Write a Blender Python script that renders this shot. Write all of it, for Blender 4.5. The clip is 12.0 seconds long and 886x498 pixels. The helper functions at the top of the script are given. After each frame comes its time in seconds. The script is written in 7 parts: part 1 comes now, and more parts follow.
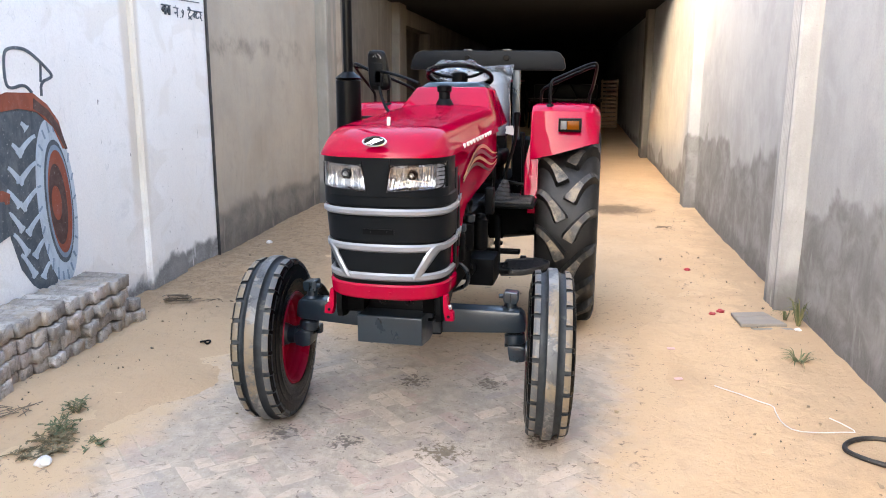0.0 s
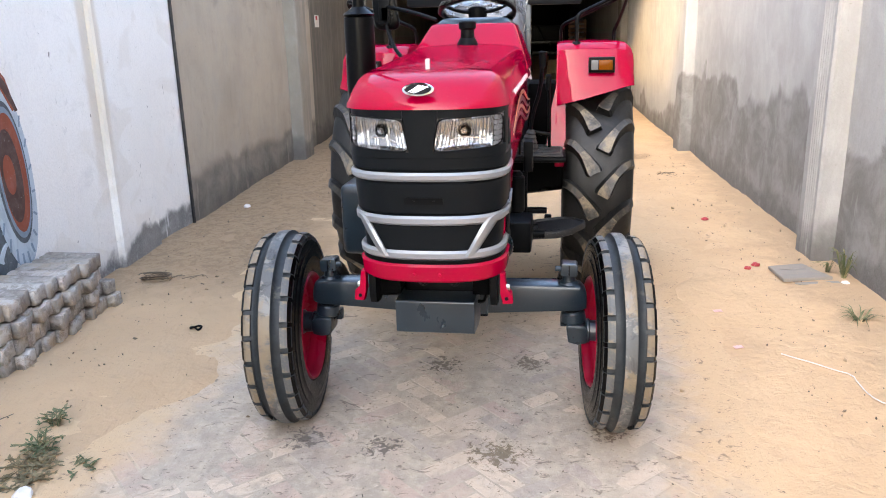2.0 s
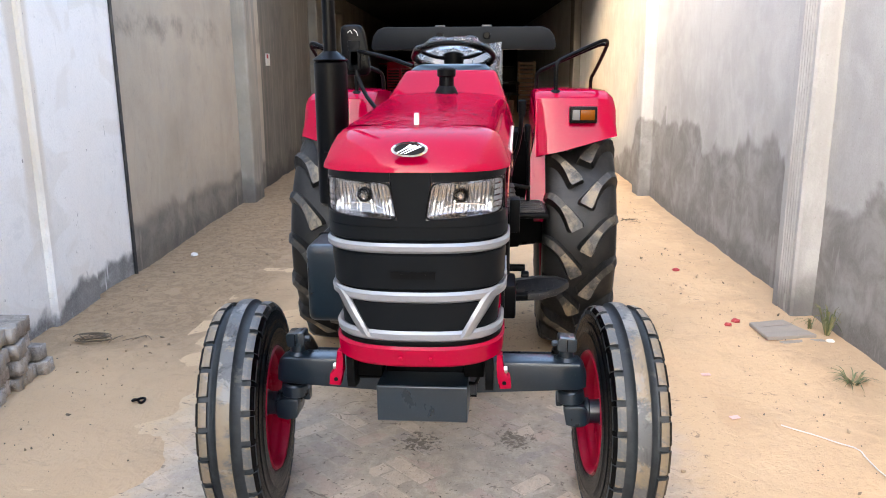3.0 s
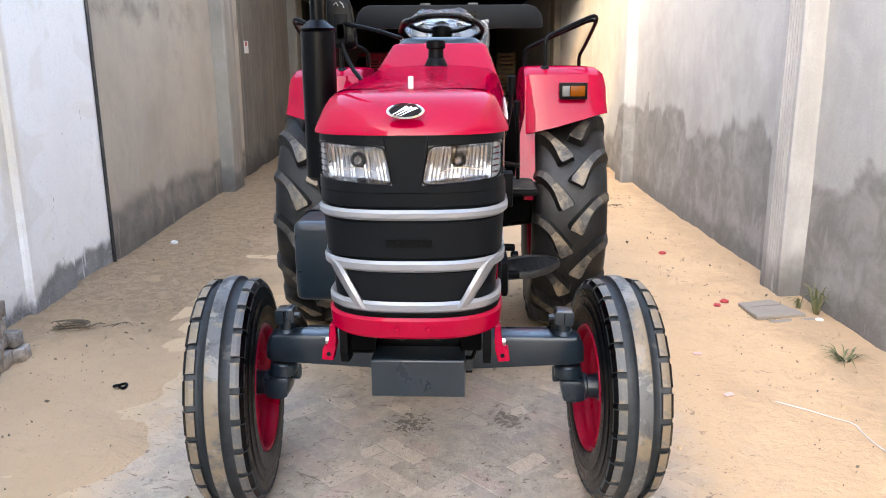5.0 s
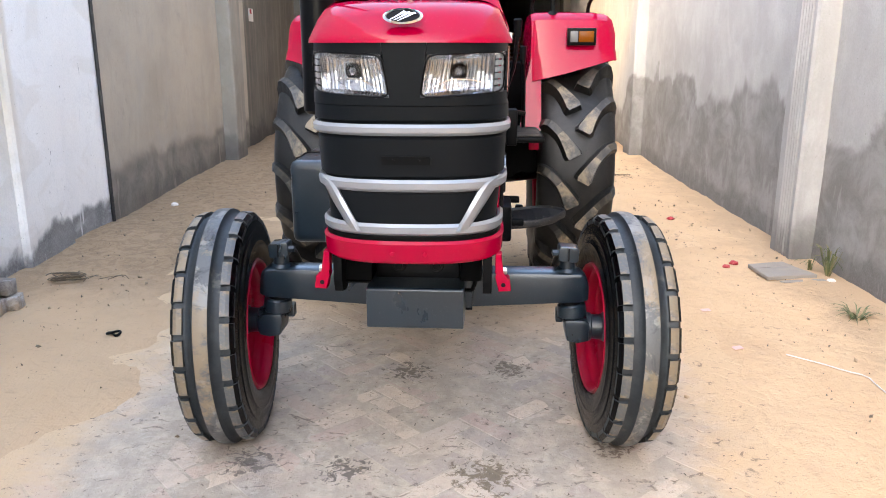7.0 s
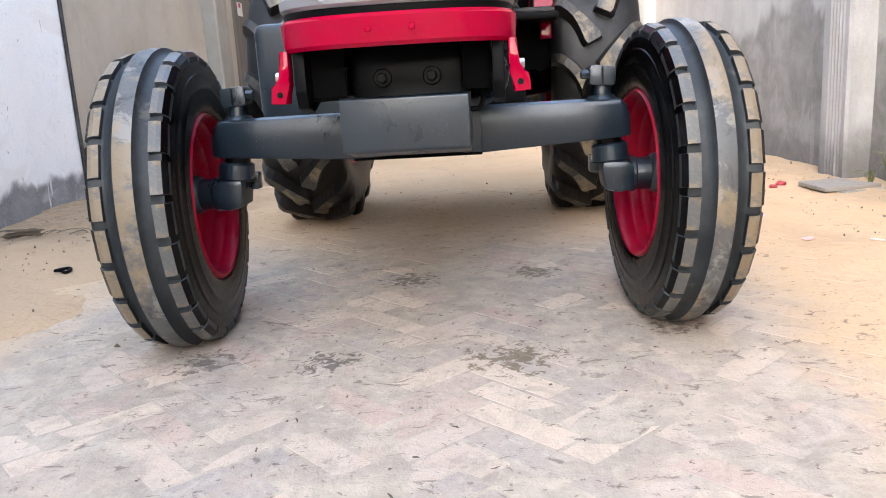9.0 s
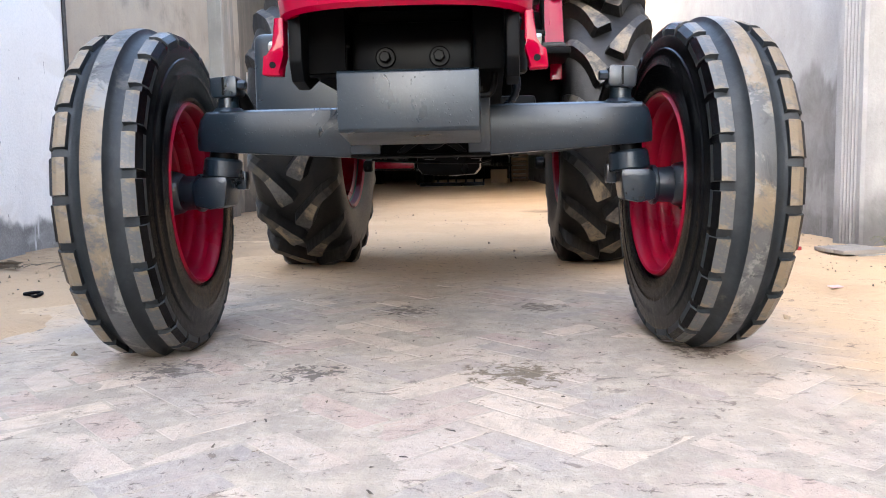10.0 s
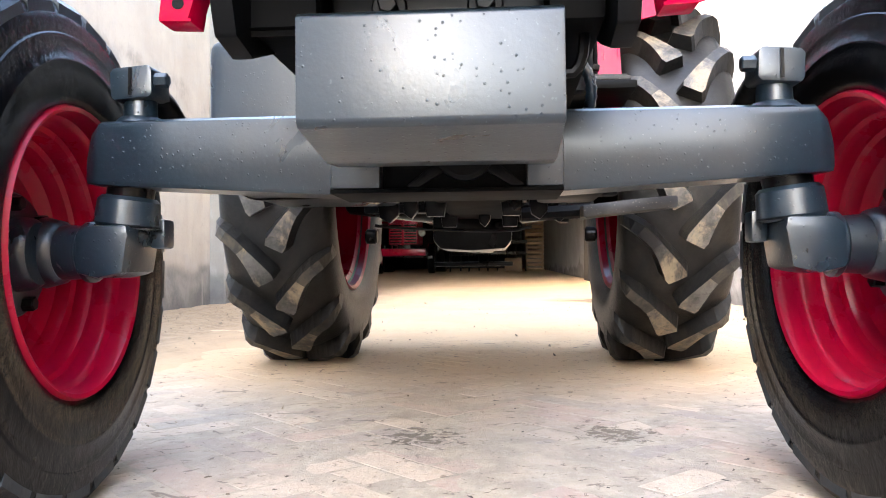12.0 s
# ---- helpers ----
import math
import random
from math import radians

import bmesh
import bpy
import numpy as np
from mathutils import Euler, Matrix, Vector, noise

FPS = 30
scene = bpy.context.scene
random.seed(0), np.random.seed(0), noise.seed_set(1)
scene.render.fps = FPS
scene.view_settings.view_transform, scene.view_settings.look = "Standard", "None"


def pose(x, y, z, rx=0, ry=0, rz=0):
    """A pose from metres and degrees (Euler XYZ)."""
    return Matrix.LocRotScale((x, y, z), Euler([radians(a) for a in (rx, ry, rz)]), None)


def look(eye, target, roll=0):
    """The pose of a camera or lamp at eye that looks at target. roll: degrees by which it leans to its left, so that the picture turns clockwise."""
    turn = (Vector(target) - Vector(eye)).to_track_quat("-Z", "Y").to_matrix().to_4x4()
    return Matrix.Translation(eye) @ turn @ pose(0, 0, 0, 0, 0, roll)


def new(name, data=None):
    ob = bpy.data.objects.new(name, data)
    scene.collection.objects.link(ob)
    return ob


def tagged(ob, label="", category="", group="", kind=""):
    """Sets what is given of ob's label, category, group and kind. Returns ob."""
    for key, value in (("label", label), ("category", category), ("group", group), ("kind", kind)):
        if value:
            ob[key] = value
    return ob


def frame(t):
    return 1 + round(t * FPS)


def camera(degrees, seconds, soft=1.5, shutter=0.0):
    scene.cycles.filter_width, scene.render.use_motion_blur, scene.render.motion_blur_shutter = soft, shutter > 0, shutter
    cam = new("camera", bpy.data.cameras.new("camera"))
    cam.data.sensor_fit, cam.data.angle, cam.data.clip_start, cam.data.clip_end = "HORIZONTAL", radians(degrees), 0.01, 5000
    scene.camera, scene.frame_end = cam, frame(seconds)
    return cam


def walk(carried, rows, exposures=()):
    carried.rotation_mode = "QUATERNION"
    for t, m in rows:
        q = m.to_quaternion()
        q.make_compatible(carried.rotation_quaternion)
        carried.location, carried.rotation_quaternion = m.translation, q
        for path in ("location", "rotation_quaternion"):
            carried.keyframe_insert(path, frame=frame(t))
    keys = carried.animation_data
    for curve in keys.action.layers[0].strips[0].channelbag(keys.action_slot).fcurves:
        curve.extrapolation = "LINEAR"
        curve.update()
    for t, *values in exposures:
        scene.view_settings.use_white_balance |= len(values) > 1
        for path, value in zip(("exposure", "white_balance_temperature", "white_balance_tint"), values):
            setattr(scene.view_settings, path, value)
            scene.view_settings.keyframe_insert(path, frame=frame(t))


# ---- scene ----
cam = camera(59.6, 12.0, 1.0)
PATH = [
    (0, (0.834, -3.219, 1.534), (0.437, -1.304, 1.114), 0.2),
    (0.5, (0.726, -3.239, 1.539), (0.352, -1.326, 1.091), -0.1),
    (1, (0.585, -3.122, 1.519), (0.227, -1.215, 1.035), -0.6),
    (1.5, (0.462, -2.989, 1.514), (0.138, -1.086, 0.991), -1.1),
    (2, (0.413, -2.753, 1.493), (0.124, -0.851, 0.945), -1.4),
    (2.5, (0.339, -2.552, 1.493), (0.11, -0.636, 0.968), -1.3),
    (3, (0.239, -2.443, 1.53), (0.089, -0.503, 1.07), -0.4),
    (5, (0.187, -2.395, 1.443), (0.091, -0.454, 0.969), -0.5),
    (5.5, (0.201, -2.391, 1.391), (0.101, -0.459, 0.886), -0.5),
    (6, (0.205, -2.38, 1.354), (0.104, -0.452, 0.832), -0.2),
    (6.5, (0.207, -2.357, 1.297), (0.099, -0.427, 0.783), 0.2),
    (8.5, (0.191, -2.114, 0.902), (0.049, -0.177, 0.425), -2.6),
    (9, (0.191, -1.935, 0.62), (0.048, 0.016, 0.203), -3.4),
    (9.5, (0.172, -1.897, 0.428), (0.037, 0.08, 0.157), -1.8),
    (10, (0.167, -1.784, 0.393), (0.035, 0.204, 0.212), -1.1),
    (10.5, (0.15, -1.51, 0.377), (0.024, 0.482, 0.257), -1.0),
    (11, (0.082, -1.266, 0.33), (-0.047, 0.729, 0.267), -0.5),
    (11.5, (0.067, -1.132, 0.3), (-0.071, 0.863, 0.298), -0.2),
    (12, (0.08, -1.066, 0.34), (-0.077, 0.927, 0.392), -0.5),
]
EXPOSURE = [(0, 3.49, 7010, 10), (2.5, 3.50, 7010, 10), (5.5, 3.55, 7010, 10), (8.5, 3.62, 6990, 10), (9.5, 3.70, 6760, 10), (10.5, 3.88, 6640, 10), (11.2, 4.32, 6690, 10), (12, 4.68, 6930, 10)]
walk(cam, [(t, look(eye, target, roll)) for t, eye, target, roll in PATH], EXPOSURE)

# ---- light ----
world = bpy.data.worlds.new("sky")
scene.world = world
world.use_nodes = True
SUN_WAY = Vector((0.86, 1.04, -0.75)).normalized()
wn = world.node_tree.nodes
sky = wn.new("ShaderNodeTexSky")
sky.sky_type, sky.sun_disc = "NISHITA", False
sky.sun_elevation = math.asin(-SUN_WAY.z)
sky.sun_rotation = math.atan2(-SUN_WAY.x, -SUN_WAY.y)
sky.dust_density, sky.air_density = 3.5, 1.0
wn["Background"].inputs["Strength"].default_value = 0.15
world.node_tree.links.new(sky.outputs[0], wn["Background"].inputs["Color"])
sun = new("sun", bpy.data.lights.new("sun", "SUN"))
sun.data.energy, sun.data.angle, sun.data.color = 0.47, radians(2.0), (1.0, 0.58, 0.20)
sun.matrix_world = look((0, 0, 20), Vector((0, 0, 20)) + SUN_WAY)


# ---- materials ----
class Mat:
    """A node material with small helpers for layered procedural colour."""

    def __init__(self, name, rough=0.6, metal=0.0, coat=0.0, spec=0.5):
        self.m = bpy.data.materials.new(name)
        self.m.use_nodes = True
        self.t = self.m.node_tree
        self.b = self.t.nodes["Principled BSDF"]
        self.b.inputs["Roughness"].default_value = rough
        self.b.inputs["Metallic"].default_value = metal
        self.b.inputs["Coat Weight"].default_value = coat
        self.b.inputs["Coat Roughness"].default_value = 0.06
        self.b.inputs["Specular IOR Level"].default_value = spec
        self.co = self.t.nodes.new("ShaderNodeTexCoord").outputs["Object"]

    def link(self, a, b):
        self.t.links.new(a, b)

    def node(self, kind, **values):
        n = self.t.nodes.new(kind)
        for key, value in values.items():
            n.inputs[key].default_value = value
        return n

    def mapped(self, scale=(1, 1, 1), rot=(0, 0, 0), source=None):
        n = self.node("ShaderNodeMapping")
        n.inputs["Scale"].default_value, n.inputs["Rotation"].default_value = scale, rot
        self.link(source or self.co, n.inputs["Vector"])
        return n.outputs[0]

    def noise(self, scale, detail=4, rough=0.6, vec=None, distort=0.0):
        n = self.node("ShaderNodeTexNoise", Scale=scale, Detail=detail, Roughness=rough, Distortion=distort)
        self.link(vec or self.co, n.inputs["Vector"])
        return n.outputs[0]

    def ramp(self, value, lo, hi):
        n = self.node("ShaderNodeMapRange")
        n.interpolation_type = "SMOOTHSTEP"
        n.inputs["From Min"].default_value, n.inputs["From Max"].default_value = lo, hi
        self.link(value, n.inputs["Value"])
        return n.outputs[0]

    def math(self, op, a, b):
        n = self.t.nodes.new("ShaderNodeMath")
        n.operation = op
        for i, v in enumerate((a, b)):
            if isinstance(v, (int, float)):
                n.inputs[i].default_value = v
            else:
                self.link(v, n.inputs[i])
        return n.outputs[0]

    def mix(self, fac, a, b):
        n = self.t.nodes.new("ShaderNodeMix")
        n.data_type = "RGBA"
        for i, v in ((0, fac), (6, a), (7, b)):
            if isinstance(v, (int, float)):
                n.inputs[i].default_value = v
            elif isinstance(v, tuple):
                n.inputs[i].default_value = (*v, 1)
            else:
                self.link(v, n.inputs[i])
        return n.outputs[2]

    def color(self, c):
        if isinstance(c, tuple):
            self.b.inputs["Base Color"].default_value = (*c, 1)
        else:
            self.link(c, self.b.inputs["Base Color"])
        return self

    def rough(self, v):
        self.link(v, self.b.inputs["Roughness"])
        return self

    def bump(self, value, strength, distance=0.01):
        n = self.node("ShaderNodeBump", Strength=strength, Distance=distance)
        self.link(value, n.inputs["Height"])
        self.link(n.outputs[0], self.b.inputs["Normal"])
        return self

    def random(self):
        return self.t.nodes.new("ShaderNodeObjectInfo").outputs["Random"]

    def island(self):
        return self.t.nodes.new("ShaderNodeNewGeometry").outputs["Random Per Island"]

    def axis(self, i):
        n = self.t.nodes.new("ShaderNodeSeparateXYZ")
        self.link(self.co, n.inputs[0])
        return n.outputs[i]


def paint(name, c, rough, coat, dust=(0.45, 0.38, 0.3), amount=0.25, metal=0.0, grain=0.03, spec=0.5):
    """Sprayed metal or plastic with a little dust, specks and waviness."""
    m = Mat(name, rough, metal, coat, spec)
    big = m.ramp(m.noise(5, 5, 0.6), 0.45, 0.75)
    specks = m.ramp(m.noise(160, 2, 0.5), 0.66, 0.74)
    c1 = m.mix(m.math("MULTIPLY", big, amount * 0.4), c, dust)
    m.color(m.mix(m.math("MULTIPLY", specks, amount), c1, dust))
    m.rough(m.math("ADD", m.math("MULTIPLY", m.noise(9, 5), 0.18), rough - 0.06))
    return m.bump(m.noise(60, 3), grain, 0.004)


def plaster(name, base, alt, damp, damp_top, streak, under, warm=(0.5, 0.42, 0.33), tide=0.0, solid=0.45, ragged_by=1.05, cream=None, soft=0.09, drip=0.5, grit=0.22, recede=None, foot_by=0.55):
    """Trowelled cement plaster: cloudy patches, run-down streaks, a ragged grey damp band."""
    m = Mat(name, 0.9, spec=0.2)
    clouds = m.ramp(m.noise(1.1, 6, 0.62), 0.36, 0.66)
    trowel = m.noise(5.0, 6, 0.7, m.mapped((1, 0.7, 0.55)), 0.6)
    runs = m.ramp(m.noise(7.0, 4, 0.6, m.mapped((1, 1.6, 0.07))), 0.5, 0.74)
    c = m.mix(clouds, base, alt)
    c = m.mix(m.math("MULTIPLY", m.ramp(trowel, 0.45, 0.75), 0.5), c, under)
    sweep = m.ramp(m.noise(2.3, 4, 0.55, m.mapped((1, 1.5, 0.6), (0.7, 0, 0)), 1.4), 0.50, 0.70)
    c = m.mix(m.math("MULTIPLY", sweep, 0.45), c, alt)
    c = m.mix(m.math("MULTIPLY", runs, streak), c, warm)
    if cream:
        blocks = m.ramp(m.noise(1.7, 3, 0.5, m.mapped((1, 1, 1.6)), 1.2), 0.54, 0.62)
        c = m.mix(m.math("MULTIPLY", blocks, 0.35), c, cream)
        wash = m.ramp(m.noise(3.1, 5, 0.65, m.mapped((1, 1.3, 0.5)), 0.8), 0.55, 0.68)
        c = m.mix(m.math("MULTIPLY", wash, 0.30), c, (0.74, 0.74, 0.735))
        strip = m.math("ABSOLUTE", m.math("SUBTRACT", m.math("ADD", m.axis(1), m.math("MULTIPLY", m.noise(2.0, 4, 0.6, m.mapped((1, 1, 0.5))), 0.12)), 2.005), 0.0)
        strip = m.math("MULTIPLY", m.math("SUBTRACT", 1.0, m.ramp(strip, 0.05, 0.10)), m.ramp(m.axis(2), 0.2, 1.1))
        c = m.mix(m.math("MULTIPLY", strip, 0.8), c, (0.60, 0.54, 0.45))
        nicks = m.ramp(m.noise(17, 2, 0.4, m.mapped((1, 1.6, 0.6)), 0.6), 0.76, 0.79)
        c = m.mix(m.math("MULTIPLY", nicks, 0.8), c, (0.12, 0.115, 0.11))
    z = m.axis(2)
    ragged = m.math("ADD", m.math("MULTIPLY", m.noise(1.0, 7, 0.56, m.mapped((1, 1, 0.8)), 0.7), ragged_by), -0.5 * ragged_by)
    edge = m.math("SUBTRACT", m.math("ADD", z, m.math("MULTIPLY", ragged, -1.0)), damp_top)
    if recede:
        edge = m.math("ADD", edge, m.math("MULTIPLY", m.ramp(m.axis(1), recede[0], recede[1]), recede[2]))
    band = m.math("SUBTRACT", 1.0, m.ramp(edge, -soft, soft))
    rim = m.math("SUBTRACT", 1.0, m.ramp(m.math("ABSOLUTE", m.math("ADD", edge, 0.03), 0.0), 0.0, 0.07))
    patch = m.ramp(m.noise(3.5, 7, 0.7, None, 0.5), 0.34, 0.66)
    band = m.math("MULTIPLY", band, m.math("ADD", solid, m.math("MULTIPLY", patch, 0.95 - solid)))
    c = m.mix(band, c, damp)
    foot = m.math("SUBTRACT", 1.0, m.ramp(m.math("ADD", z, m.math("MULTIPLY", m.noise(2.6, 6, 0.65, None, 0.6), 0.5)), 0.32, 0.48))
    c = m.mix(m.math("MULTIPLY", foot, foot_by), c, tuple(0.62 * v for v in damp))
    c = m.mix(m.math("MULTIPLY", rim, 0.38 * solid), c, tuple(0.7 * v for v in damp))
    drips = m.ramp(m.noise(9.0, 4, 0.6, m.mapped((1, 1.5, 0.22)), 0.3), 0.62, 0.68)
    c = m.mix(m.math("MULTIPLY", m.math("MULTIPLY", drips, band), drip), c, tuple(min(0.8, 1.1 * v) for v in base))
    if tide:
        line = m.math("ABSOLUTE", m.math("SUBTRACT", m.math("ADD", z, m.math("MULTIPLY", m.noise(1.6, 6, 0.7), 0.5)), tide + 0.25), 0.0)
        line = m.math("SUBTRACT", 1.0, m.ramp(line, 0.015, 0.14))
        c = m.mix(m.math("MULTIPLY", line, m.math("MULTIPLY", m.ramp(m.noise(3.5, 6, 0.7), 0.40, 0.66), 0.6)), c, damp)
    blot = m.ramp(m.noise(2.6, 7, 0.72, None, 1.0), 0.56, 0.70)
    c = m.mix(m.math("MULTIPLY", blot, 0.35), c, tuple(0.72 * v for v in under))
    grain = m.ramp(m.noise(85, 5, 0.7), 0.40, 0.66)
    c = m.mix(m.math("MULTIPLY", grain, grit), c, tuple(0.62 * v for v in base))
    scrape = m.ramp(m.noise(13, 7, 0.75, m.mapped((1, 1.4, 0.5), (0.5, 0, 0)), 1.2), 0.58, 0.66)
    c = m.mix(m.math("MULTIPLY", scrape, 0.25), c, tuple(0.6 * v for v in under))
    specks = m.ramp(m.noise(34, 3, 0.6), 0.70, 0.73)
    c = m.mix(m.math("MULTIPLY", specks, 0.4), c, (0.16, 0.15, 0.14))
    m.color(c)
    h = m.math("ADD", m.math("MULTIPLY", trowel, 0.6), m.math("MULTIPLY", m.noise(70, 4), 0.4))
    return m.bump(h, 0.5, 0.012)


M_WHITE = plaster("white_washed_plaster", (0.80, 0.79, 0.765), (0.77, 0.755, 0.725), (0.150, 0.147, 0.143), -0.12, 0.10, (0.75, 0.75, 0.74), (0.65, 0.60, 0.53), solid=0.8, ragged_by=0.95, cream=(0.6384, 0.6004, 0.5396), soft=0.035, drip=0.7, grit=0.20, foot_by=0.12, recede=(1.6, 2.3, -0.34))
M_BEIGE = plaster("beige_plaster", (0.425, 0.370, 0.298), (0.345, 0.298, 0.239), (0.1292, 0.1201, 0.1079), 0.38, 0.15, (0.3496, 0.3268, 0.2926), tide=1.86, solid=0.55, ragged_by=0.5, soft=0.075, drip=0.3, grit=0.20)
M_GREY = plaster("grey_plaster", (0.3876, 0.3876, 0.3838), (0.304, 0.304, 0.304), (0.1558, 0.1505, 0.1429), 0.86, 0.12, (0.4408, 0.4484, 0.4636), (0.2888, 0.2812, 0.2736), solid=0.5, ragged_by=1.3, soft=0.07, drip=0.25, grit=0.24, recede=(6.4, 8.2, 0.55))
# Darker plaster for the shed; the shade there is in its base colour.
M_SHED = plaster("shaded_shed_plaster", (0.1596, 0.1459, 0.1239), (0.114, 0.1049, 0.0912), (0.0836, 0.076, 0.0684), 0.3, 0.2, (0.19, 0.1786, 0.1596))
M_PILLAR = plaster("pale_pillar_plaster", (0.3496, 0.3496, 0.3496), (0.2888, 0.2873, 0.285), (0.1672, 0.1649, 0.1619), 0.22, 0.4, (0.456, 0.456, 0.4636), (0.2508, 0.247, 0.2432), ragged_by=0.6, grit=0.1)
M_END = plaster("unseen_end_plaster", (0.152, 0.1406, 0.1254), (0.114, 0.1064, 0.095), (0.0684, 0.0646, 0.0608), 0.5, 0.2, (0.1444, 0.1368, 0.1292))
# Near-black base colour carries the shade inside the shed.
M_SHADED = plaster("shaded_concrete", (0.01216, 0.01216, 0.01368), (0.00836, 0.00836, 0.00988), (0.0076, 0.0076, 0.0076), 0.1, 0.1, (0.01064, 0.01064, 0.0114), (0.0152, 0.0152, 0.0152))
M_PALE = plaster("pale_beige_pillar", (0.2964, 0.2698, 0.228), (0.2356, 0.2128, 0.1824), (0.1444, 0.133, 0.1216), 0.25, 0.6, (0.3572, 0.342, 0.3192))


def sand():
    m = Mat("loose_sand", 0.95, spec=0.15)
    c = m.mix(m.ramp(m.noise(0.9, 5), 0.35, 0.65), (0.5776, 0.4066, 0.2493), (0.5244, 0.361, 0.2166))
    c = m.mix(m.math("MULTIPLY", m.ramp(m.noise(7, 6, 0.7), 0.5, 0.8), 0.4), c, (0.456, 0.342, 0.2356))
    soil = m.ramp(m.math("ADD", m.math("MULTIPLY", m.axis(0), -1.0), m.math("MULTIPLY", m.noise(2.4, 7, 0.7, None, 0.6), 1.1)), 1.55, 2.25)
    soil = m.math("MULTIPLY", soil, m.ramp(m.math("ADD", m.axis(1), m.noise(3.0, 5, 0.6)), 1.3, 2.6))
    crust = m.ramp(m.noise(13, 7, 0.75, None, 0.9), 0.42, 0.60)
    c = m.mix(m.math("MULTIPLY", soil, 0.9), c, m.mix(crust, (0.3572, 0.247, 0.1558), (0.1786, 0.1254, 0.0836)))
    side = m.ramp(m.math("ADD", m.math("MULTIPLY", m.axis(0), -1.0), m.math("MULTIPLY", m.noise(1.5, 5, 0.6), 0.8)), 0.9, 1.9)
    c = m.mix(m.math("MULTIPLY", side, 0.45), c, (0.4028, 0.2774, 0.1672))
    bank = m.ramp(m.math("ADD", m.axis(0), m.math("MULTIPLY", m.noise(5.0, 7, 0.75, None, 0.8), 1.0)), 2.10, 2.55)
    c = m.mix(m.math("MULTIPLY", bank, 0.55), c, (0.304, 0.2204, 0.1444))
    grit = m.ramp(m.noise(110, 3, 0.6), 0.67, 0.75)
    c = m.mix(m.math("MULTIPLY", grit, 0.6), c, (0.1976, 0.1482, 0.1064))
    scuffs = m.ramp(m.noise(17, 7, 0.75, m.mapped((0.6, 1.2, 1)), 0.8), 0.56, 0.72)
    c = m.mix(m.math("MULTIPLY", scuffs, 0.4), c, (0.3192, 0.2356, 0.1558))
    prints = m.ramp(m.noise(4.5, 6, 0.7, m.mapped((1.2, 0.8, 1)), 1.0), 0.55, 0.70)
    c = m.mix(m.math("MULTIPLY", prints, 0.35), c, (0.418, 0.3002, 0.19))
    clods = m.ramp(m.noise(42, 5, 0.7, m.mapped((0.7, 1.2, 1)), 0.6), 0.625, 0.68)
    c = m.mix(m.math("MULTIPLY", clods, 0.4), c, (0.228, 0.1672, 0.1102))
    n = m.t.nodes.new("ShaderNodeVectorMath")
    n.operation = "DISTANCE"
    m.link(m.mapped((0.8, 1.0, 1)), n.inputs[0])
    n.inputs[1].default_value = (0.76, 6.35, 0)
    wet = m.ramp(m.math("SUBTRACT", m.math("ADD", 0.42, m.math("MULTIPLY", m.noise(4, 7, 0.7), 0.6)), n.outputs["Value"]), 0.26, 0.56)
    c = m.mix(m.math("MULTIPLY", wet, 0.8), c, (0.1292, 0.0912, 0.0608))
    m.color(c)
    h = m.math("ADD", m.math("MULTIPLY", m.noise(22, 6, 0.65), 0.7), m.math("ADD", m.math("MULTIPLY", m.noise(160, 3), 0.2), m.math("MULTIPLY", m.noise(7, 5, 0.65, None, 0.6), 1.2)))
    h = m.math("ADD", h, m.math("MULTIPLY", m.math("MULTIPLY", soil, crust), 0.9))
    return m.bump(h, 0.6, 0.02)


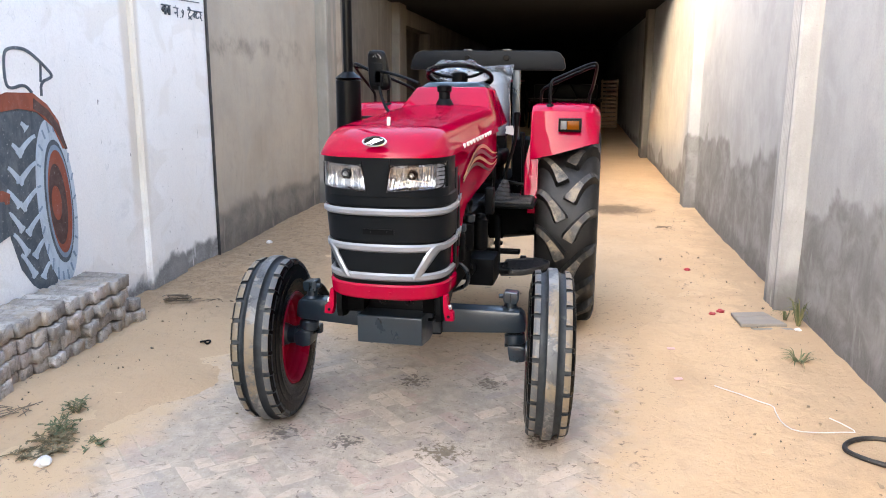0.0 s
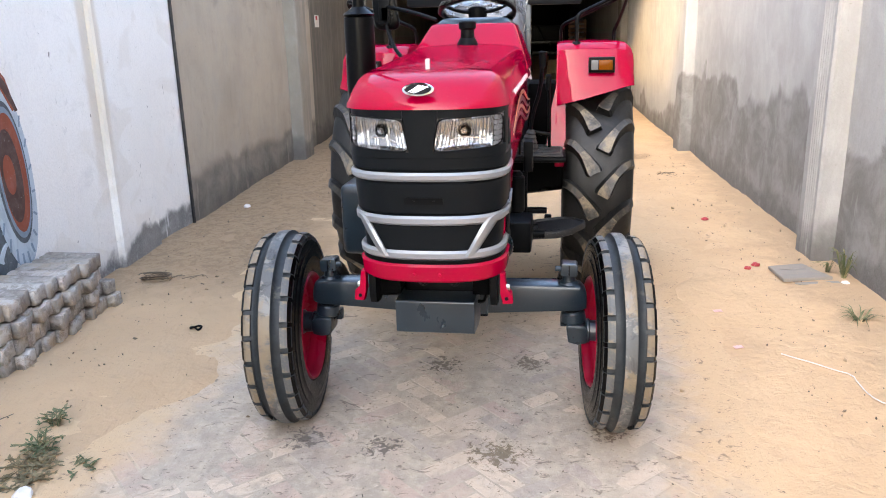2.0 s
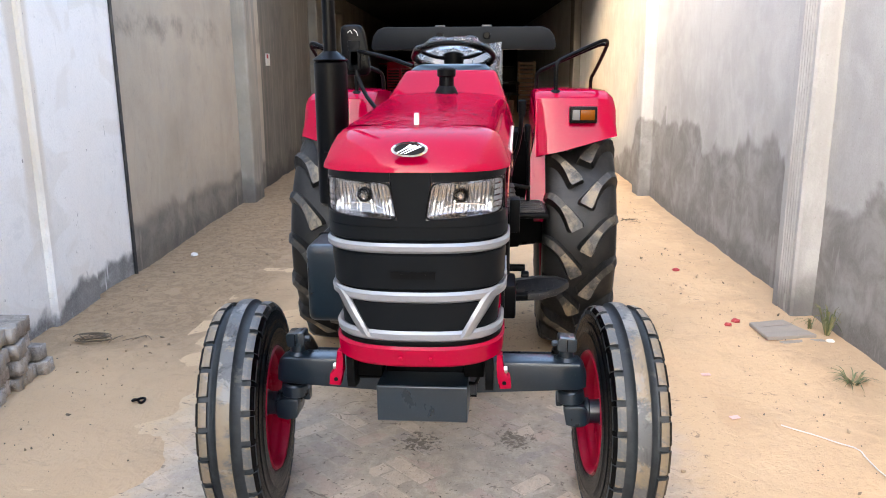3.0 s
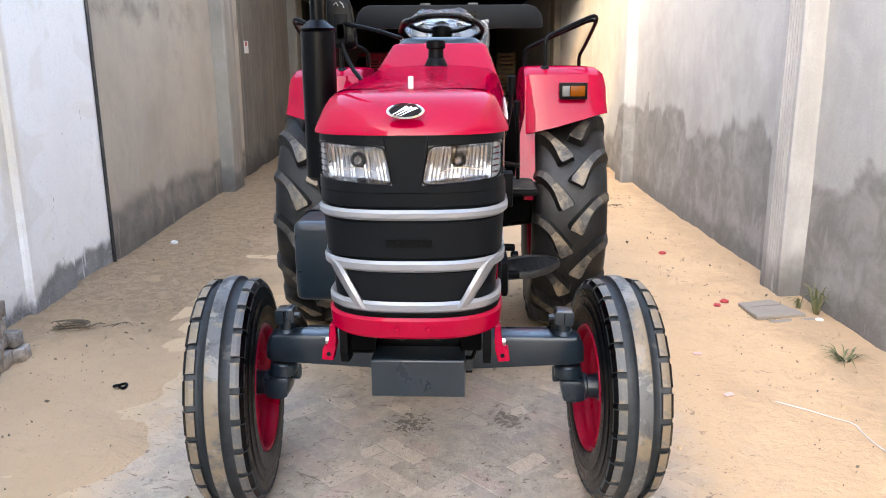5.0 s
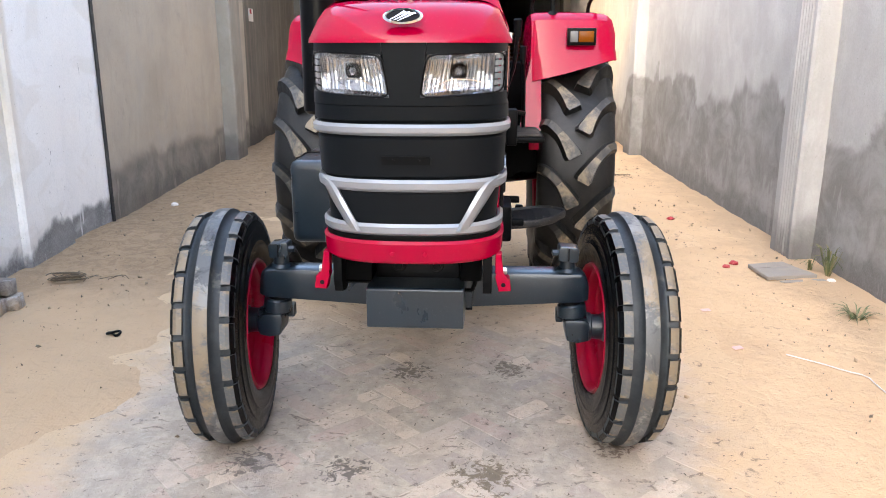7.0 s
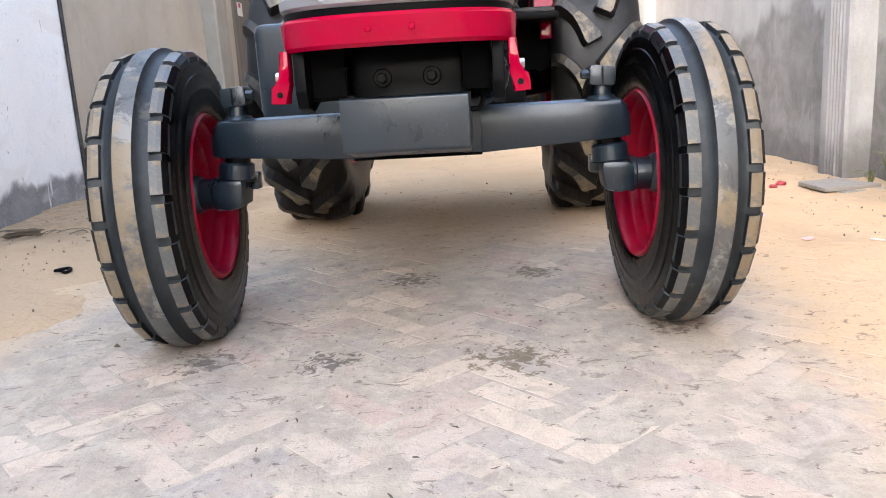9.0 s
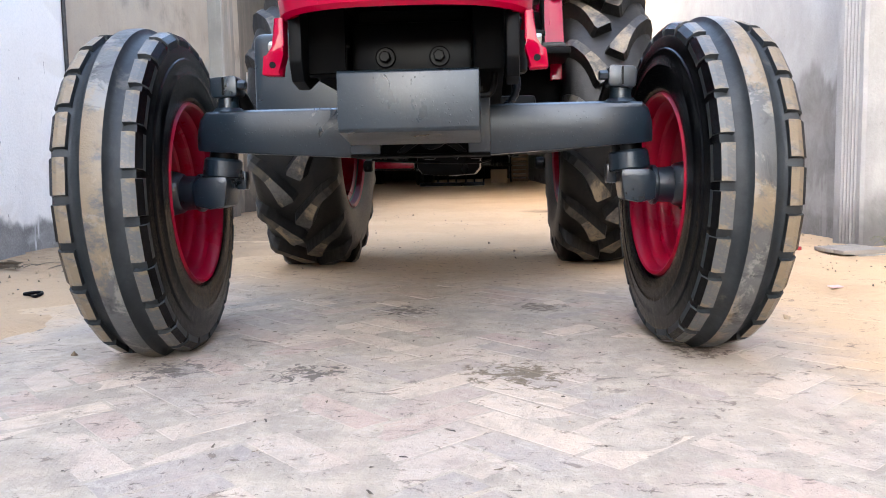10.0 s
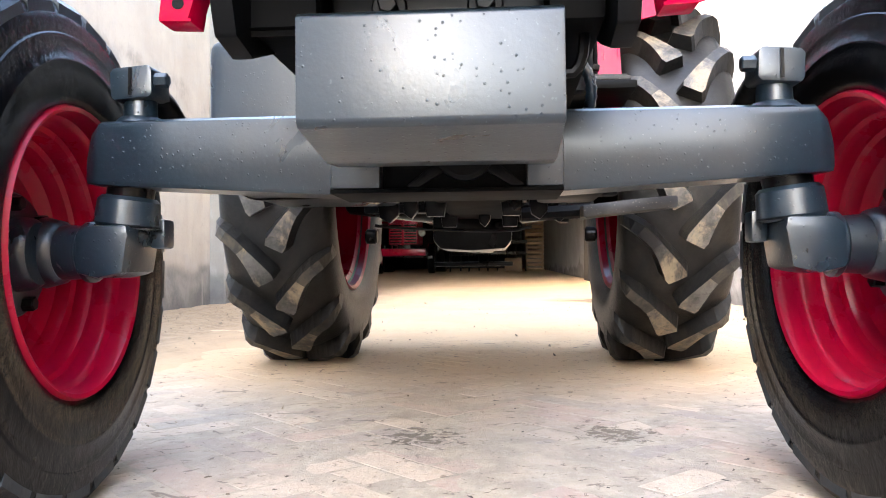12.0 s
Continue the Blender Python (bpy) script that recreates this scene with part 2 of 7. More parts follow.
def paver(name, joint=False):
    """Flat-laid bricks, or the earth between them, under trodden dust."""
    m = Mat(name, 0.9, spec=0.2)
    geo = m.t.nodes.new("ShaderNodeNewGeometry").outputs["Position"]
    m.co = geo
    pick = m.math("ADD", m.math("MULTIPLY", m.random(), 7.31), m.math("MULTIPLY", m.island(), 5.17))
    c = m.mix(m.math("FRACT", pick, 0.0), (0.475, 0.395, 0.328), (0.615, 0.502, 0.388))
    c = m.mix(m.math("MULTIPLY", m.ramp(m.math("FRACT", m.math("MULTIPLY", pick, 3.7), 0.0), 0.66, 0.74), 0.6), c, (0.4256, 0.304, 0.2546))
    c = m.mix(m.math("MULTIPLY", m.ramp(m.math("FRACT", m.math("MULTIPLY", pick, 5.3), 0.0), 0.66, 0.76), 0.65), c, (0.30, 0.270, 0.245))
    if joint:
        c = m.mix(m.ramp(m.noise(10, 5), 0.4, 0.65), (0.38, 0.323, 0.2584), (0.5016, 0.4256, 0.3344))
    c = m.mix(m.math("MULTIPLY", m.ramp(m.noise(24, 6, 0.75, None, 0.8), 0.48, 0.62), 0.5), c, (0.532, 0.4636, 0.3876))
    c = m.mix(m.math("MULTIPLY", m.ramp(m.noise(8, 6, 0.75, None, 0.5), 0.52, 0.62), 0.35), c, (0.4636, 0.3534, 0.2926))
    grey = m.ramp(m.noise(11, 7, 0.78, m.mapped((1.0, 0.4, 1)), 0.5), 0.48, 0.66)
    c = m.mix(m.math("MULTIPLY", grey, 0.5), c, (0.3192, 0.2698, 0.2166))
    c = m.mix(m.math("MULTIPLY", m.ramp(m.noise(5.5, 7, 0.75, None, 0.8), 0.50, 0.66), 0.45), c, (0.2508, 0.2128, 0.1748))
    dust = m.ramp(m.noise(2.1, 8, 0.75), 0.42, 0.62)
    n = m.t.nodes.new("ShaderNodeSeparateXYZ")
    m.link(geo, n.inputs[0])
    edge = m.ramp(m.math("ADD", m.math("ABSOLUTE", m.math("ADD", n.outputs[0], 0.10), 0.0), m.math("MULTIPLY", m.noise(3.0, 6, 0.7), 0.7)), 1.16, 1.56)
    far = m.ramp(m.math("ADD", n.outputs[1], m.math("MULTIPLY", m.noise(2.0, 6, 0.7), 1.0)), 0.9, 2.4)
    c = m.mix(m.math("MULTIPLY", dust, 0.4), c, (0.4712, 0.3876, 0.304))
    c = m.mix(m.math("MAXIMUM", edge, far), c, (0.5586, 0.3914, 0.2371))
    for sx, sy, r, col in ((0.22, -0.25, 0.15, (0.14, 0.105, 0.065)), (-0.22, -0.25, 0.11, (0.09, 0.075, 0.065)), (-0.52, -0.22, 0.12, (0.13, 0.11, 0.10)), (0.62, -0.05, 0.1, (0.14, 0.10, 0.08)), (0.30, 0.55, 0.12, (0.15, 0.12, 0.09)), (-0.1, 0.5, 0.13, (0.12, 0.10, 0.08))):
        n = m.t.nodes.new("ShaderNodeVectorMath")
        n.operation = "DISTANCE"
        m.link(geo, n.inputs[0])
        n.inputs[1].default_value = (sx, sy, 0)
        near = m.math("SUBTRACT", 1.0, m.math("DIVIDE", n.outputs["Value"], r))
        drops = m.ramp(m.math("ADD", m.noise(34, 5, 0.7, None, 0.8), m.math("MULTIPLY", near, 0.20)), 0.58, 0.66)
        c = m.mix(m.math("MULTIPLY", m.math("MULTIPLY", drops, m.ramp(near, 0.0, 0.25)), 0.8), c, col)
    for scale, turn, lo, way in ((13, 0.9, 0.62, (0.7, 1.1, 1)), (29, -0.4, 0.612, (0.8, 1.05, 1)), (55, 0.2, 0.63, (0.8, 1.05, 1)), (20, 0.5, 0.625, (0.7, 1.1, 1))):
        fleck = m.ramp(m.noise(scale, 5, 0.7, m.mapped(way, (0, 0, turn)), 0.9), lo, lo + 0.05)
        c = m.mix(m.math("MULTIPLY", fleck, 0.6), c, (0.114, 0.0874, 0.0684))
    m.color(c)
    h = m.math("ADD", m.noise(35, 6, 0.7), m.math("MULTIPLY", m.noise(190, 3), 0.3))
    return m.bump(h, 0.6, 0.009)


M_SAND, M_PAVER, M_BED = sand(), paver("dusty_paving_brick"), paver("trodden_earth", True)



def red_gloss(name, wet=False):
    """Clear-coated crimson with fine dust; a wet one is beaded with rain on what faces up."""
    m = Mat(name, 0.35, coat=0.48, spec=0.0)
    m.b.inputs["Coat Roughness"].default_value = 0.03
    specks = m.ramp(m.noise(170, 2, 0.5), 0.68, 0.74)
    film = m.ramp(m.noise(6, 6, 0.65), 0.5, 0.8)
    c = m.mix(m.math("MULTIPLY", film, 0.03), (0.33, 0.0002, 0.024), (0.48, 0.05, 0.08))
    m.color(m.mix(m.math("MULTIPLY", specks, 0.05), c, (0.7, 0.3, 0.3)))
    h = m.math("ADD", m.math("MULTIPLY", m.noise(5, 2, 0.4), 0.5), m.math("MULTIPLY", m.noise(48, 3, 0.6), 0.03))
    if wet:
        up = m.t.nodes.new("ShaderNodeSeparateXYZ")
        m.link(m.t.nodes.new("ShaderNodeNewGeometry").outputs["True Normal"], up.inputs[0])
        lies = m.ramp(up.outputs[2], 0.972, 0.992)
        beads = m.ramp(m.noise(46, 4, 0.6, m.mapped((1, 0.5, 1)), 0.6), 0.42, 0.62)
        h = m.math("ADD", h, m.math("MULTIPLY", m.math("MULTIPLY", beads, lies), 2.4))
    m.bump(h, 0.14, 0.012)
    m.link(m.b.inputs["Normal"].links[0].from_socket, m.b.inputs["Coat Normal"])
    return m


M_RED, M_REDWET = red_gloss("red_gloss_paint"), red_gloss("rain_beaded_red_paint", True)
M_REDRIM = paint("red_rim_paint", (0.29, 0.0006, 0.021), 0.26, 0.06, (0.5, 0.14, 0.16), 0.05, spec=0.16)


def chassis():
    """Grey-blue chassis enamel, smeared thin in places and beaded with small drops."""
    m = Mat("grey_blue_chassis_paint", 0.36, coat=0.25, spec=0.5)
    m.b.inputs["Coat Roughness"].default_value = 0.24
    c = m.mix(m.ramp(m.noise(4, 6, 0.65), 0.38, 0.68), (0.0078, 0.0155, 0.0228), (0.0105, 0.0195, 0.0278))
    c = m.mix(m.math("MULTIPLY", m.ramp(m.noise(5, 4, 0.55, None, 0.5), 0.56, 0.74), 0.25), c, (0.005, 0.007, 0.010))
    c = m.mix(m.math("MULTIPLY", m.ramp(m.noise(210, 2, 0.5), 0.68, 0.74), 0.10), c, (0.3, 0.32, 0.34))
    m.color(c)
    m.rough(m.math("ADD", m.math("MULTIPLY", m.ramp(m.noise(5, 5, 0.6, None, 0.4), 0.25, 0.75), 0.14), 0.25))
    up = m.t.nodes.new("ShaderNodeSeparateXYZ")
    m.link(m.t.nodes.new("ShaderNodeNewGeometry").outputs["True Normal"], up.inputs[0])
    film = m.math("MULTIPLY", m.ramp(up.outputs[2], 0.85, 0.97), m.ramp(m.noise(16, 5, 0.6), 0.30, 0.42))
    m.link(m.math("ADD", 0.25, m.math("MULTIPLY", film, 0.75)), m.b.inputs["Coat Weight"])
    v = m.node("ShaderNodeTexVoronoi", Scale=125.0)
    m.link(m.co, v.inputs["Vector"])
    some = m.node("ShaderNodeSeparateColor")
    m.link(v.outputs["Color"], some.inputs[0])
    drop = m.math("MULTIPLY", m.math("SUBTRACT", 1.0, m.ramp(v.outputs["Distance"], 0.02, 0.24)), m.ramp(some.outputs[0], 0.62, 0.64))
    return m.bump(m.math("ADD", drop, m.math("MULTIPLY", m.noise(120, 4), 0.30)), 0.5, 0.002)


M_CAST = chassis()
M_BLACK = paint("satin_black_plastic", (0.0018, 0.0020, 0.0024), 0.42, 0.0, (0.10, 0.10, 0.10), 0.02, spec=0.10)
M_PANEL = paint("charcoal_grille_plastic", (0.0046, 0.0058, 0.0072), 0.42, 0.0, (0.05, 0.055, 0.06), 0.03, grain=0.05, spec=0.12)
M_GLOSSBLACK = paint("black_pipe_paint", (0.0012, 0.0012, 0.0015), 0.28, 0.0, (0.12, 0.12, 0.12), 0.015, spec=0.12)
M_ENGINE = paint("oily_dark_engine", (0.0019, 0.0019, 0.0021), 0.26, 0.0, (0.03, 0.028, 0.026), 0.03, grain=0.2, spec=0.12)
# Near-black base puts the shade inside and below the tractor into the colour.
M_SHADOWY = paint("shade_black_iron", (0.0014, 0.0014, 0.0015), 0.6, 0.0, (0.02, 0.02, 0.02), 0.02, grain=0.15, spec=0.05)
M_SILVER = paint("silver_trim_paint", (0.30, 0.31, 0.33), 0.32, 0.2, (0.3, 0.3, 0.3), 0.1, 0.45)
M_STEEL = paint("bright_zinc_bolt", (0.62, 0.6, 0.55), 0.3, 0.0, (0.4, 0.35, 0.25), 0.3, 0.9)
M_BRASS = paint("yellow_zinc_bolt", (0.50, 0.34, 0.14), 0.35, 0.0, (0.3, 0.22, 0.12), 0.4, 0.9)
M_CHROME = Mat("chrome_trim", 0.08, 1.0).color((0.82, 0.83, 0.85))
M_REFLECT = Mat("headlight_reflector", 0.10, 1.0).color((0.44, 0.45, 0.47))
M_BULB = paint("bulb_shield", (0.2, 0.2, 0.21), 0.25, 0.3, amount=0.05)
M_WOOD = paint("rough_pallet_wood", (0.20, 0.13, 0.08), 0.85, 0.0, (0.25, 0.18, 0.1), 0.8, grain=0.3)
M_SLAB = paint("grey_board", (0.24, 0.215, 0.19), 0.9, 0.0, (0.36, 0.30, 0.23), 0.9, grain=0.3)
M_WIRE = paint("white_cable", (0.60, 0.57, 0.52), 0.6, 0.0, amount=0.2)
M_HOSE = paint("black_hose", (0.010, 0.010, 0.011), 0.55, 0.0, amount=0.3)
M_TWIG = paint("dry_twig", (0.12, 0.09, 0.06), 0.9, 0.0, amount=0.5)
M_STONE = paint("white_stone", (0.68, 0.64, 0.6), 0.85, 0.0, amount=0.6, grain=0.3)
M_REDSCRAP = paint("red_paper", (0.36, 0.018, 0.03), 0.7, 0.0, (0.7, 0.5, 0.4), 0.6)
M_SCRAP = paint("faded_pink_wrapper", (0.66, 0.42, 0.38), 0.6, 0.0, (0.55, 0.06, 0.06), 0.9)
M_DECAL = paint("pale_decal", (0.72, 0.62, 0.58), 0.35, 0.6, (0.6, 0.2, 0.2), 0.3)
M_DECALG = paint("gold_decal", (0.62, 0.30, 0.16), 0.35, 0.4, (0.6, 0.2, 0.2), 0.2)
M_DECALB = paint("dark_decal", (0.14, 0.012, 0.02), 0.35, 0.4, (0.6, 0.2, 0.2), 0.1)


def leaf():
    m = Mat("weed_leaf", 0.7, spec=0.3)
    c = m.mix(m.island(), (0.055, 0.085, 0.035), (0.19, 0.175, 0.09))
    return m.color(m.mix(m.math("MULTIPLY", m.ramp(m.noise(40, 3), 0.5, 0.7), 0.35), c, (0.3, 0.25, 0.15)))


def rubber(name, worn):
    """Black tyre rubber; worn treads carry dried mud, grey scuffs and rubbed paint."""
    m = Mat(name, 0.62, spec=0.45 if worn else 0.15)
    c = m.mix(m.ramp(m.noise(12, 6, 0.7), 0.45, 0.75), (0.0014, 0.0014, 0.0016), (0.003, 0.003, 0.0034))
    scratches = m.ramp(m.noise(15, 5, 0.7, None, 2.2), 0.70, 0.74)
    c = m.mix(m.math("MULTIPLY", scratches, 0.35), c, (0.10, 0.095, 0.085))
    if worn:
        scuff = m.ramp(m.noise(13, 6, 0.7, None, 0.6), 0.24, 0.50)
        c = m.mix(m.math("MULTIPLY", scuff, 0.85 * worn), c, (0.105, 0.108, 0.108))
        pale = m.ramp(m.noise(8, 6, 0.75, m.mapped((1, 1, 1), (1, 0.4, 0)), 0.5), 0.52, 0.60)
        c = m.mix(m.math("MULTIPLY", pale, 0.5 * worn), c, (0.31, 0.295, 0.265))
        mud = m.ramp(m.noise(3.6, 7, 0.75, m.mapped((1, 1, 1), (0.3, 0, 0)), 0.5), 0.48, 0.57)
        c = m.mix(m.math("MULTIPLY", mud, 0.62 * worn), c, (0.25, 0.18, 0.10))
    m.color(c)
    m.rough(m.math("ADD", 0.22 if worn else 0.12, m.math("MULTIPLY", m.noise(20, 4), 0.40 if worn else 0.20)))
    return m.bump(m.math("ADD", m.noise(45, 5, 0.7), m.math("MULTIPLY", m.noise(14, 6, 0.75, None, 1.0), 0.8)), 0.42, 0.004)


def rib_rubber():
    m = Mat("worn_grey_rib", 0.55, spec=0.4)
    c = m.mix(m.ramp(m.noise(10, 6, 0.7), 0.4, 0.7), (0.013, 0.0165, 0.019), (0.028, 0.033, 0.036))
    m.color(m.mix(m.math("MULTIPLY", m.ramp(m.noise(6, 6, 0.7), 0.60, 0.68), 0.35), c, (0.16, 0.14, 0.11)))
    return m.bump(m.noise(45, 5, 0.7), 0.3, 0.004)


M_LEAF = leaf()
M_DRY = paint("dry_weed", (0.16, 0.125, 0.065), 0.85, 0.0, (0.09, 0.10, 0.04), 0.6)
M_RIB = rib_rubber()
M_RUBBER, M_TREAD = rubber("tyre_rubber", 0), rubber("muddy_tread", 1.0)


def lug_rubber(name, base, pale, tan, amount):
    """Field-tyre rubber: dull grey with dried soil rubbed on in long smears."""
    m = Mat(name, 0.46, spec=0.38)
    m.co = m.t.nodes.new("ShaderNodeNewGeometry").outputs["Position"]
    c = m.mix(m.ramp(m.noise(9, 6, 0.7), 0.35, 0.7), base, pale)
    smear = m.ramp(m.noise(7, 7, 0.72, m.mapped((1, 1, 0.6)), 0.6), 0.44, 0.62)
    c = m.mix(m.math("MULTIPLY", smear, amount), c, tan)
    dark = m.ramp(m.noise(26, 6, 0.75, None, 0.7), 0.54, 0.66)
    m.color(m.mix(m.math("MULTIPLY", dark, 0.7), c, base))
    return m.bump(m.noise(50, 5, 0.7), 0.35, 0.004)


M_LUG = lug_rubber("scuffed_lug", (0.009, 0.009, 0.009), (0.034, 0.033, 0.031), (0.13, 0.105, 0.07), 0.45)
M_NOSE = lug_rubber("worn_lug_nose", (0.026, 0.025, 0.023), (0.115, 0.11, 0.10), (0.29, 0.225, 0.14), 0.75)
M_FLANK = lug_rubber("scuffed_lug_flank", (0.005, 0.005, 0.005), (0.012, 0.012, 0.012), (0.055, 0.046, 0.034), 0.35)
M_DUSTY = lug_rubber("dusty_drive_tyre", (0.0032, 0.0032, 0.0035), (0.008, 0.008, 0.008), (0.030, 0.027, 0.022), 0.3)


def glass(name, c, rough=0.02, wrinkle=0.0):
    m = Mat(name, rough)
    m.color(c)
    m.b.inputs["Transmission Weight"].default_value = 1.0
    m.b.inputs["IOR"].default_value = 1.35
    if wrinkle:
        m.bump(m.noise(30, 4, 0.6, None, 1.5), wrinkle, 0.02)
    return m


M_LENS = glass("clear_lens", (1, 1, 1))
M_FILM = glass("plastic_film", (0.93, 0.95, 0.97), 0.05, 0.35)
M_SEAT = paint("grey_seat_in_film", (0.06, 0.07, 0.082), 0.16, 0.8, (0.4, 0.43, 0.46), 0.4, grain=0.9)


def brick_paver():
    m = Mat("weathered_concrete_paver", 0.92, spec=0.15)
    m.co = m.t.nodes.new("ShaderNodeNewGeometry").outputs["Position"]
    c = m.mix(m.random(), (0.265, 0.235, 0.206), (0.56, 0.515, 0.463))
    c = m.mix(m.math("MULTIPLY", m.ramp(m.random(), 0.86, 0.90), 0.4), c, (0.304, 0.2204, 0.1976))
    c = m.mix(m.math("MULTIPLY", m.ramp(m.noise(16, 6, 0.75, None, 0.6), 0.44, 0.60), 0.72), c, (0.19, 0.1634, 0.1406))
    c = m.mix(m.math("MULTIPLY", m.ramp(m.noise(6, 5, 0.7), 0.5, 0.64), 0.5), c, (0.5016, 0.4712, 0.4294))
    c = m.mix(m.math("MULTIPLY", m.ramp(m.noise(4.2, 6, 0.7, None, 0.7), 0.50, 0.62), 0.55), c, (0.418, 0.3268, 0.2356))
    c = m.mix(m.math("MULTIPLY", m.ramp(m.noise(30, 5, 0.7), 0.56, 0.7), 0.6), c, (0.5472, 0.5092, 0.456))
    m.color(c)
    return m.bump(m.noise(50, 6, 0.7), 0.6, 0.01)


M_STACK = brick_paver()


def flat_paint(name, c, worn=0.5):
    m = Mat(name, 0.9, spec=0.2)
    c1 = m.mix(m.math("MULTIPLY", m.ramp(m.noise(9, 6, 0.7), 0.4, 0.7), worn * 0.6), c, tuple(0.6 * v + 0.2 for v in c))
    c1 = m.mix(m.math("MULTIPLY", m.ramp(m.noise(6, 6, 0.7, m.mapped((1, 2.0, 0.7), (0.6, 0, 0)), 1.0), 0.45, 0.62), worn), c1, tuple(0.55 * v for v in c))
    return m.color(m.mix(m.math("MULTIPLY", m.ramp(m.noise(55, 4, 0.7), 0.62, 0.7), worn * 0.6), c1, (0.7, 0.69, 0.67)))


M_P_BLACK = flat_paint("mural_black", (0.082, 0.099, 0.112), 0.5)
M_P_BLUE = flat_paint("mural_pale_blue", (0.4104, 0.4788, 0.5396), 0.4)
M_P_RUST = flat_paint("mural_rust", (0.2508, 0.076, 0.0456), 0.3)
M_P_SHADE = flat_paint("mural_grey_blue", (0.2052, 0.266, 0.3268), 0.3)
M_P_BROWN = flat_paint("mural_brown", (0.0836, 0.0494, 0.0418), 0.3)


# ---- mesh helpers ----
def rings(bm, loops, closed=True, caps=False, mat=0):
    """Skin a list of equally long point loops."""
    vs = [[bm.verts.new(p) for p in loop] for loop in loops]
    n = len(vs[0])
    for a, b in zip(vs, vs[1:]):
        for i in range(n if closed else n - 1):
            j = (i + 1) % n
            f = bm.faces.new((a[i], a[j], b[j], b[i]))
            f.material_index = mat
    if caps:
        bm.faces.new(vs[0][::-1]).material_index = mat
        bm.faces.new(vs[-1]).material_index = mat
    return vs


def box(bm, x0, x1, y0, y1, z0, z1, bevel=0.0, m=None, seg=2):
    made = bmesh.ops.create_cube(bm, size=1.0)["verts"]
    for v in made:
        v.co = Vector((x0 + (v.co.x + 0.5) * (x1 - x0), y0 + (v.co.y + 0.5) * (y1 - y0), z0 + (v.co.z + 0.5) * (z1 - z0)))
    if bevel:
        edges = list({e for v in made for e in v.link_edges})
        made = [v for v in bmesh.ops.bevel(bm, geom=edges, offset=bevel, segments=seg, affect="EDGES", profile=0.6)["verts"]]
        made = list({v for v in made if v.is_valid})
    if m is not None:
        bmesh.ops.transform(bm, matrix=m, verts=made)
    return bm


def cyl(bm, p0, p1, r0, r1=None, seg=20, bevel=0.0):
    """A cylinder or cone between two points, with small chamfers."""
    p0, p1 = Vector(p0), Vector(p1)
    r1 = r0 if r1 is None else r1
    way = (p1 - p0).normalized()
    side = way.orthogonal().normalized()
    up = way.cross(side)
    b = min(bevel, (p1 - p0).length * 0.4)
    stations = [(p0, max(r0 - b, 0.0005)), (p0 + way * b, r0), (p1 - way * b, r1), (p1, max(r1 - b, 0.0005))] if b else [(p0, r0), (p1, r1)]
    loops = [[p + (side * math.cos(2 * math.pi * i / seg) + up * math.sin(2 * math.pi * i / seg)) * r for i in range(seg)] for p, r in stations]
    rings(bm, loops, True, True)
    return bm


def tube(bm, pts, r, seg=10, smooth=0):
    """A round bar swept along points; smooth rounds the corners."""
    pts = [Vector(p) for p in pts]
    for _ in range(smooth):
        out = [pts[0]]
        for a, b in zip(pts, pts[1:]):
            out += [a.lerp(b, 0.25), a.lerp(b, 0.75)]
        pts = out + [pts[-1]]
    loops, side = [], None
    for i, p in enumerate(pts):
        way = (pts[min(i + 1, len(pts) - 1)] - pts[max(i - 1, 0)]).normalized()
        side = way.orthogonal().normalized() if side is None else (side - way * side.dot(way)).normalized()
        up = way.cross(side)
        rr = r(i / (len(pts) - 1)) if callable(r) else r
        loops.append([p + (side * math.cos(2 * math.pi * k / seg) + up * math.sin(2 * math.pi * k / seg)) * rr for k in range(seg)])
    rings(bm, loops, True, True)
    return bm


def prism(bm, outline, along, lo, hi, bevel=0.0):
    """A flat outline (two coordinates) pushed out along one axis."""
    def at(a, b, c):
        return (c, a, b) if along == "x" else (a, c, b) if along == "y" else (a, b, c)
    start = set(bm.verts)
    rings(bm, [[at(a, b, lo) for a, b in outline], [at(a, b, hi) for a, b in outline]], True, True)
    if bevel:
        fresh = [v for v in bm.verts if v not in start]
        bmesh.ops.bevel(bm, geom=list({e for v in fresh for e in v.link_edges}), offset=bevel, segments=2, affect="EDGES", profile=0.6)
    return bm


def revolve(bm, profile, centre, seg=48, mats=None):
    """Turn a profile of (radius, x) round an axis along x."""
    c = Vector(centre)
    vs = []
    for r, x in profile:
        vs.append([bm.verts.new(c + Vector((x, r * math.cos(2 * math.pi * i / seg), r * math.sin(2 * math.pi * i / seg)))) for i in range(seg)])
    for k, (a, b) in enumerate(zip(vs, vs[1:])):
        for i in range(seg):
            j = (i + 1) % seg
            f = bm.faces.new((a[i], a[j], b[j], b[i]))
            f.material_index = mats[k] if mats else 0
    return vs


def part(name, bm, material, parent=None, label="", smooth=40, more=()):
    """Link a bmesh as one mesh object under a thing or a part."""
    bmesh.ops.recalc_face_normals(bm, faces=bm.faces)
    data = bpy.data.meshes.new(name)
    bm.to_mesh(data)
    bm.free()
    for m in (material, *more):
        data.materials.append(m.m)
    if smooth:
        data.polygons.foreach_set("use_smooth", [True] * len(data.polygons))
        data.set_sharp_from_angle(angle=radians(smooth))
    ob = new(name, data)
    if parent is not None:
        ob.parent = parent
    return tagged(ob, label)


def B():
    return bmesh.new()


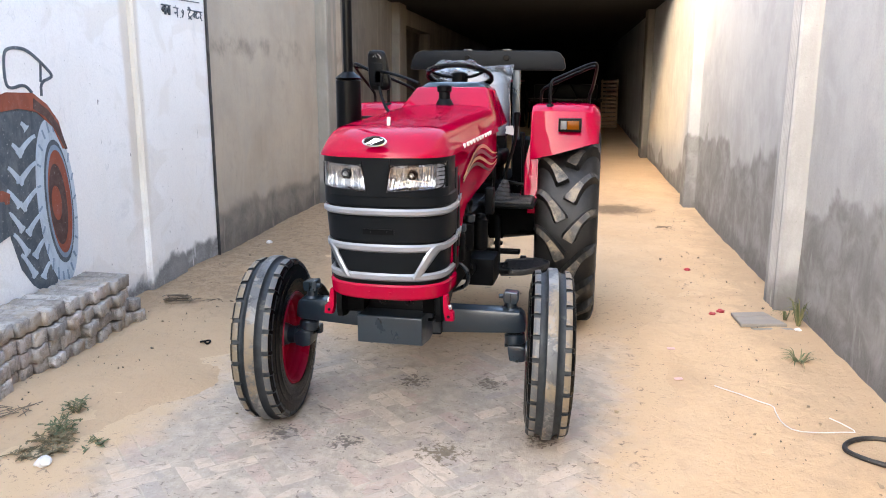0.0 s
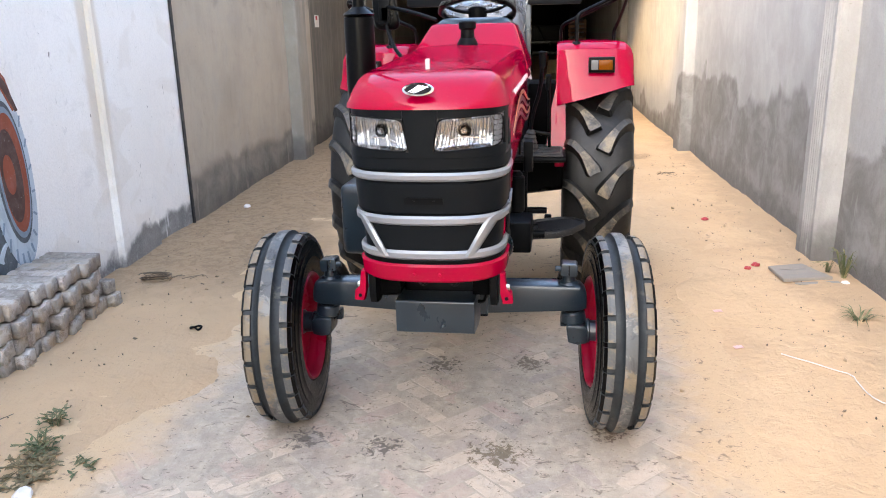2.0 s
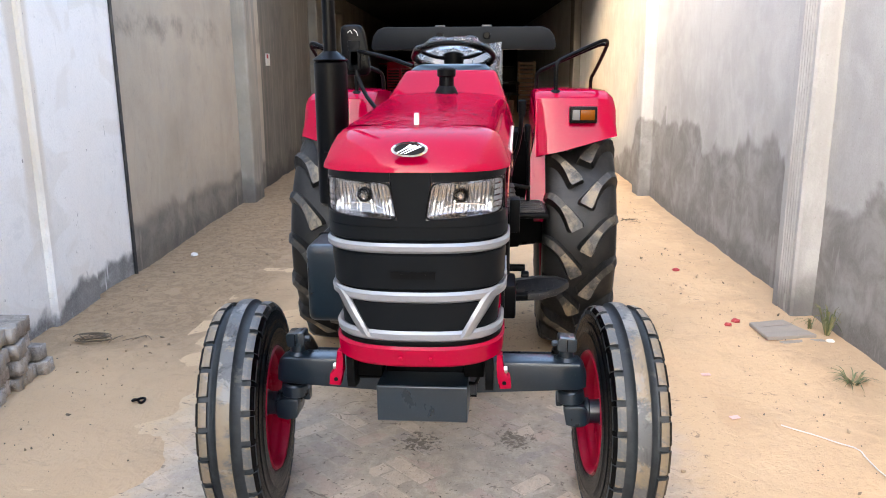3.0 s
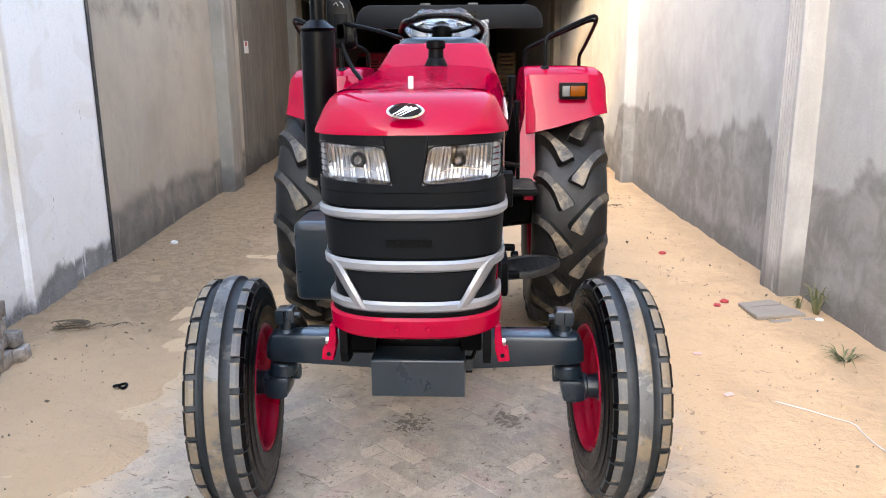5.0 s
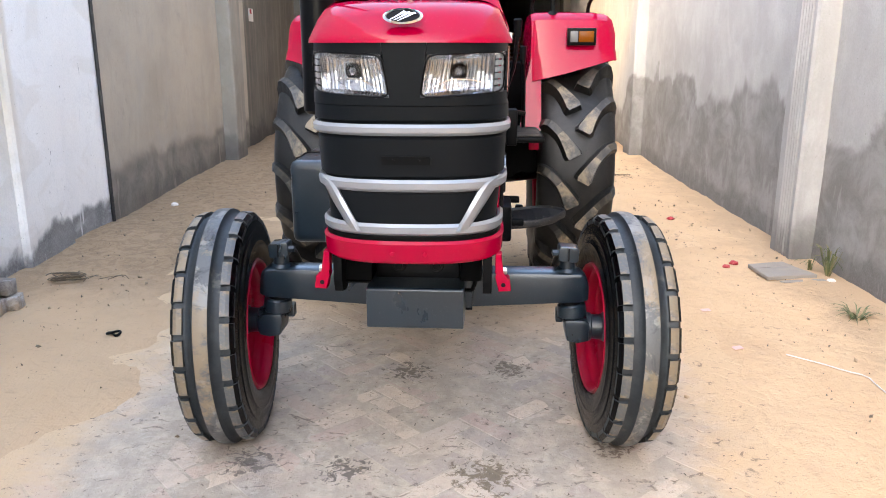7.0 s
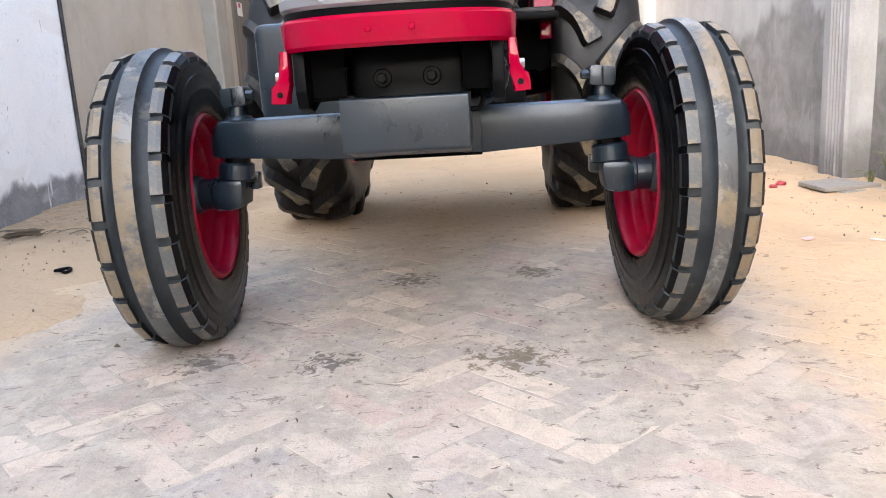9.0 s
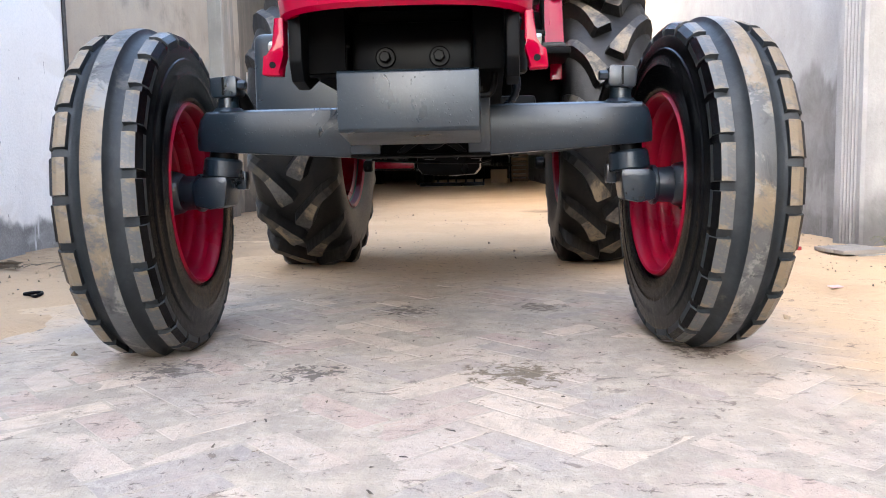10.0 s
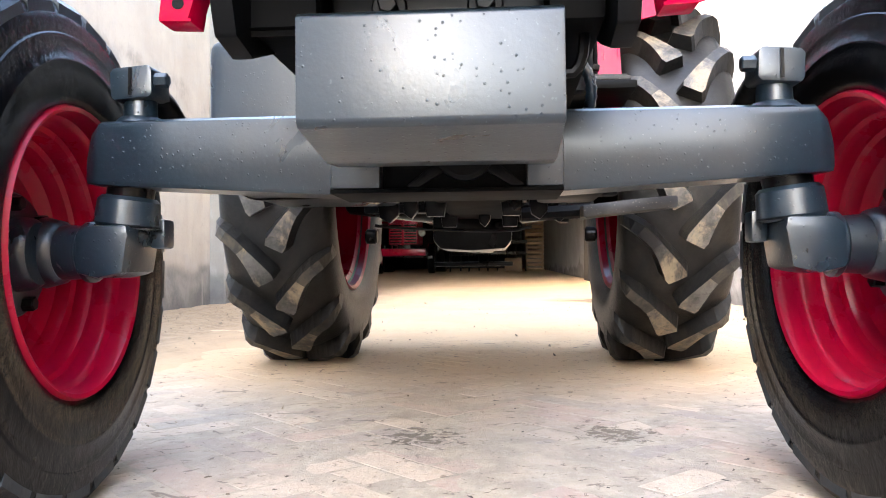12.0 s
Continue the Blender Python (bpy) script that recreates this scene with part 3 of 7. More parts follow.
def thing(name, label, category, group="", kind="", at=(0, 0, 0)):
    ob = new(name)
    ob.location = at
    ob.empty_display_size = 0.1
    return tagged(ob, label, category, group, kind)


# ---- the alley ----
ALLEY = Matrix.Rotation(radians(2.86), 4, "Z")
LEFT, RIGHT = -2.38, 2.27


def rise(y):
    """The ground climbs gently towards the shed."""
    return 0.27 * (max(0.0, min(y, 24.0) - 3.0) / 17.0) ** 1.5


def paved(x, y):
    """How far a place lies inside the paved patch, in metres."""
    wob = 0.16 * noise.noise((x * 1.3, y * 1.3, 3.1)) + 0.09 * noise.noise((x * 4.5, y * 4.5, 7.7))
    spread = 0.20 * max(0.0, min(1.0, 0.4 - y)) if x < 0 else 0.0
    return min(1.16 + spread - abs(x - 0.04), 2.6 - y + 0.35 * x, y + 2.4) + wob


def ground_z(x, y):
    d = paved(x, y)
    t = max(0.0, min(1.0, 0.5 - d / 0.30))
    t = t * t * (3 - 2 * t)
    lump = 0.020 * noise.noise((x * 1.7, y * 1.7, 0.3)) + 0.010 * noise.noise((x * 6, y * 6, 1.3)) + 0.005 * noise.noise((x * 15, y * 15, 2.3))
    return rise(y) - 0.016 + t * (0.024 + lump)


def ground_sheet():
    """One sheet, fine between the walls and coarse out to the horizon."""
    def spread(lo, hi, step):
        fine = list(np.arange(lo, hi + step / 2, step))
        out = [2.0 * 1.9 ** k for k in range(1, 11)]
        return [lo - d for d in out[::-1]] + fine + [hi + d for d in out]
    xs, ys = spread(-3.2, 3.0, 0.05), spread(-2.6, 9.0, 0.06)
    verts = []
    for y in ys:
        for x in xs:
            verts.append((x, y, ground_z(x, y) if abs(x) < 6 and -9 < y < 26 else rise(min(y, 24))))
    n = len(xs)
    faces = [(j * n + i, j * n + i + 1, (j + 1) * n + i + 1, (j + 1) * n + i) for j in range(len(ys) - 1) for i in range(n - 1)]
    data = bpy.data.meshes.new("ground")
    data.from_pydata(verts, [], faces)
    data.materials.append(M_SAND.m)
    data.polygons.foreach_set("use_smooth", [True] * len(data.polygons))
    return tagged(new("ground", data), "loose tan sand over trodden earth", "ground", kind="structure")


ground = ground_sheet()


def wall_mesh(name, material, face, back, outline, label, parent=None, holes=(), flat=()):
    """A thick wall along the alley: a top outline of (v, height), gently uneven on its face."""
    bm = B()
    v0, v1 = outline[0][0], outline[-1][0]
    cuts = sorted({v for h in holes for v in h[:2]} | {v for v, _ in outline})
    stops = []
    for a, b in zip(cuts, cuts[1:]):
        k = max(1, int((b - a) / 0.35))
        stops += [a + (b - a) * i / k for i in range(k)]
    stops.append(v1)
    def top(v):
        return float(np.interp(v, [p[0] for p in outline], [p[1] for p in outline]))
    rows = [-0.3, 0.0, 0.25, 0.5, 0.75, 1.0, 1.3, 1.6, 1.9, 2.2, 2.6]
    def column(v):
        zs = rows + [2.6 + (top(v) - 2.6) * k / 3 for k in (1, 2, 3)]
        out = []
        for z in zs:
            w = 0.012 * noise.noise((v * 0.8, z * 0.8, face)) + 0.005 * noise.noise((v * 3, z * 3, face))
            for a, b in flat:
                w *= max(0.0, min(1.0, max(a - v, v - b) / 0.4))
            out.append(((face + w, v, z), (back, v, z)))
        return out
    cols = [column(v) for v in stops]
    grid = [[(bm.verts.new(f), bm.verts.new(b)) for f, b in col] for col in cols]
    n = len(rows) + 3
    def open_at(i, j):
        vm = (stops[i] + stops[i + 1]) / 2
        return any(a < vm < b and (rows[j + 1] if j + 1 < len(rows) else 9) <= h + 1e-6 for a, b, h in holes)
    for i in range(len(stops) - 1):
        for j in range(n - 1):
            if open_at(i, j):
                continue
            a, b, c, d = grid[i][j], grid[i + 1][j], grid[i + 1][j + 1], grid[i][j + 1]
            bm.faces.new((a[0], b[0], c[0], d[0]))
            bm.faces.new((a[1], d[1], c[1], b[1]))
            for p, q, near in ((a, b, (i, j - 1)), (d, c, (i, j + 1)), (a, d, (i - 1, j)), (b, c, (i + 1, j))):
                ni, nj = near
                gone = ni < 0 or nj < 0 or ni >= len(stops) - 1 or nj >= n - 1 or open_at(ni, nj)
                if gone:
                    bm.faces.new((p[0], q[0], q[1], p[1]))
    ob = part(name, bm, material, parent, smooth=30)
    ob.matrix_world = ALLEY
    return tagged(ob, label, "wall", kind="structure")


# Unseen tops of the left walls are shaped to cut the sun patch opposite.
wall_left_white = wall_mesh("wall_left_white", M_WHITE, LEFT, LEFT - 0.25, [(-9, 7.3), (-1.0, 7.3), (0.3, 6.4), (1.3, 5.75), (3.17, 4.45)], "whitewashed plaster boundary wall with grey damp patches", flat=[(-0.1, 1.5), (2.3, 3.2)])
wall_left_beige = wall_mesh("wall_left_beige", M_BEIGE, LEFT - 0.01, LEFT - 0.26, [(3.17, 4.45), (7.3, 4.45)], "unpainted beige plaster wall with a dark damp band")
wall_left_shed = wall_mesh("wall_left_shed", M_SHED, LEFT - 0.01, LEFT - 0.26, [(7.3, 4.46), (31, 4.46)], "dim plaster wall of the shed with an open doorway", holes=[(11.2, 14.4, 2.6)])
wall_right = wall_mesh("wall_right", M_GREY, RIGHT, RIGHT + 0.25, [(-9, 4.46), (31, 4.46)], "grey cement plaster wall, streaked, dark with damp below")


def alley_box(name, material, u0, u1, v0, v1, z0, z1, label, category, kind="structure", bevel=0.012):
    ob = part(name, box(B(), u0, u1, v0, v1, z0, z1, bevel), material)
    ob.matrix_world = ALLEY
    return tagged(ob, label, category, kind=kind)


def pillar(name, material, face, side, v0, v1, top, label, grooved=False, proud=0.13):
    """A wall pier; a grooved one has a moulded strip down its near corner."""
    bm = B()
    back = face - side * 0.1
    front = face + side * proud
    prof = [(back, v0), (front - side * 0.015, v0), (front, v0 + 0.015), (front, v1 - 0.015), (front - side * 0.015, v1), (back, v1)]
    if grooved:
        mid = []
        for k in range(5):
            v = v0 + 0.05 + k * 0.035
            mid += [(front, v), (front - side * 0.008, v + 0.008), (front - side * 0.008, v + 0.018), (front, v + 0.026)]
        prof = prof[:3] + mid + prof[3:]
    zs = [-0.3 + (top + 0.3) * k / 14 for k in range(15)]
    rings(bm, [[(u + 0.006 * noise.noise((u, v * 2, z * 2)), v + 0.006 * noise.noise((u + 5, v, z * 2)), z) for u, v in prof] for z in zs], True, True)
    ob = part(name, bm, material, smooth=25)
    ob.matrix_world = ALLEY
    return tagged(ob, label, "pillar", kind="structure")


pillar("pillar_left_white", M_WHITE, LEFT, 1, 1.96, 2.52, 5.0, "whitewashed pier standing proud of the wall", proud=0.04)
pillar("pillar_left_beige", M_PALE, LEFT, 1, 6.2, 6.62, 4.4, "pale plaster pier beside the beige wall")
pillar("pillar_left_shed", M_SHED, LEFT, 1, 10.5, 11.1, 4.4, "pale pier beside the shed doorway, darkened in colour for shade")
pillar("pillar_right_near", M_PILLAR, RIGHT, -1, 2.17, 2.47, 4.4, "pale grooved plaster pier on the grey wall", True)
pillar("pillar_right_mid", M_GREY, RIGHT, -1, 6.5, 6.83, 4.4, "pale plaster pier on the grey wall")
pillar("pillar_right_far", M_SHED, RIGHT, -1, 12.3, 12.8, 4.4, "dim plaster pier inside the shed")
alley_box("wall_shed_back", M_SHADED, LEFT - 0.3, RIGHT + 0.3, 29.5, 29.8, -0.3, 5.3, "dim plaster back wall of the shed", "wall")
# Unseen wall, added to cut low light and darken what the chassis reflects.
alley_box("light_block_end", M_END, LEFT - 0.25, RIGHT + 0.25, -9.35, -9.02, -0.3, 1.75, "unseen dull wall added to block low light along the alley", "wall")
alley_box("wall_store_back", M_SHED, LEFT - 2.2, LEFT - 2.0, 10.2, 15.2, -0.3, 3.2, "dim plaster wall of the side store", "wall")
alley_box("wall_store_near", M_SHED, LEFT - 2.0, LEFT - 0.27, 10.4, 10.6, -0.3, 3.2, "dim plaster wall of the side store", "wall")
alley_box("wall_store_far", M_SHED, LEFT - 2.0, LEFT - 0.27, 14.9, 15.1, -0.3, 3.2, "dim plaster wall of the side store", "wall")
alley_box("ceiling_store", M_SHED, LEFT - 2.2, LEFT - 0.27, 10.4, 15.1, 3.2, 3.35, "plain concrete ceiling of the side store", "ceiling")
alley_box("ceiling_shed", M_SHADED, LEFT - 1.6, RIGHT + 0.6, 7.1, 29.8, 4.47, 4.65, "flat concrete roof over the shed", "ceiling")
# Lintel and low ceiling are added to hold daylight back from the inner shed.
alley_box("light_block_lintel", M_SHADED, LEFT - 0.02, RIGHT + 0.02, 9.6, 9.9, 2.9, 4.46, "unseen lintel added to keep daylight out of the shed", "wall")
alley_box("light_block_ceiling", M_SHADED, LEFT - 0.02, RIGHT + 0.02, 9.9, 29.5, 2.9, 3.05, "low ceiling added to keep the inner shed dark", "ceiling")
conduit = part("conduit", tube(B(), [(LEFT + 0.012, 3.17, z) for z in (-0.02, 1, 2, 3, 4.4)], 0.0135, 8), M_HOSE)
conduit.matrix_world = ALLEY
tagged(conduit, "thin black plastic conduit fixed up the wall", "conduit")


# ---- the tractor ----
tractor = thing("tractor", "new red farm tractor with charcoal grille and grey-blue chassis", "tractor")
NOSE_N, NOSE_D = 2.7, 0.20


def nose_w(z):
    return float(np.interp(z, [0.70, 0.80, 0.95, 1.08, 1.27], [0.236, 0.243, 0.254, 0.259, 0.252]))


def nose_c(z):
    return float(np.interp(z, [0.70, 0.80, 1.10, 1.27], [-0.390, -0.404, -0.434, -0.446]))


def nose_y(x, z):
    e = min(1.0, abs(x) / nose_w(z))
    return nose_c(z) + NOSE_D * (1 - max(0.0, 1 - e ** NOSE_N) ** (1 / NOSE_N))


def nose_line(z, off=0.0, count=32, y_end=None):
    """The nose's outline at a height, from its right flank round to its left, pushed out by off."""
    w, pts = nose_w(z), []
    for i in range(count + 1):
        a = -math.pi / 2 + math.pi * i / count
        s, c = math.sin(a), math.cos(a)
        x = math.copysign(abs(s) ** (2 / NOSE_N), s) * (w + off)
        y = nose_c(z) - off + (NOSE_D + off) * (1 - max(c, 0.0) ** (2 / NOSE_N))
        pts.append(Vector((x, y, z)))
    if y_end is not None:
        pts = [Vector((pts[0].x, y_end, z))] + pts + [Vector((pts[-1].x, y_end, z))]
    return pts


def nose_band(z0, z1, off, thick=0.012, y_end=None, soft=0.004, steps=2):
    """A strip wrapped round the nose between two heights, with thickness and eased edges."""
    bm = B()
    levels = [(z0 + soft * 0.3, off - thick), (z0, off - soft), (z0 + soft, off)]
    levels += [(z0 + soft + (z1 - z0 - 2 * soft) * k / steps, off) for k in range(1, steps)]
    levels += [(z1 - soft, off), (z1, off - soft), (z1 - soft * 0.3, off - thick)]
    loops = [nose_line(z, o, y_end=y_end) for z, o in levels]
    rings(bm, loops + [loops[0]], False)
    bmesh.ops.remove_doubles(bm, verts=bm.verts, dist=1e-5)
    return bm


def nose_patch(corners, off, thick, nx=14, nz=6, bow=0.0):
    """A four-cornered piece lying on the nose: corners (x, z) from lower inner anticlockwise."""
    (ax, az), (bx, bz), (cx, cz), (dx, dz) = corners
    bm = B()
    def at(i, j, o):
        p, q = i / nx, j / nz
        x = (1 - q) * ((1 - p) * ax + p * bx) + q * ((1 - p) * dx + p * cx)
        z = (1 - q) * ((1 - p) * az + p * bz) + q * ((1 - p) * dz + p * cz)
        return Vector((x, nose_y(x, z) - o, z))
    front = [[at(i, j, off) for i in range(nx + 1)] for j in range(nz + 1)]
    back = [[at(i, j, off - thick) for i in range(nx + 1)] for j in range(nz + 1)]
    fv = [[bm.verts.new(p) for p in r] for r in front]
    bv = [[bm.verts.new(p) for p in r] for r in back]
    for j in range(nz):
        for i in range(nx):
            bm.faces.new((fv[j][i], fv[j][i + 1], fv[j + 1][i + 1], fv[j + 1][i]))
            bm.faces.new((bv[j][i], bv[j + 1][i], bv[j + 1][i + 1], bv[j][i + 1]))
    rim = [(0, i) for i in range(nx)] + [(j, nx) for j in range(nz)] + [(nz, i) for i in range(nx, 0, -1)] + [(j, 0) for j in range(nz, 0, -1)]
    for (a, b), (c, d) in zip(rim, rim[1:] + rim[:1]):
        bm.faces.new((fv[a][b], bv[a][b], bv[c][d], fv[c][d]))
    return bm


# nose: bumper, grille bands, silver strips
bumper = part("bumper", nose_band(0.699, 0.762, 0.012, 0.02, y_end=-0.12, soft=0.008), M_RED, tractor, "red painted lower bumper")
for x in (-0.04, 0.045):
    part("bolt", cyl(B(), (x, -0.412, 0.731), (x, -0.420, 0.731), 0.007, seg=10, bevel=0.002), M_RED, bumper)
grille = part("grille", nose_band(0.759, 1.118, -0.012, 0.012, y_end=-0.13, steps=6), M_PANEL, tractor, "charcoal plastic front grille")
part("grille_panel", nose_band(0.927, 1.034, -0.004, 0.01, soft=0.006, y_end=-0.14), M_PANEL, grille)
part("grille_panel", nose_patch([(-0.142, 0.811), (0.142, 0.811), (0.178, 0.890), (-0.178, 0.890)], -0.003, 0.012), M_PANEL, grille)
part("grille_panel", nose_band(1.070, 1.116, -0.001, 0.01, soft=0.006, y_end=-0.14), M_PANEL, grille)
part("name_plate", nose_patch([(-0.062, 0.964), (0.062, 0.964), (0.062, 0.985), (-0.062, 0.985)], 0.000, 0.006, 8, 2), M_BLACK, grille, "dark moulded name panel")
for x in (-0.032, 0.032):
    part("pin", cyl(B(), (x, nose_y(x, 0.975) - 0.001, 0.975), (x, nose_y(x, 0.975) - 0.003, 0.975), 0.0035, seg=8), M_GLOSSBLACK, grille)
for lo, hi in ((0.775, 0.808), (0.893, 0.925), (1.037, 1.066)):
    part("silver_strip", nose_band(lo, hi, 0.006, 0.016, soft=0.008, y_end=-0.13), M_SILVER, grille, "matt silver trim strip")
for s in (-1, 1):
    bm = B()
    stations = []
    for k in range(13):
        q = k / 12
        x = 0.228 - 0.087 * q ** 0.9 + 0.005 * math.sin(math.pi * q)
        z = 0.921 - 0.130 * q ** 1.25
        wd = 0.029 - 0.011 * q
        ring = []
        for dx, o in ((-wd, -0.012), (-wd, 0.006), (-wd * 0.4, 0.014), (wd * 0.6, 0.012), (wd, 0.004), (wd, -0.012)):
            xx = x + dx
            ring.append((s * xx, nose_y(xx, z) - o, z + dx * 0.25))
        stations.append(ring)
    rings(bm, stations, True, True)
    part("silver_accent", bm, M_SILVER, grille, "curved silver accent")
part("lower_lip", nose_band(0.760, 0.776, 0.002, 0.014, y_end=-0.13, soft=0.003), M_BLACK, grille)

# headlight panel and lamps
panel = part("headlight_panel", nose_band(1.114, 1.268, -0.062, 0.008, y_end=-0.14, steps=4), M_PANEL, tractor, "charcoal surround of the headlights")
HL = [(0.036, 1.130), (0.242, 1.142), (0.245, 1.241), (0.056, 1.234)]


def frame_pieces(s):
    def f(pts):
        pts = [(s * x, z) for x, z in pts]
        return pts if s > 0 else [pts[1], pts[0], pts[3], pts[2]]
    if s > 0:
        yield f([(-0.036, 1.112), (0.036, 1.112), (0.056, 1.268), (-0.056, 1.268)]), 8, 8
    yield f([(0.034, 1.112), (0.2505, 1.112), (0.2505, 1.143), (0.034, 1.131)]), 14, 4
    yield f([(0.054, 1.234), (0.2505, 1.241), (0.2505, 1.268), (0.056, 1.268)]), 14, 3


for s in (1, -1):
    for corners, nx, nz in frame_pieces(s):
        part("bezel", nose_patch(corners, 0.002, 0.03, nx, nz), M_PANEL, panel)


def headlight(s):
    """Fluted reflector bowl, bulb shield, thin clear cover and a ribbed marker at the corner."""
    def xz(p, q, g=0.0):
        (ax, az), (bx, bz), (cx, cz), (dx, dz) = HL
        x = (1 - q) * ((1 - p) * ax + p * bx) + q * ((1 - p) * dx + p * cx)
        z = (1 - q) * ((1 - p) * az + p * bz) + q * ((1 - p) * dz + p * cz)
        return x, z
    bx, bz = 0.130, 1.193
    bm = B()
    nx, nz = 80, 16
    grid = []
    for j in range(nz + 1):
        row = []
        for i in range(nx + 1):
            x, z = xz(i / nx * 0.86, j / nz)
            r = math.hypot((x - bx) / 0.1, (z - bz) / 0.07)
            depth = 0.030 * max(0.0, 1 - 0.55 * r * r) + 0.006
            edge = min(i / 1.8, (nx - i) / 1.8, j * 1.5, (nz - j) * 1.5)
            depth = depth * min(1.0, edge / 2.0) + 0.003
            flute = (0.0017 * math.sin(i * 1.26) + 0.0009 * math.sin(i * 0.55 + 1.0)) * (1 if z > bz - 0.02 or (i // 9) % 2 else 0.2) + 0.0007 * math.sin(j * 0.9 + (i // 10) * 2.0)
            row.append(bm.verts.new((s * x, nose_y(x, z) + depth + flute, z)))
        grid.append(row)
    for j in range(nz):
        for i in range(nx):
            bm.faces.new((grid[j][i], grid[j][i + 1], grid[j + 1][i + 1], grid[j + 1][i]))
    lamp = part("headlight", bm, M_REFLECT, tractor, "clear headlight with a fluted chrome reflector", smooth=60)
    yb = nose_y(bx, bz)
    part("bulb_shield", cyl(B(), (s * bx, yb + 0.026, bz), (s * bx, yb + 0.008, bz), 0.011, 0.008, 18, 0.003), M_REFLECT, lamp)
    part("bulb_ring", cyl(B(), (s * bx, yb + 0.034, bz), (s * bx, yb + 0.022, bz), 0.021, 0.018, 20, 0.003), M_GLOSSBLACK, lamp)
    brow = [(s * x, nose_y(x, z) + 0.010, z) for x, z in ((bx - 0.060, bz - 0.036), (bx - 0.030, bz - 0.022), (bx - 0.012, bz - 0.017), (bx + 0.02, bz - 0.018), (bx + 0.062, bz - 0.026))]
    part("reflector_ridge", tube(B(), brow, 0.0016, 6, 1), M_CHROME, lamp, "thin bright ridge across the reflector")
    bm = B()
    x0, z0 = xz(0.87, 0.02)
    for k in range(6):
        q0, q1 = 0.03 + k * 0.16, 0.03 + k * 0.16 + 0.12
        loop = []
        for p, q in ((0.872, q0), (0.995, q0), (0.995, q1), (0.872, q1)):
            loop.append(xz(p, q))
        rings(bm, [[(s * x, nose_y(x, z) + d, z) for x, z in loop] for d in (0.012, 0.002)], True, True)
    part("side_marker", bm, M_BULB, lamp, "ribbed clear side marker")
    pts = [(s * x, z) for x, z in HL]
    if s < 0:
        pts = [pts[1], pts[0], pts[3], pts[2]]
    cover = part("lens", nose_patch(pts, -0.0005, 0.003, 16, 6), M_LENS, lamp, "clear cover")
    cover.visible_shadow = False
    edge = []
    for n in range(33):
        a = 2 * math.pi * n / 32
        p = 0.5 + 0.5 * math.copysign(abs(math.cos(a)) ** 0.28, math.cos(a))
        q = 0.5 + 0.5 * math.copysign(abs(math.sin(a)) ** 0.28, math.sin(a))
        x, z = xz(p, q)
        edge.append((s * x, nose_y(x, z) - 0.001, z))
    part("lens_rim", tube(B(), edge, 0.0028, 6), M_GLOSSBLACK, lamp, "thin dark rim of the lens")


headlight(1)
headlight(-1)
for s in (-1, 1):
    part("cheek", box(B(), s * 0.236, s * 0.2495, -0.300, -0.160, 1.112, 1.268, 0.004), M_PANEL, panel)


# bonnet
def bonnet():
    bm = B()
    stations = [(0.012, 0.002, 1.261), (0.011, 0.002, 1.270), (0.004, 0.004, 1.285), (-0.010, 0.026, 1.318), (-0.024, 0.070, 1.344), (-0.040, 0.116, 1.358), (-0.056, 0.150, 1.365), (-0.080, 0.19, 1.369)]
    loops = []
    for off, back, z in stations:
        line = nose_line(1.266, 0.0, 36)
        pts = []
        for p in line:
            f = (p.x / 0.252)
            depth = 1 - min(1.0, (p.y - nose_c(1.266)) / NOSE_D)
            pts.append(Vector((p.x + off * math.copysign(min(1.0, abs(f) * 1.2), p.x), p.y + back * depth ** 0.6 - off * (0.9 if off > 0.008 else 0.2) * depth, z)))
        right, left = [], []
        for k in range(1, 9):
            y = -0.24 + k * (0.85 + 0.24) / 8
            grow = 0.022 * k / 8
            lift = 0.046 * k / 8 if z > 1.30 else 0.024 * k / 8
            left.append(Vector((pts[0].x - grow, y, z + lift)))
            right.append(Vector((pts[-1].x + grow, y, z + lift)))
        loops.append(left[::-1] + pts + right)
    vs = rings(bm, loops, False)
    top = vs[-1]
    n = len(top)
    # the top skin: a crowned sheet between the two edges
    across, rows = 12, []
    for i in range(n // 2):
        a, b = top[i], top[n - 1 - i]
        crown = 0.010 * min(1.0, max(0.0, a.co.y - top[n // 2].co.y) / 0.15)
        mid = [bm.verts.new(a.co.lerp(b.co, k / across) + Vector((0, 0, crown * (1 - (2 * k / across - 1) ** 2)))) for k in range(1, across)]
        rows.append([a] + mid + [b])
    for p, q in zip(rows, rows[1:]):
        for k in range(across):
            bm.faces.new((p[k], p[k + 1], q[k + 1], q[k]))
    tip = top[n // 2]
    for k in range(across):
        bm.faces.new((rows[-1][k], rows[-1][k + 1], tip))
    inner = [[Vector(v.co) - Vector((math.copysign(0.012, v.co.x) if abs(v.co.x) > 0.05 else 0, -0.01, 0)) for v in vs[0]]]
    rings(bm, [[v.co.copy() for v in vs[0]], inner[0]], False)
    bmesh.ops.remove_doubles(bm, verts=bm.verts, dist=1e-5)
    return bm


hood = part("bonnet", bonnet(), M_REDWET, tractor, "glossy red bonnet", smooth=35)
part("washer_mark", box(B(), -0.011, 0.003, -0.245, -0.23, 1.345, 1.402, 0.003), M_WIRE, hood, "small pale stub")

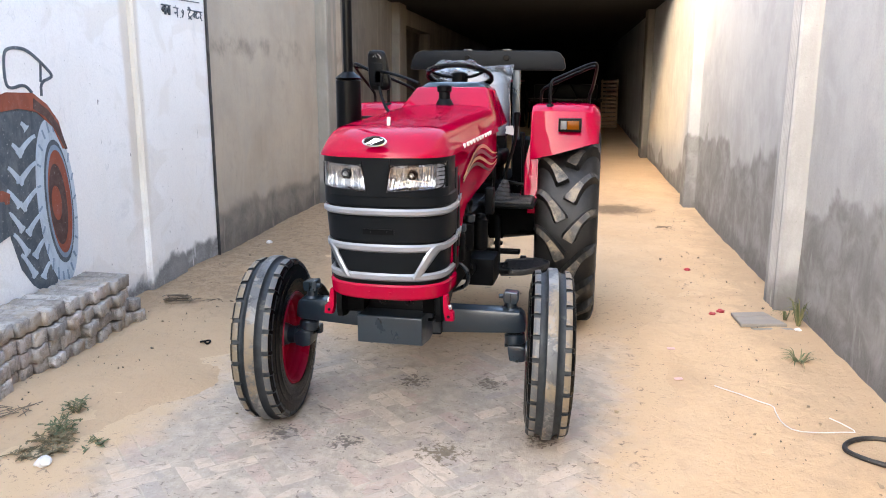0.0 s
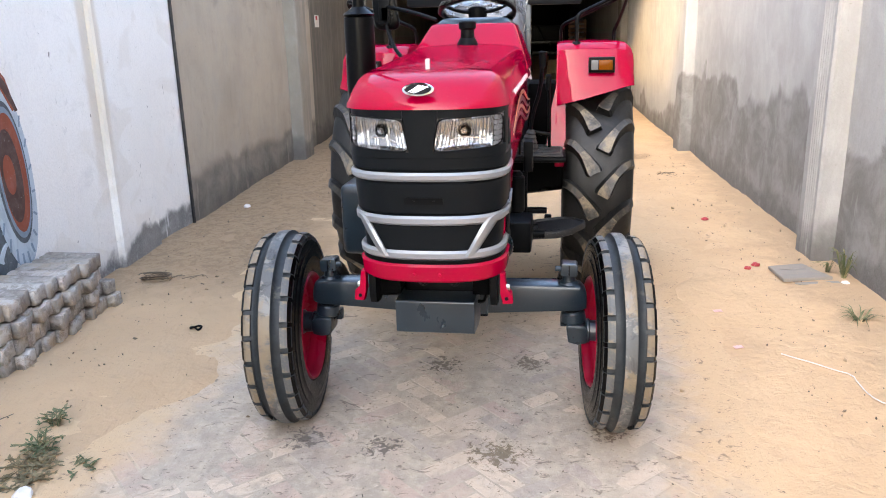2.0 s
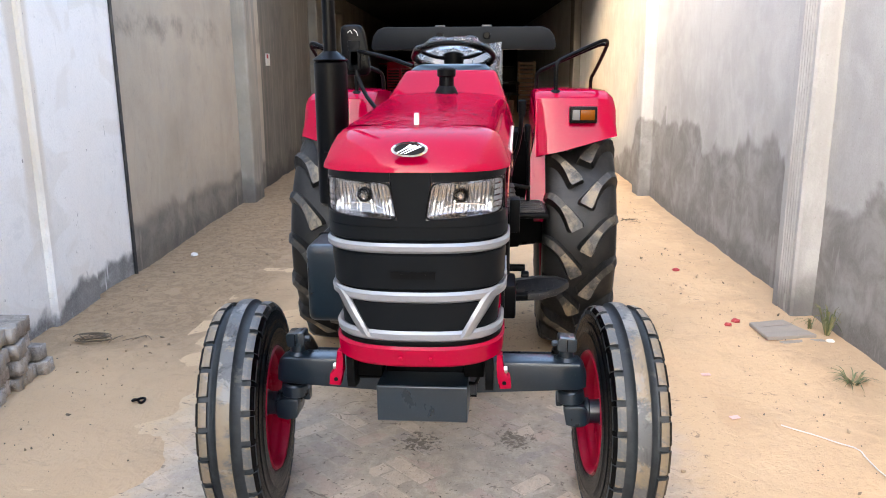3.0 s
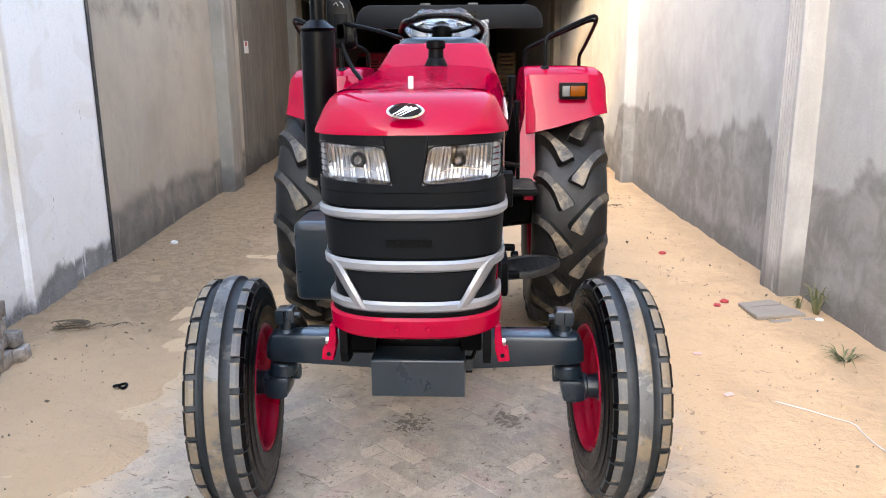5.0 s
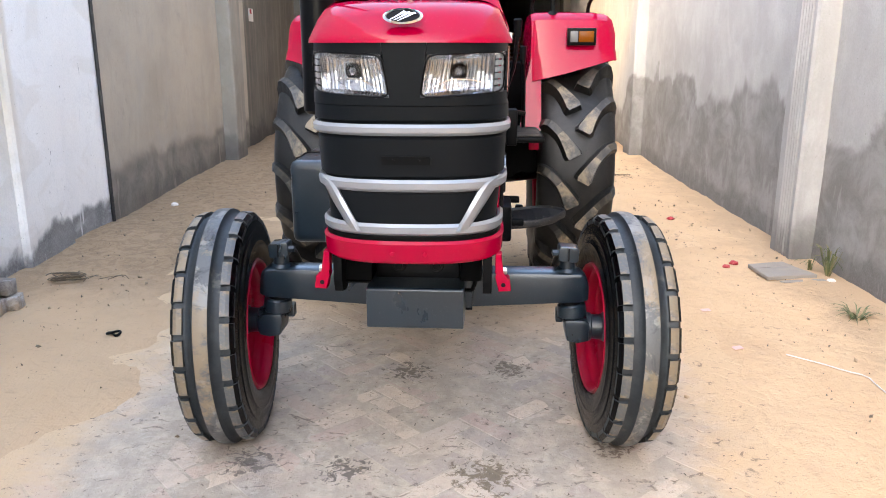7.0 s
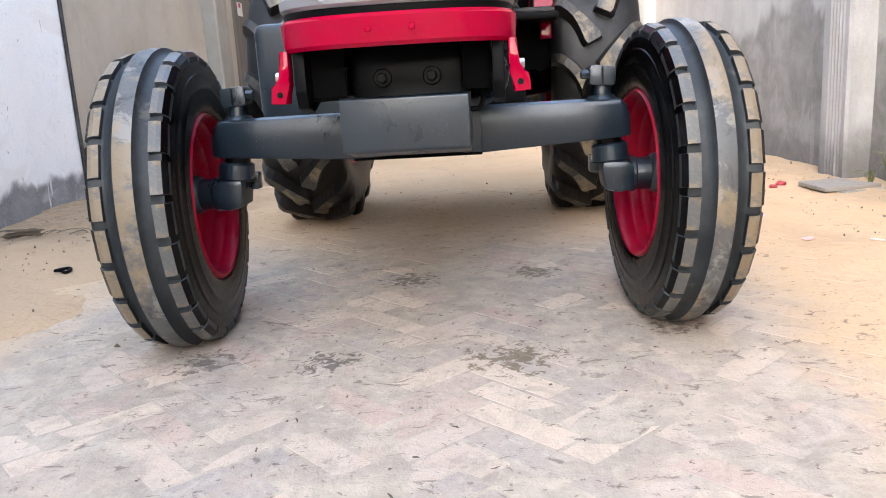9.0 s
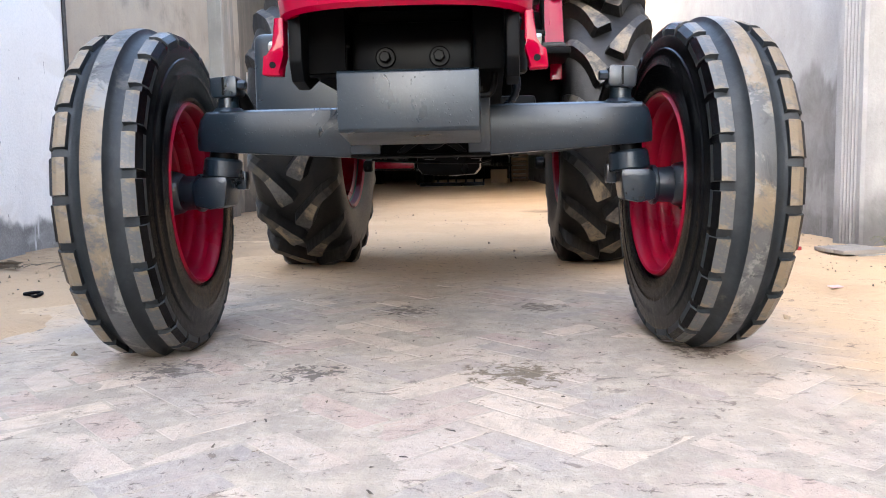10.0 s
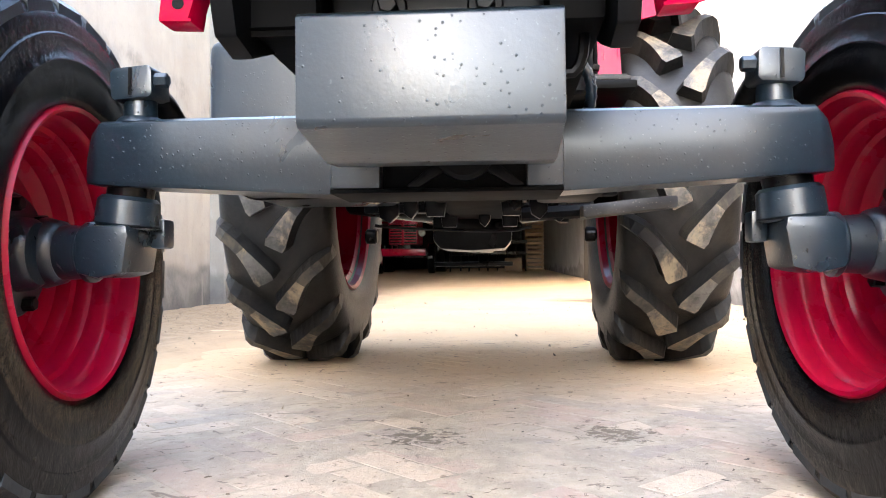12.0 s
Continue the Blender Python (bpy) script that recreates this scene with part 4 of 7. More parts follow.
# badge: a plain oval with slanting bars
badge = part("badge", B(), M_CHROME, hood, "oval chrome badge")
bm = B()
loops = []
NB = Vector((0, -0.83, 0.56)).normalized()
UB = Vector((0, 0.56, 0.83)).normalized()
CB = Vector((0, -0.4475, 1.318))
for r, o in ((0.92, 0.0), (1.0, 0.006), (0.86, 0.010), (0.80, 0.006)):
    loops.append([CB + Vector((0.048 * r * math.cos(a), 0, 0)) + UB * (0.0225 * r * math.sin(a)) + NB * o for a in [2 * math.pi * k / 40 for k in range(40)]])
rings(bm, loops, True)
bm.to_mesh(badge.data)
bm.free()
bm = B()
rings(bm, [[CB + Vector((0.039 * math.cos(a), 0, 0)) + UB * (0.0182 * math.sin(a)) + NB * o for a in [2 * math.pi * k / 32 for k in range(32)]] for o in (0.0, 0.005)], True, True)
part("badge_field", bm, M_GLOSSBLACK, badge)
for k in range(3):
    ends = ((-0.031 + 0.009 * k, -0.011 - 0.002 * k), (-0.016 + 0.013 * k, -0.002), (-0.005 + 0.014 * k, 0.006), (0.004 + 0.012 * k, 0.012 - 0.002 * k))
    lo = [(a - 0.0012 - 0.0004 * n, b + 0.0008 * n) for n, (a, b) in enumerate(ends)]
    hi = [(a + 0.0012 + 0.0010 * n, b - 0.0008 * n) for n, (a, b) in enumerate(ends)]
    bm = B()
    rings(bm, [[CB + Vector((a, 0, 0)) + UB * b + NB * o for a, b in lo + hi[::-1]] for o in (0.004, 0.008)], True, True)
    part("badge_bar", bm, M_CHROME, badge)


# side panels
def side_panel(s):
    out = [(-0.165, 0.722), (-0.10, 0.735), (-0.055, 0.80), (0.02, 0.965), (0.10, 1.01), (0.85, 1.10), (0.90, 1.13), (0.90, 1.325), (0.85, 1.312), (-0.05, 1.285), (-0.165, 1.277)]
    bm = B()
    def x_at(y, z):
        return (0.246 + 0.022 * max(0.0, (y + 0.24) / 1.09)) * (1.0 if z > 0.9 else 0.955)
    rings(bm, [[(s * (x_at(y, z) - t), y, z) for y, z in out] for t in (0.018, 0.004)] + [[(s * x_at(y, z), y + (0.004 if y < 0 else -0.004), z + (0.004 if z < 1.05 else -0.004)) for y, z in out]], True, True)
    p = part("side_panel", bm, M_RED, tractor, "glossy red side panel", smooth=25)
    for y0, y1, z0, z1 in ((-0.150, -0.112, 0.80, 1.20), (-0.085, -0.052, 0.86, 1.16)):
        part("vent", box(B(), s * 0.240, s * 0.2505, y0, y1, z0, z1, 0.003), M_PANEL, p, "charcoal side vent")
        for z in (0.915, 1.055):
            part("vent_strip", prism(B(), [(y0 - 0.01, z - 0.012), (y1 + 0.01, z + 0.006), (y1 + 0.01, z + 0.028), (y0 - 0.01, z + 0.012)], "x", s * 0.250, s * 0.256, 0.002), M_SILVER, p)
    # side decal: plain bars for the lettering, waving stripes below
    for k in range(10):
        y = -0.06 + k * 0.072
        z = 1.267 + 0.024 * (y + 0.24) / 1.09
        x = 0.262 + 0.022 * (y + 0.24) / 1.09
        w = 0.034 + 0.008 * (k % 3)
        part("decal_bar", prism(B(), [(y, z), (y + w, z + 0.001), (y + w + 0.005, z + 0.018), (y + 0.005, z + 0.017)], "x", s * (x - 0.004), s * (x + 0.0028)), M_DECAL, p, "pale lettering bar")
    for k, (m, z0, w) in enumerate(((M_DECALG, 1.190, 0.0060), (M_DECALB, 1.172, 0.0075), (M_DECALG, 1.150, 0.0055), (M_DECALB, 1.130, 0.0060))):
        bm = B()
        lo, hi = [], []
        for i in range(17):
            q = i / 16
            y = -0.02 + 0.84 * q
            z = z0 + 0.050 * math.sin(q * 5.2 - 0.6 + k * 0.3) - 0.02 + 0.06 * q
            ww = w * (0.3 + math.sin(math.pi * min(1, q * 1.05)))
            lo.append((y, z - ww)), hi.append((y, z + ww))
        rings(bm, [[(s * (0.2505 + 0.0255 * (y + 0.24) / 0.84), y, z) for y, z in lo + hi[::-1]], [(s * (0.2535 + 0.0255 * (y + 0.24) / 0.84), y, z) for y, z in lo + hi[::-1]]], True, True)
        part("decal_stripe", bm, m, p, "waving decal stripe")
    return p


side_panel(1)
side_panel(-1)


# scuttle, dash and steering
def tapered(bm, base, top):
    """A block between two rectangles (x0, x1, y0, y1, z), rounded."""
    loops = []
    for x0, x1, y0, y1, z in (base, top):
        loops.append([(x0, y0, z), (x1, y0, z), (x1, y1, z), (x0, y1, z)])
    start = set(bm.verts)
    rings(bm, loops, True, True)
    fresh = [v for v in bm.verts if v not in start]
    bmesh.ops.bevel(bm, geom=list({e for v in fresh for e in v.link_edges}), offset=0.022, segments=3, affect="EDGES", profile=0.55)
    return bm


scuttle = part("scuttle", tapered(B(), (-0.292, 0.285, 0.70, 1.28, 1.30), (-0.180, 0.208, 0.95, 1.24, 1.513)), M_RED, tractor, "glossy red scuttle below the dash")
part("dash_trim", tapered(B(), (-0.176, 0.204, 0.965, 1.25, 1.505), (-0.13, 0.16, 1.02, 1.24, 1.540)), M_CAST, scuttle, "dark grey dash cover")
cap = part("filler_cap", cyl(B(), (0.008, 0.79, 1.415), (0.008, 0.79, 1.452), 0.049, 0.036, 20, 0.005), M_BLACK, tractor, "black filler cap with a ridged neck")
part("cap_neck", cyl(B(), (0.008, 0.79, 1.450), (0.008, 0.79, 1.490), 0.031, 0.029, 18, 0.003), M_BLACK, cap)
part("cap_top", cyl(B(), (0.008, 0.79, 1.487), (0.008, 0.79, 1.522), 0.038, 0.038, 20, 0.005), M_BLACK, cap)
steer = Matrix.Translation((0.013, 1.20, 1.572)) @ Matrix.Rotation(radians(-18), 4, "X")
bm = B()
tube(bm, [(0.18 * math.cos(2 * math.pi * k / 40), 0.18 * math.sin(2 * math.pi * k / 40), 0) for k in range(41)], 0.0115, 10)
wheel = part("steering_wheel", bm, M_BLACK, tractor, "black steering wheel still partly wrapped in film")
wheel.matrix_world = steer
part("steering_hub", cyl(B(), (0, 0, -0.05), (0, 0, 0.012), 0.042, 0.05, 20, 0.008), M_BLACK, wheel)
for a in (90, 210, 330):
    ca, sa = math.cos(radians(a)), math.sin(radians(a))
    part("spoke", tube(B(), [(0.03 * ca, 0.03 * sa, -0.012), (0.1 * ca, 0.1 * sa, -0.018), (0.178 * ca, 0.178 * sa, 0)], 0.009, 8, 1), M_BLACK, wheel)
part("steering_column", cyl(B(), (0, 0, -0.16), (0, 0, -0.04), 0.03, 0.026, 14), M_BLACK, wheel)
bm = B()
for k in range(3):
    tube(bm, [(0.17 * math.cos(a) + 0.01 * k, 0.17 * math.sin(a) * 0.98, 0.008 + 0.012 * math.sin(k * 2 + a * 6)) for a in [radians(228 + 10 * i + 6 * k) for i in range(8)]], lambda q: 0.021 + 0.006 * math.sin(9 * q), 8)
tube(bm, [(0.18 * math.cos(a) , 0.18 * math.sin(a), 0.002 * math.sin(9 * a)) for a in [radians(20 + 8 * n) for n in range(30)]], lambda q: 0.0165 + 0.003 * math.sin(40 * q), 10)
part("film_wrap", bm, M_FILM, wheel, "crumpled clear film")


# seat in film
bm = B()
loops = []
for z, w, d, yy in ((1.20, 0.22, 0.06, 1.87), (1.24, 0.24, 0.075, 1.89), (1.4, 0.235, 0.07, 1.93), (1.55, 0.215, 0.055, 1.96), (1.605, 0.17, 0.03, 1.965)):
    loop = []
    for k in range(24):
        a = 2 * math.pi * k / 24
        r = 1 + 0.05 * noise.noise((math.cos(a) * 2, math.sin(a) * 2, z * 9))
        loop.append((-0.015 + w * r * math.copysign(abs(math.cos(a)) ** 0.6, math.cos(a)), yy + d * r * math.copysign(abs(math.sin(a)) ** 0.6, math.sin(a)), z))
    loops.append(loop)
rings(bm, loops, True, True)
seat = part("seat", bm, M_SEAT, tractor, "grey driver's seat wrapped in clear plastic film")
bm = B()
nx, nz = 16, 12
grid = [[bm.verts.new((-0.25 + 0.44 * i / nx + 0.04 * (j / nz) * (i / nx), 1.86 + 0.08 * j / nz + 0.02 * math.sin(i * 1.3 + j) + 0.012 * noise.noise((i * 0.6, j * 0.6, 2)), 1.22 + (0.40 + 0.035 * (i / nx)) * j / nz)) for i in range(nx + 1)] for j in range(nz + 1)]
for j in range(nz):
    for i in range(nx):
        bm.faces.new((grid[j][i], grid[j][i + 1], grid[j + 1][i + 1], grid[j + 1][i]))
bmesh.ops.solidify(bm, geom=bm.faces[:], thickness=0.003)
part("seat_film", bm, M_FILM, seat, "loose clear plastic bag")
part("seat_cushion", box(B(), -0.24, 0.22, 1.52, 1.92, 1.02, 1.12, 0.035, seg=4), M_BLACK, seat, "black seat cushion")
part("seat_back", box(B(), -0.22, 0.20, 1.84, 1.92, 1.08, 1.24, 0.02), M_BLACK, seat)
part("seat_base", box(B(), -0.18, 0.18, 1.58, 1.95, 0.84, 1.03, 0.02), M_ENGINE, seat)
# Added dark blocks make the gaps beside the seat read as shaded.
for s in (-1, 1):
    part("dark_filler", box(B(), s * 0.23, s * 0.396, 1.95, 2.30, 0.74, 1.17, 0.02), M_SHADOWY, tractor, "dark block added to fill the gap between seat and mudguard")
part("paper_tag", prism(B(), [(0.19, 1.215), (0.26, 1.20), (0.245, 1.265), (0.20, 1.262)], "y", 1.84, 1.843), M_WIRE, seat, "white paper tag")


# exhaust
muffler = part("exhaust_muffler", cyl(B(), (-0.392, 0.43, 1.02), (-0.392, 0.43, 1.555), 0.061, seg=28, bevel=0.012), M_GLOSSBLACK, tractor, "upright black exhaust silencer")
part("muffler_cap", cyl(B(), (-0.392, 0.43, 1.55), (-0.392, 0.43, 1.585), 0.064, 0.034, 28, 0.006), M_GLOSSBLACK, muffler)
part("exhaust_pipe", cyl(B(), (-0.392, 0.43, 1.58), (-0.392, 0.43, 2.35), 0.024, seg=18), M_GLOSSBLACK, muffler)
part("exhaust_bracket", tube(B(), [(-0.392, 0.43, 1.05), (-0.38, 0.43, 0.95), (-0.30, 0.42, 0.92), (-0.16, 0.4, 0.92)], 0.03, 10, 1), M_GLOSSBLACK, muffler)

# mirror on its arm
def mirror_shell():
    """A tall rounded shell, wider at its foot and leaning a little."""
    bm = B()
    loops = []
    for y, f in ((0.978, 0.72), (0.981, 0.90), (0.990, 0.985), (1.006, 1.0), (1.018, 0.985), (1.021, 0.93)):
        loop = []
        for k in range(40):
            a = 2 * math.pi * k / 40
            px = math.copysign(abs(math.cos(a)) ** 0.42, math.cos(a)) * 0.058
            pz = math.copysign(abs(math.sin(a)) ** 0.36, math.sin(a)) * 0.108
            px *= 1.0 - 0.9 * pz
            loop.append((-0.4075 + f * (px - 0.10 * pz), y, 1.60 + f * pz))
        loops.append(loop)
    rings(bm, loops, True, True)
    return bm


mirror = part("mirror", mirror_shell(), M_GLOSSBLACK, tractor, "glossy black wing mirror seen from its back", smooth=40)
part("mirror_rib", box(B(), -0.432, -0.378, 0.972, 0.984, 1.515, 1.64, 0.006, seg=2), M_BLACK, mirror)
part("mirror_arm", tube(B(), [(-0.30, 0.86, 1.36), (-0.36, 0.93, 1.42), (-0.405, 0.99, 1.52), (-0.405, 0.985, 1.6)], 0.009, 8, 1), M_BLACK, mirror)
part("mirror_brace", tube(B(), [(-0.13, 0.80, 1.53), (-0.24, 0.88, 1.565), (-0.40, 0.985, 1.60)], 0.008, 8, 1), M_BLACK, mirror)
part("mirror_bracket", box(B(), -0.425, -0.385, 0.972, 0.988, 1.53, 1.60, 0.006), M_BLACK, mirror)
for pts in (((-0.432, 1.672), (-0.420, 1.684), (-0.412, 1.668)), ((-0.405, 1.686), (-0.392, 1.676), (-0.388, 1.660))):
    part("paint_mark", tube(B(), [(x, 0.977, z) for x, z in pts], 0.0015, 5), M_WIRE, mirror, "pale scrawled mark")


# ---- wheels ----
def block_mesh(name, loops, mats, nose=0):
    bm = B()
    vs = [[bm.verts.new(p) for p in l] for l in loops]
    for k, (a, b) in enumerate(zip(vs, vs[1:])):
        for i, m in ((0, 0), (1, 2 if k < nose else 1), (2, 0)):
            bm.faces.new((a[i], a[i + 1], b[i + 1], b[i])).material_index = m
    bm.faces.new(vs[0][::-1]), bm.faces.new(vs[-1])
    bmesh.ops.recalc_face_normals(bm, faces=bm.faces)
    data = bpy.data.meshes.new(name)
    bm.to_mesh(data)
    bm.free()
    for m in mats:
        data.materials.append(m.m)
    return data


def front_block(s):
    wa, loops = 2 * math.pi / 25 * 0.432, []
    for x, rb, rt in ((0.052, 0.347, 0.3665), (0.068, 0.346, 0.3660), (0.0775, 0.343, 0.3620), (0.0885, 0.333, 0.3500)):
        loops.append([(s * x, r * math.cos(a), r * math.sin(a)) for r, a in ((rb, -wa), (rt, -wa + 0.01), (rt, wa - 0.01), (rb, wa))])
    return block_mesh("tread_block", loops, (M_RIB, M_RUBBER, M_TREAD), 2)


FRONT_BLOCK = {s: front_block(s) for s in (-1, 1)}


def front_wheel(sx):
    """6.00-16 three-rib tyre on a deep red rim; the rim is the part that carries the rest."""
    fit = (0.058, 0.368, 1.0) if sx > 0 else (0.016, 0.367, 1.015)
    hold = Matrix.Translation((0.634 if sx > 0 else -0.628, fit[0], fit[1])) @ Matrix.Scale(fit[2], 4) @ Matrix.Rotation(radians(5.4), 4, "Z") @ Matrix.Rotation(0 if sx > 0 else math.pi, 4, "Z") @ Matrix.Rotation(radians(1.2), 4, "Y")
    face = [(0.226, -0.089), (0.222, -0.096), (0.216, -0.093), (0.212, -0.082), (0.211, -0.066), (0.205, -0.061), (0.203, -0.057), (0.201, -0.052), (0.199, -0.034), (0.192, -0.029), (0.190, -0.025), (0.188, -0.020), (0.186, -0.004), (0.177, 0.001), (0.175, 0.005), (0.172, 0.010), (0.169, 0.021), (0.154, 0.028), (0.150, 0.031), (0.147, 0.035), (0.120, 0.038), (0.115, 0.034), (0.09, 0.034), (0.045, 0.034)]
    back = [(0.045, 0.040), (0.09, 0.041), (0.136, 0.042), (0.168, 0.034), (0.192, 0.004), (0.207, -0.03), (0.219, -0.06), (0.226, -0.082)]
    face, back = ([(r * 0.935 if r > 0.13 else r, x) for r, x in side] for side in (face, back))
    bm = B()
    revolve(bm, face + back + face[:1], (0, 0, 0), 56)
    rim = part("front_wheel", bm, M_REDRIM, tractor, "front wheel with a red steel rim", smooth=25)
    rim.matrix_world = hold
    half = [(0.2075, 0.066), (0.2085, 0.084), (0.213, 0.091), (0.222, 0.0955), (0.240, 0.0985), (0.258, 0.0995), (0.268, 0.0985), (0.270, 0.0995), (0.274, 0.0990), (0.276, 0.0975), (0.300, 0.0945), (0.303, 0.0950), (0.307, 0.0940), (0.309, 0.0915), (0.325, 0.0900), (0.345, 0.087), (0.356, 0.078), (0.357, 0.060), (0.352, 0.0505), (0.3525, 0.044), (0.355, 0.036), (0.359, 0.029), (0.365, 0.0235), (0.3745, 0.0205), (0.376, 0.014)]
    prof = [(r, -x) for r, x in half] + [(0.3765, 0.0)] + [(r, x) for r, x in half[::-1]]
    mats = [0] * (len(prof) - 1)
    for i, ((r0, x0), (r1, x1)) in enumerate(zip(prof, prof[1:])):
        if min(r0, r1) > 0.372:
            mats[i] = 1
        elif min(r0, r1) > 0.3495:
            mats[i] = 2
    bm = B()
    revolve(bm, prof, (0, 0, 0), 96, mats)
    part("tyre", bm, M_RUBBER, rim, "black ribbed tyre with mud-stained tread", smooth=35, more=(M_TREAD, M_RIB))
    count = 25
    for s in (-1, 1):
        mesh = FRONT_BLOCK[s]
        for k in range(count):
            ob = new("tread_block", mesh)
            ob.parent = rim
            ob.matrix_basis = Matrix.Rotation(2 * math.pi * (k + (0.5 if s > 0 else 0)) / count, 4, "X")
    bm = B()
    revolve(bm, [(0.0, -0.03), (0.045, -0.03), (0.052, -0.02), (0.055, 0.0), (0.088, 0.004), (0.092, 0.010), (0.092, 0.031), (0.0, 0.031)], (0, 0, 0), 28)
    part("hub", bm, M_CAST, rim, "dark oily hub")
    for k in range(6):
        a = 2 * math.pi * (k + 0.3) / 6
        c, d = 0.074 * math.cos(a), 0.074 * math.sin(a)
        part("hub_bolt", cyl(B(), (0.006, c, d), (-0.014, c, d), 0.011, seg=6, bevel=0.002), M_BRASS if k % 3 == 0 else M_GLOSSBLACK, rim, "yellow zinc hub bolt" if k % 3 == 0 else "")
    return rim


front_wheel(1)
front_wheel(-1)


def rear_lug(s, sx):
    """One drive lug: a broad blunt nose near the centre line, curving out to a thin shoulder."""
    steps = (0.0, 0.05, 0.12, 0.2, 0.3, 0.42, 0.56, 0.72, 0.86, 0.94, 1.0)
    path = [(0.020 + 0.163 * q, 0.180 * (1 - (1 - q) ** 1.8)) for q in steps]
    loops = []
    for n, q in enumerate(steps):
        (x0, l0), (x1, l1) = path[max(n - 1, 0)], path[min(n + 1, len(path) - 1)]
        size = math.hypot(x1 - x0, l1 - l0)
        nx, nl = -(l1 - l0) / size, (x1 - x0) / size
        wt = 0.0165 + 0.020 * max(0.0, 1 - q / 0.42) ** 1.3 - (0.007 if n == 0 else 0)
        rt = 0.644 - 0.007 * q - 0.075 * max(0.0, q - 0.80) ** 1.25 / 0.14
        row = []
        for top, w in ((False, -wt - 0.016), (True, -wt), (True, wt), (False, wt + 0.016)):
            x = path[n][0] + nx * w
            a = -sx * (path[n][1] + nl * w) / 0.64
            r = rt if top else rear_carcass(x) - 0.012
            row.append((s * x, r * math.cos(a), r * math.sin(a)))
        loops.append(row)
    return block_mesh("tread_lug", loops, (M_FLANK, M_LUG, M_NOSE), 5)


def rear_carcass(x):
    return float(np.interp(abs(x), [0.0, 0.08, 0.137, 0.163, 0.177, 0.185], [0.594, 0.591, 0.581, 0.564, 0.542, 0.51]))


REAR_LUG = {(s, sx): rear_lug(s, sx) for s in (-1, 1) for sx in (-1, 1)}


def rear_wheel(sx):
    """13.6-28 drive tyre with chevron lugs."""
    hold = Matrix.Translation(((0.626 if sx > 0 else -0.652), 1.88, 0.638)) @ Matrix.Rotation(0 if sx > 0 else math.pi, 4, "Z")
    face = [(0.378, -0.150), (0.370, -0.158), (0.358, -0.150), (0.350, -0.120), (0.334, -0.108), (0.330, -0.03), (0.318, 0.01), (0.300, 0.02), (0.20, 0.035), (0.06, 0.035)]
    back = [(0.06, 0.045), (0.20, 0.045), (0.31, 0.03), (0.338, 0.0), (0.345, -0.09), (0.362, -0.12), (0.378, -0.135)]
    bm = B()
    revolve(bm, face + back + face[:1], (0, 0, 0), 56)
    rim = part("rear_wheel", bm, M_REDRIM, tractor, "large rear wheel with a red steel rim", smooth=25)
    rim.matrix_world = hold
    half = [(0.345, 0.120), (0.372, 0.148), (0.40, 0.168), (0.45, 0.182), (0.51, 0.185), (0.542, 0.177), (0.564, 0.163), (0.581, 0.137), (0.591, 0.08)]
    bm = B()
    prof = [(r, -x) for r, x in half] + [(0.594, 0.0)] + [(r, x) for r, x in half[::-1]]
    revolve(bm, prof, (0, 0, 0), 88)
    part("tyre", bm, M_DUSTY, rim, "black drive tyre with scuffed, muddy chevron lugs", smooth=30)
    for s in (-1, 1):
        mesh = REAR_LUG[s, sx]
        for k in range(17):
            ob = new("tread_lug", mesh)
            ob.parent = rim
            ob.matrix_basis = Matrix.Rotation(2 * math.pi * (k + (0.5 if s > 0 else 0)) / 17, 4, "X")
    bm = B()
    revolve(bm, [(0.0, -0.02), (0.09, -0.02), (0.10, -0.01), (0.11, 0.034), (0.0, 0.034)], (0, 0, 0), 28)
    part("hub", bm, M_ENGINE, rim)
    for k in range(8):
        a = 2 * math.pi * k / 8
        part("hub_bolt", cyl(B(), (0.03, 0.15 * math.cos(a), 0.15 * math.sin(a)), (0.012, 0.15 * math.cos(a), 0.15 * math.sin(a)), 0.012, seg=6), M_STEEL, rim)
    return rim


rear_wheel(1)
rear_wheel(-1)

# ---- front axle ----
beam = part("axle_beam", B(), M_CAST, tractor, "grey-blue cast front axle beam")
bm = B()
loops = []
for x in (-0.530, -0.522, -0.505, -0.40, -0.28, -0.17, 0.0, 0.17, 0.28, 0.40, 0.505, 0.522, 0.530):
    a = abs(x)
    low = float(np.interp(a, [0, 0.17, 0.50, 0.53], [0.446, 0.447, 0.466, 0.470]))
    high = float(np.interp(a, [0, 0.17, 0.45, 0.505, 0.522, 0.53], [0.562, 0.562, 0.562, 0.560, 0.546, 0.52]))
    fy = float(np.interp(a, [0, 0.505, 0.53], [0.006, 0.006, 0.022]))
    by = 0.100 - (0.014 if a > 0.515 else 0)
    c = 0.014
    loops.append([(x, fy + 0.004, low), (x, fy, low + 0.006), (x, fy + 0.001, high - 0.016), (x, fy + 0.005, high - 0.005), (x, fy + 0.014, high), (x, by - c, high), (x, by, high - c), (x, by, low + c), (x, by - c, low)])
rings(bm, loops, True, True)
bm.to_mesh(beam.data)
bm.free()
for p in beam.data.polygons:
    p.use_smooth = True
beam.data.set_sharp_from_angle(angle=radians(40))
sleeve = part("axle_sleeve", box(B(), -0.158, 0.162, 0.035, 0.12, 0.452, 0.585, 0.006), M_ENGINE, beam, "dark block drawn as the shaded recess of the centre sleeve")
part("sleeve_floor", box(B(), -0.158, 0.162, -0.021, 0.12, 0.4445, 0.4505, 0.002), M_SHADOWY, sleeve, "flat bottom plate")
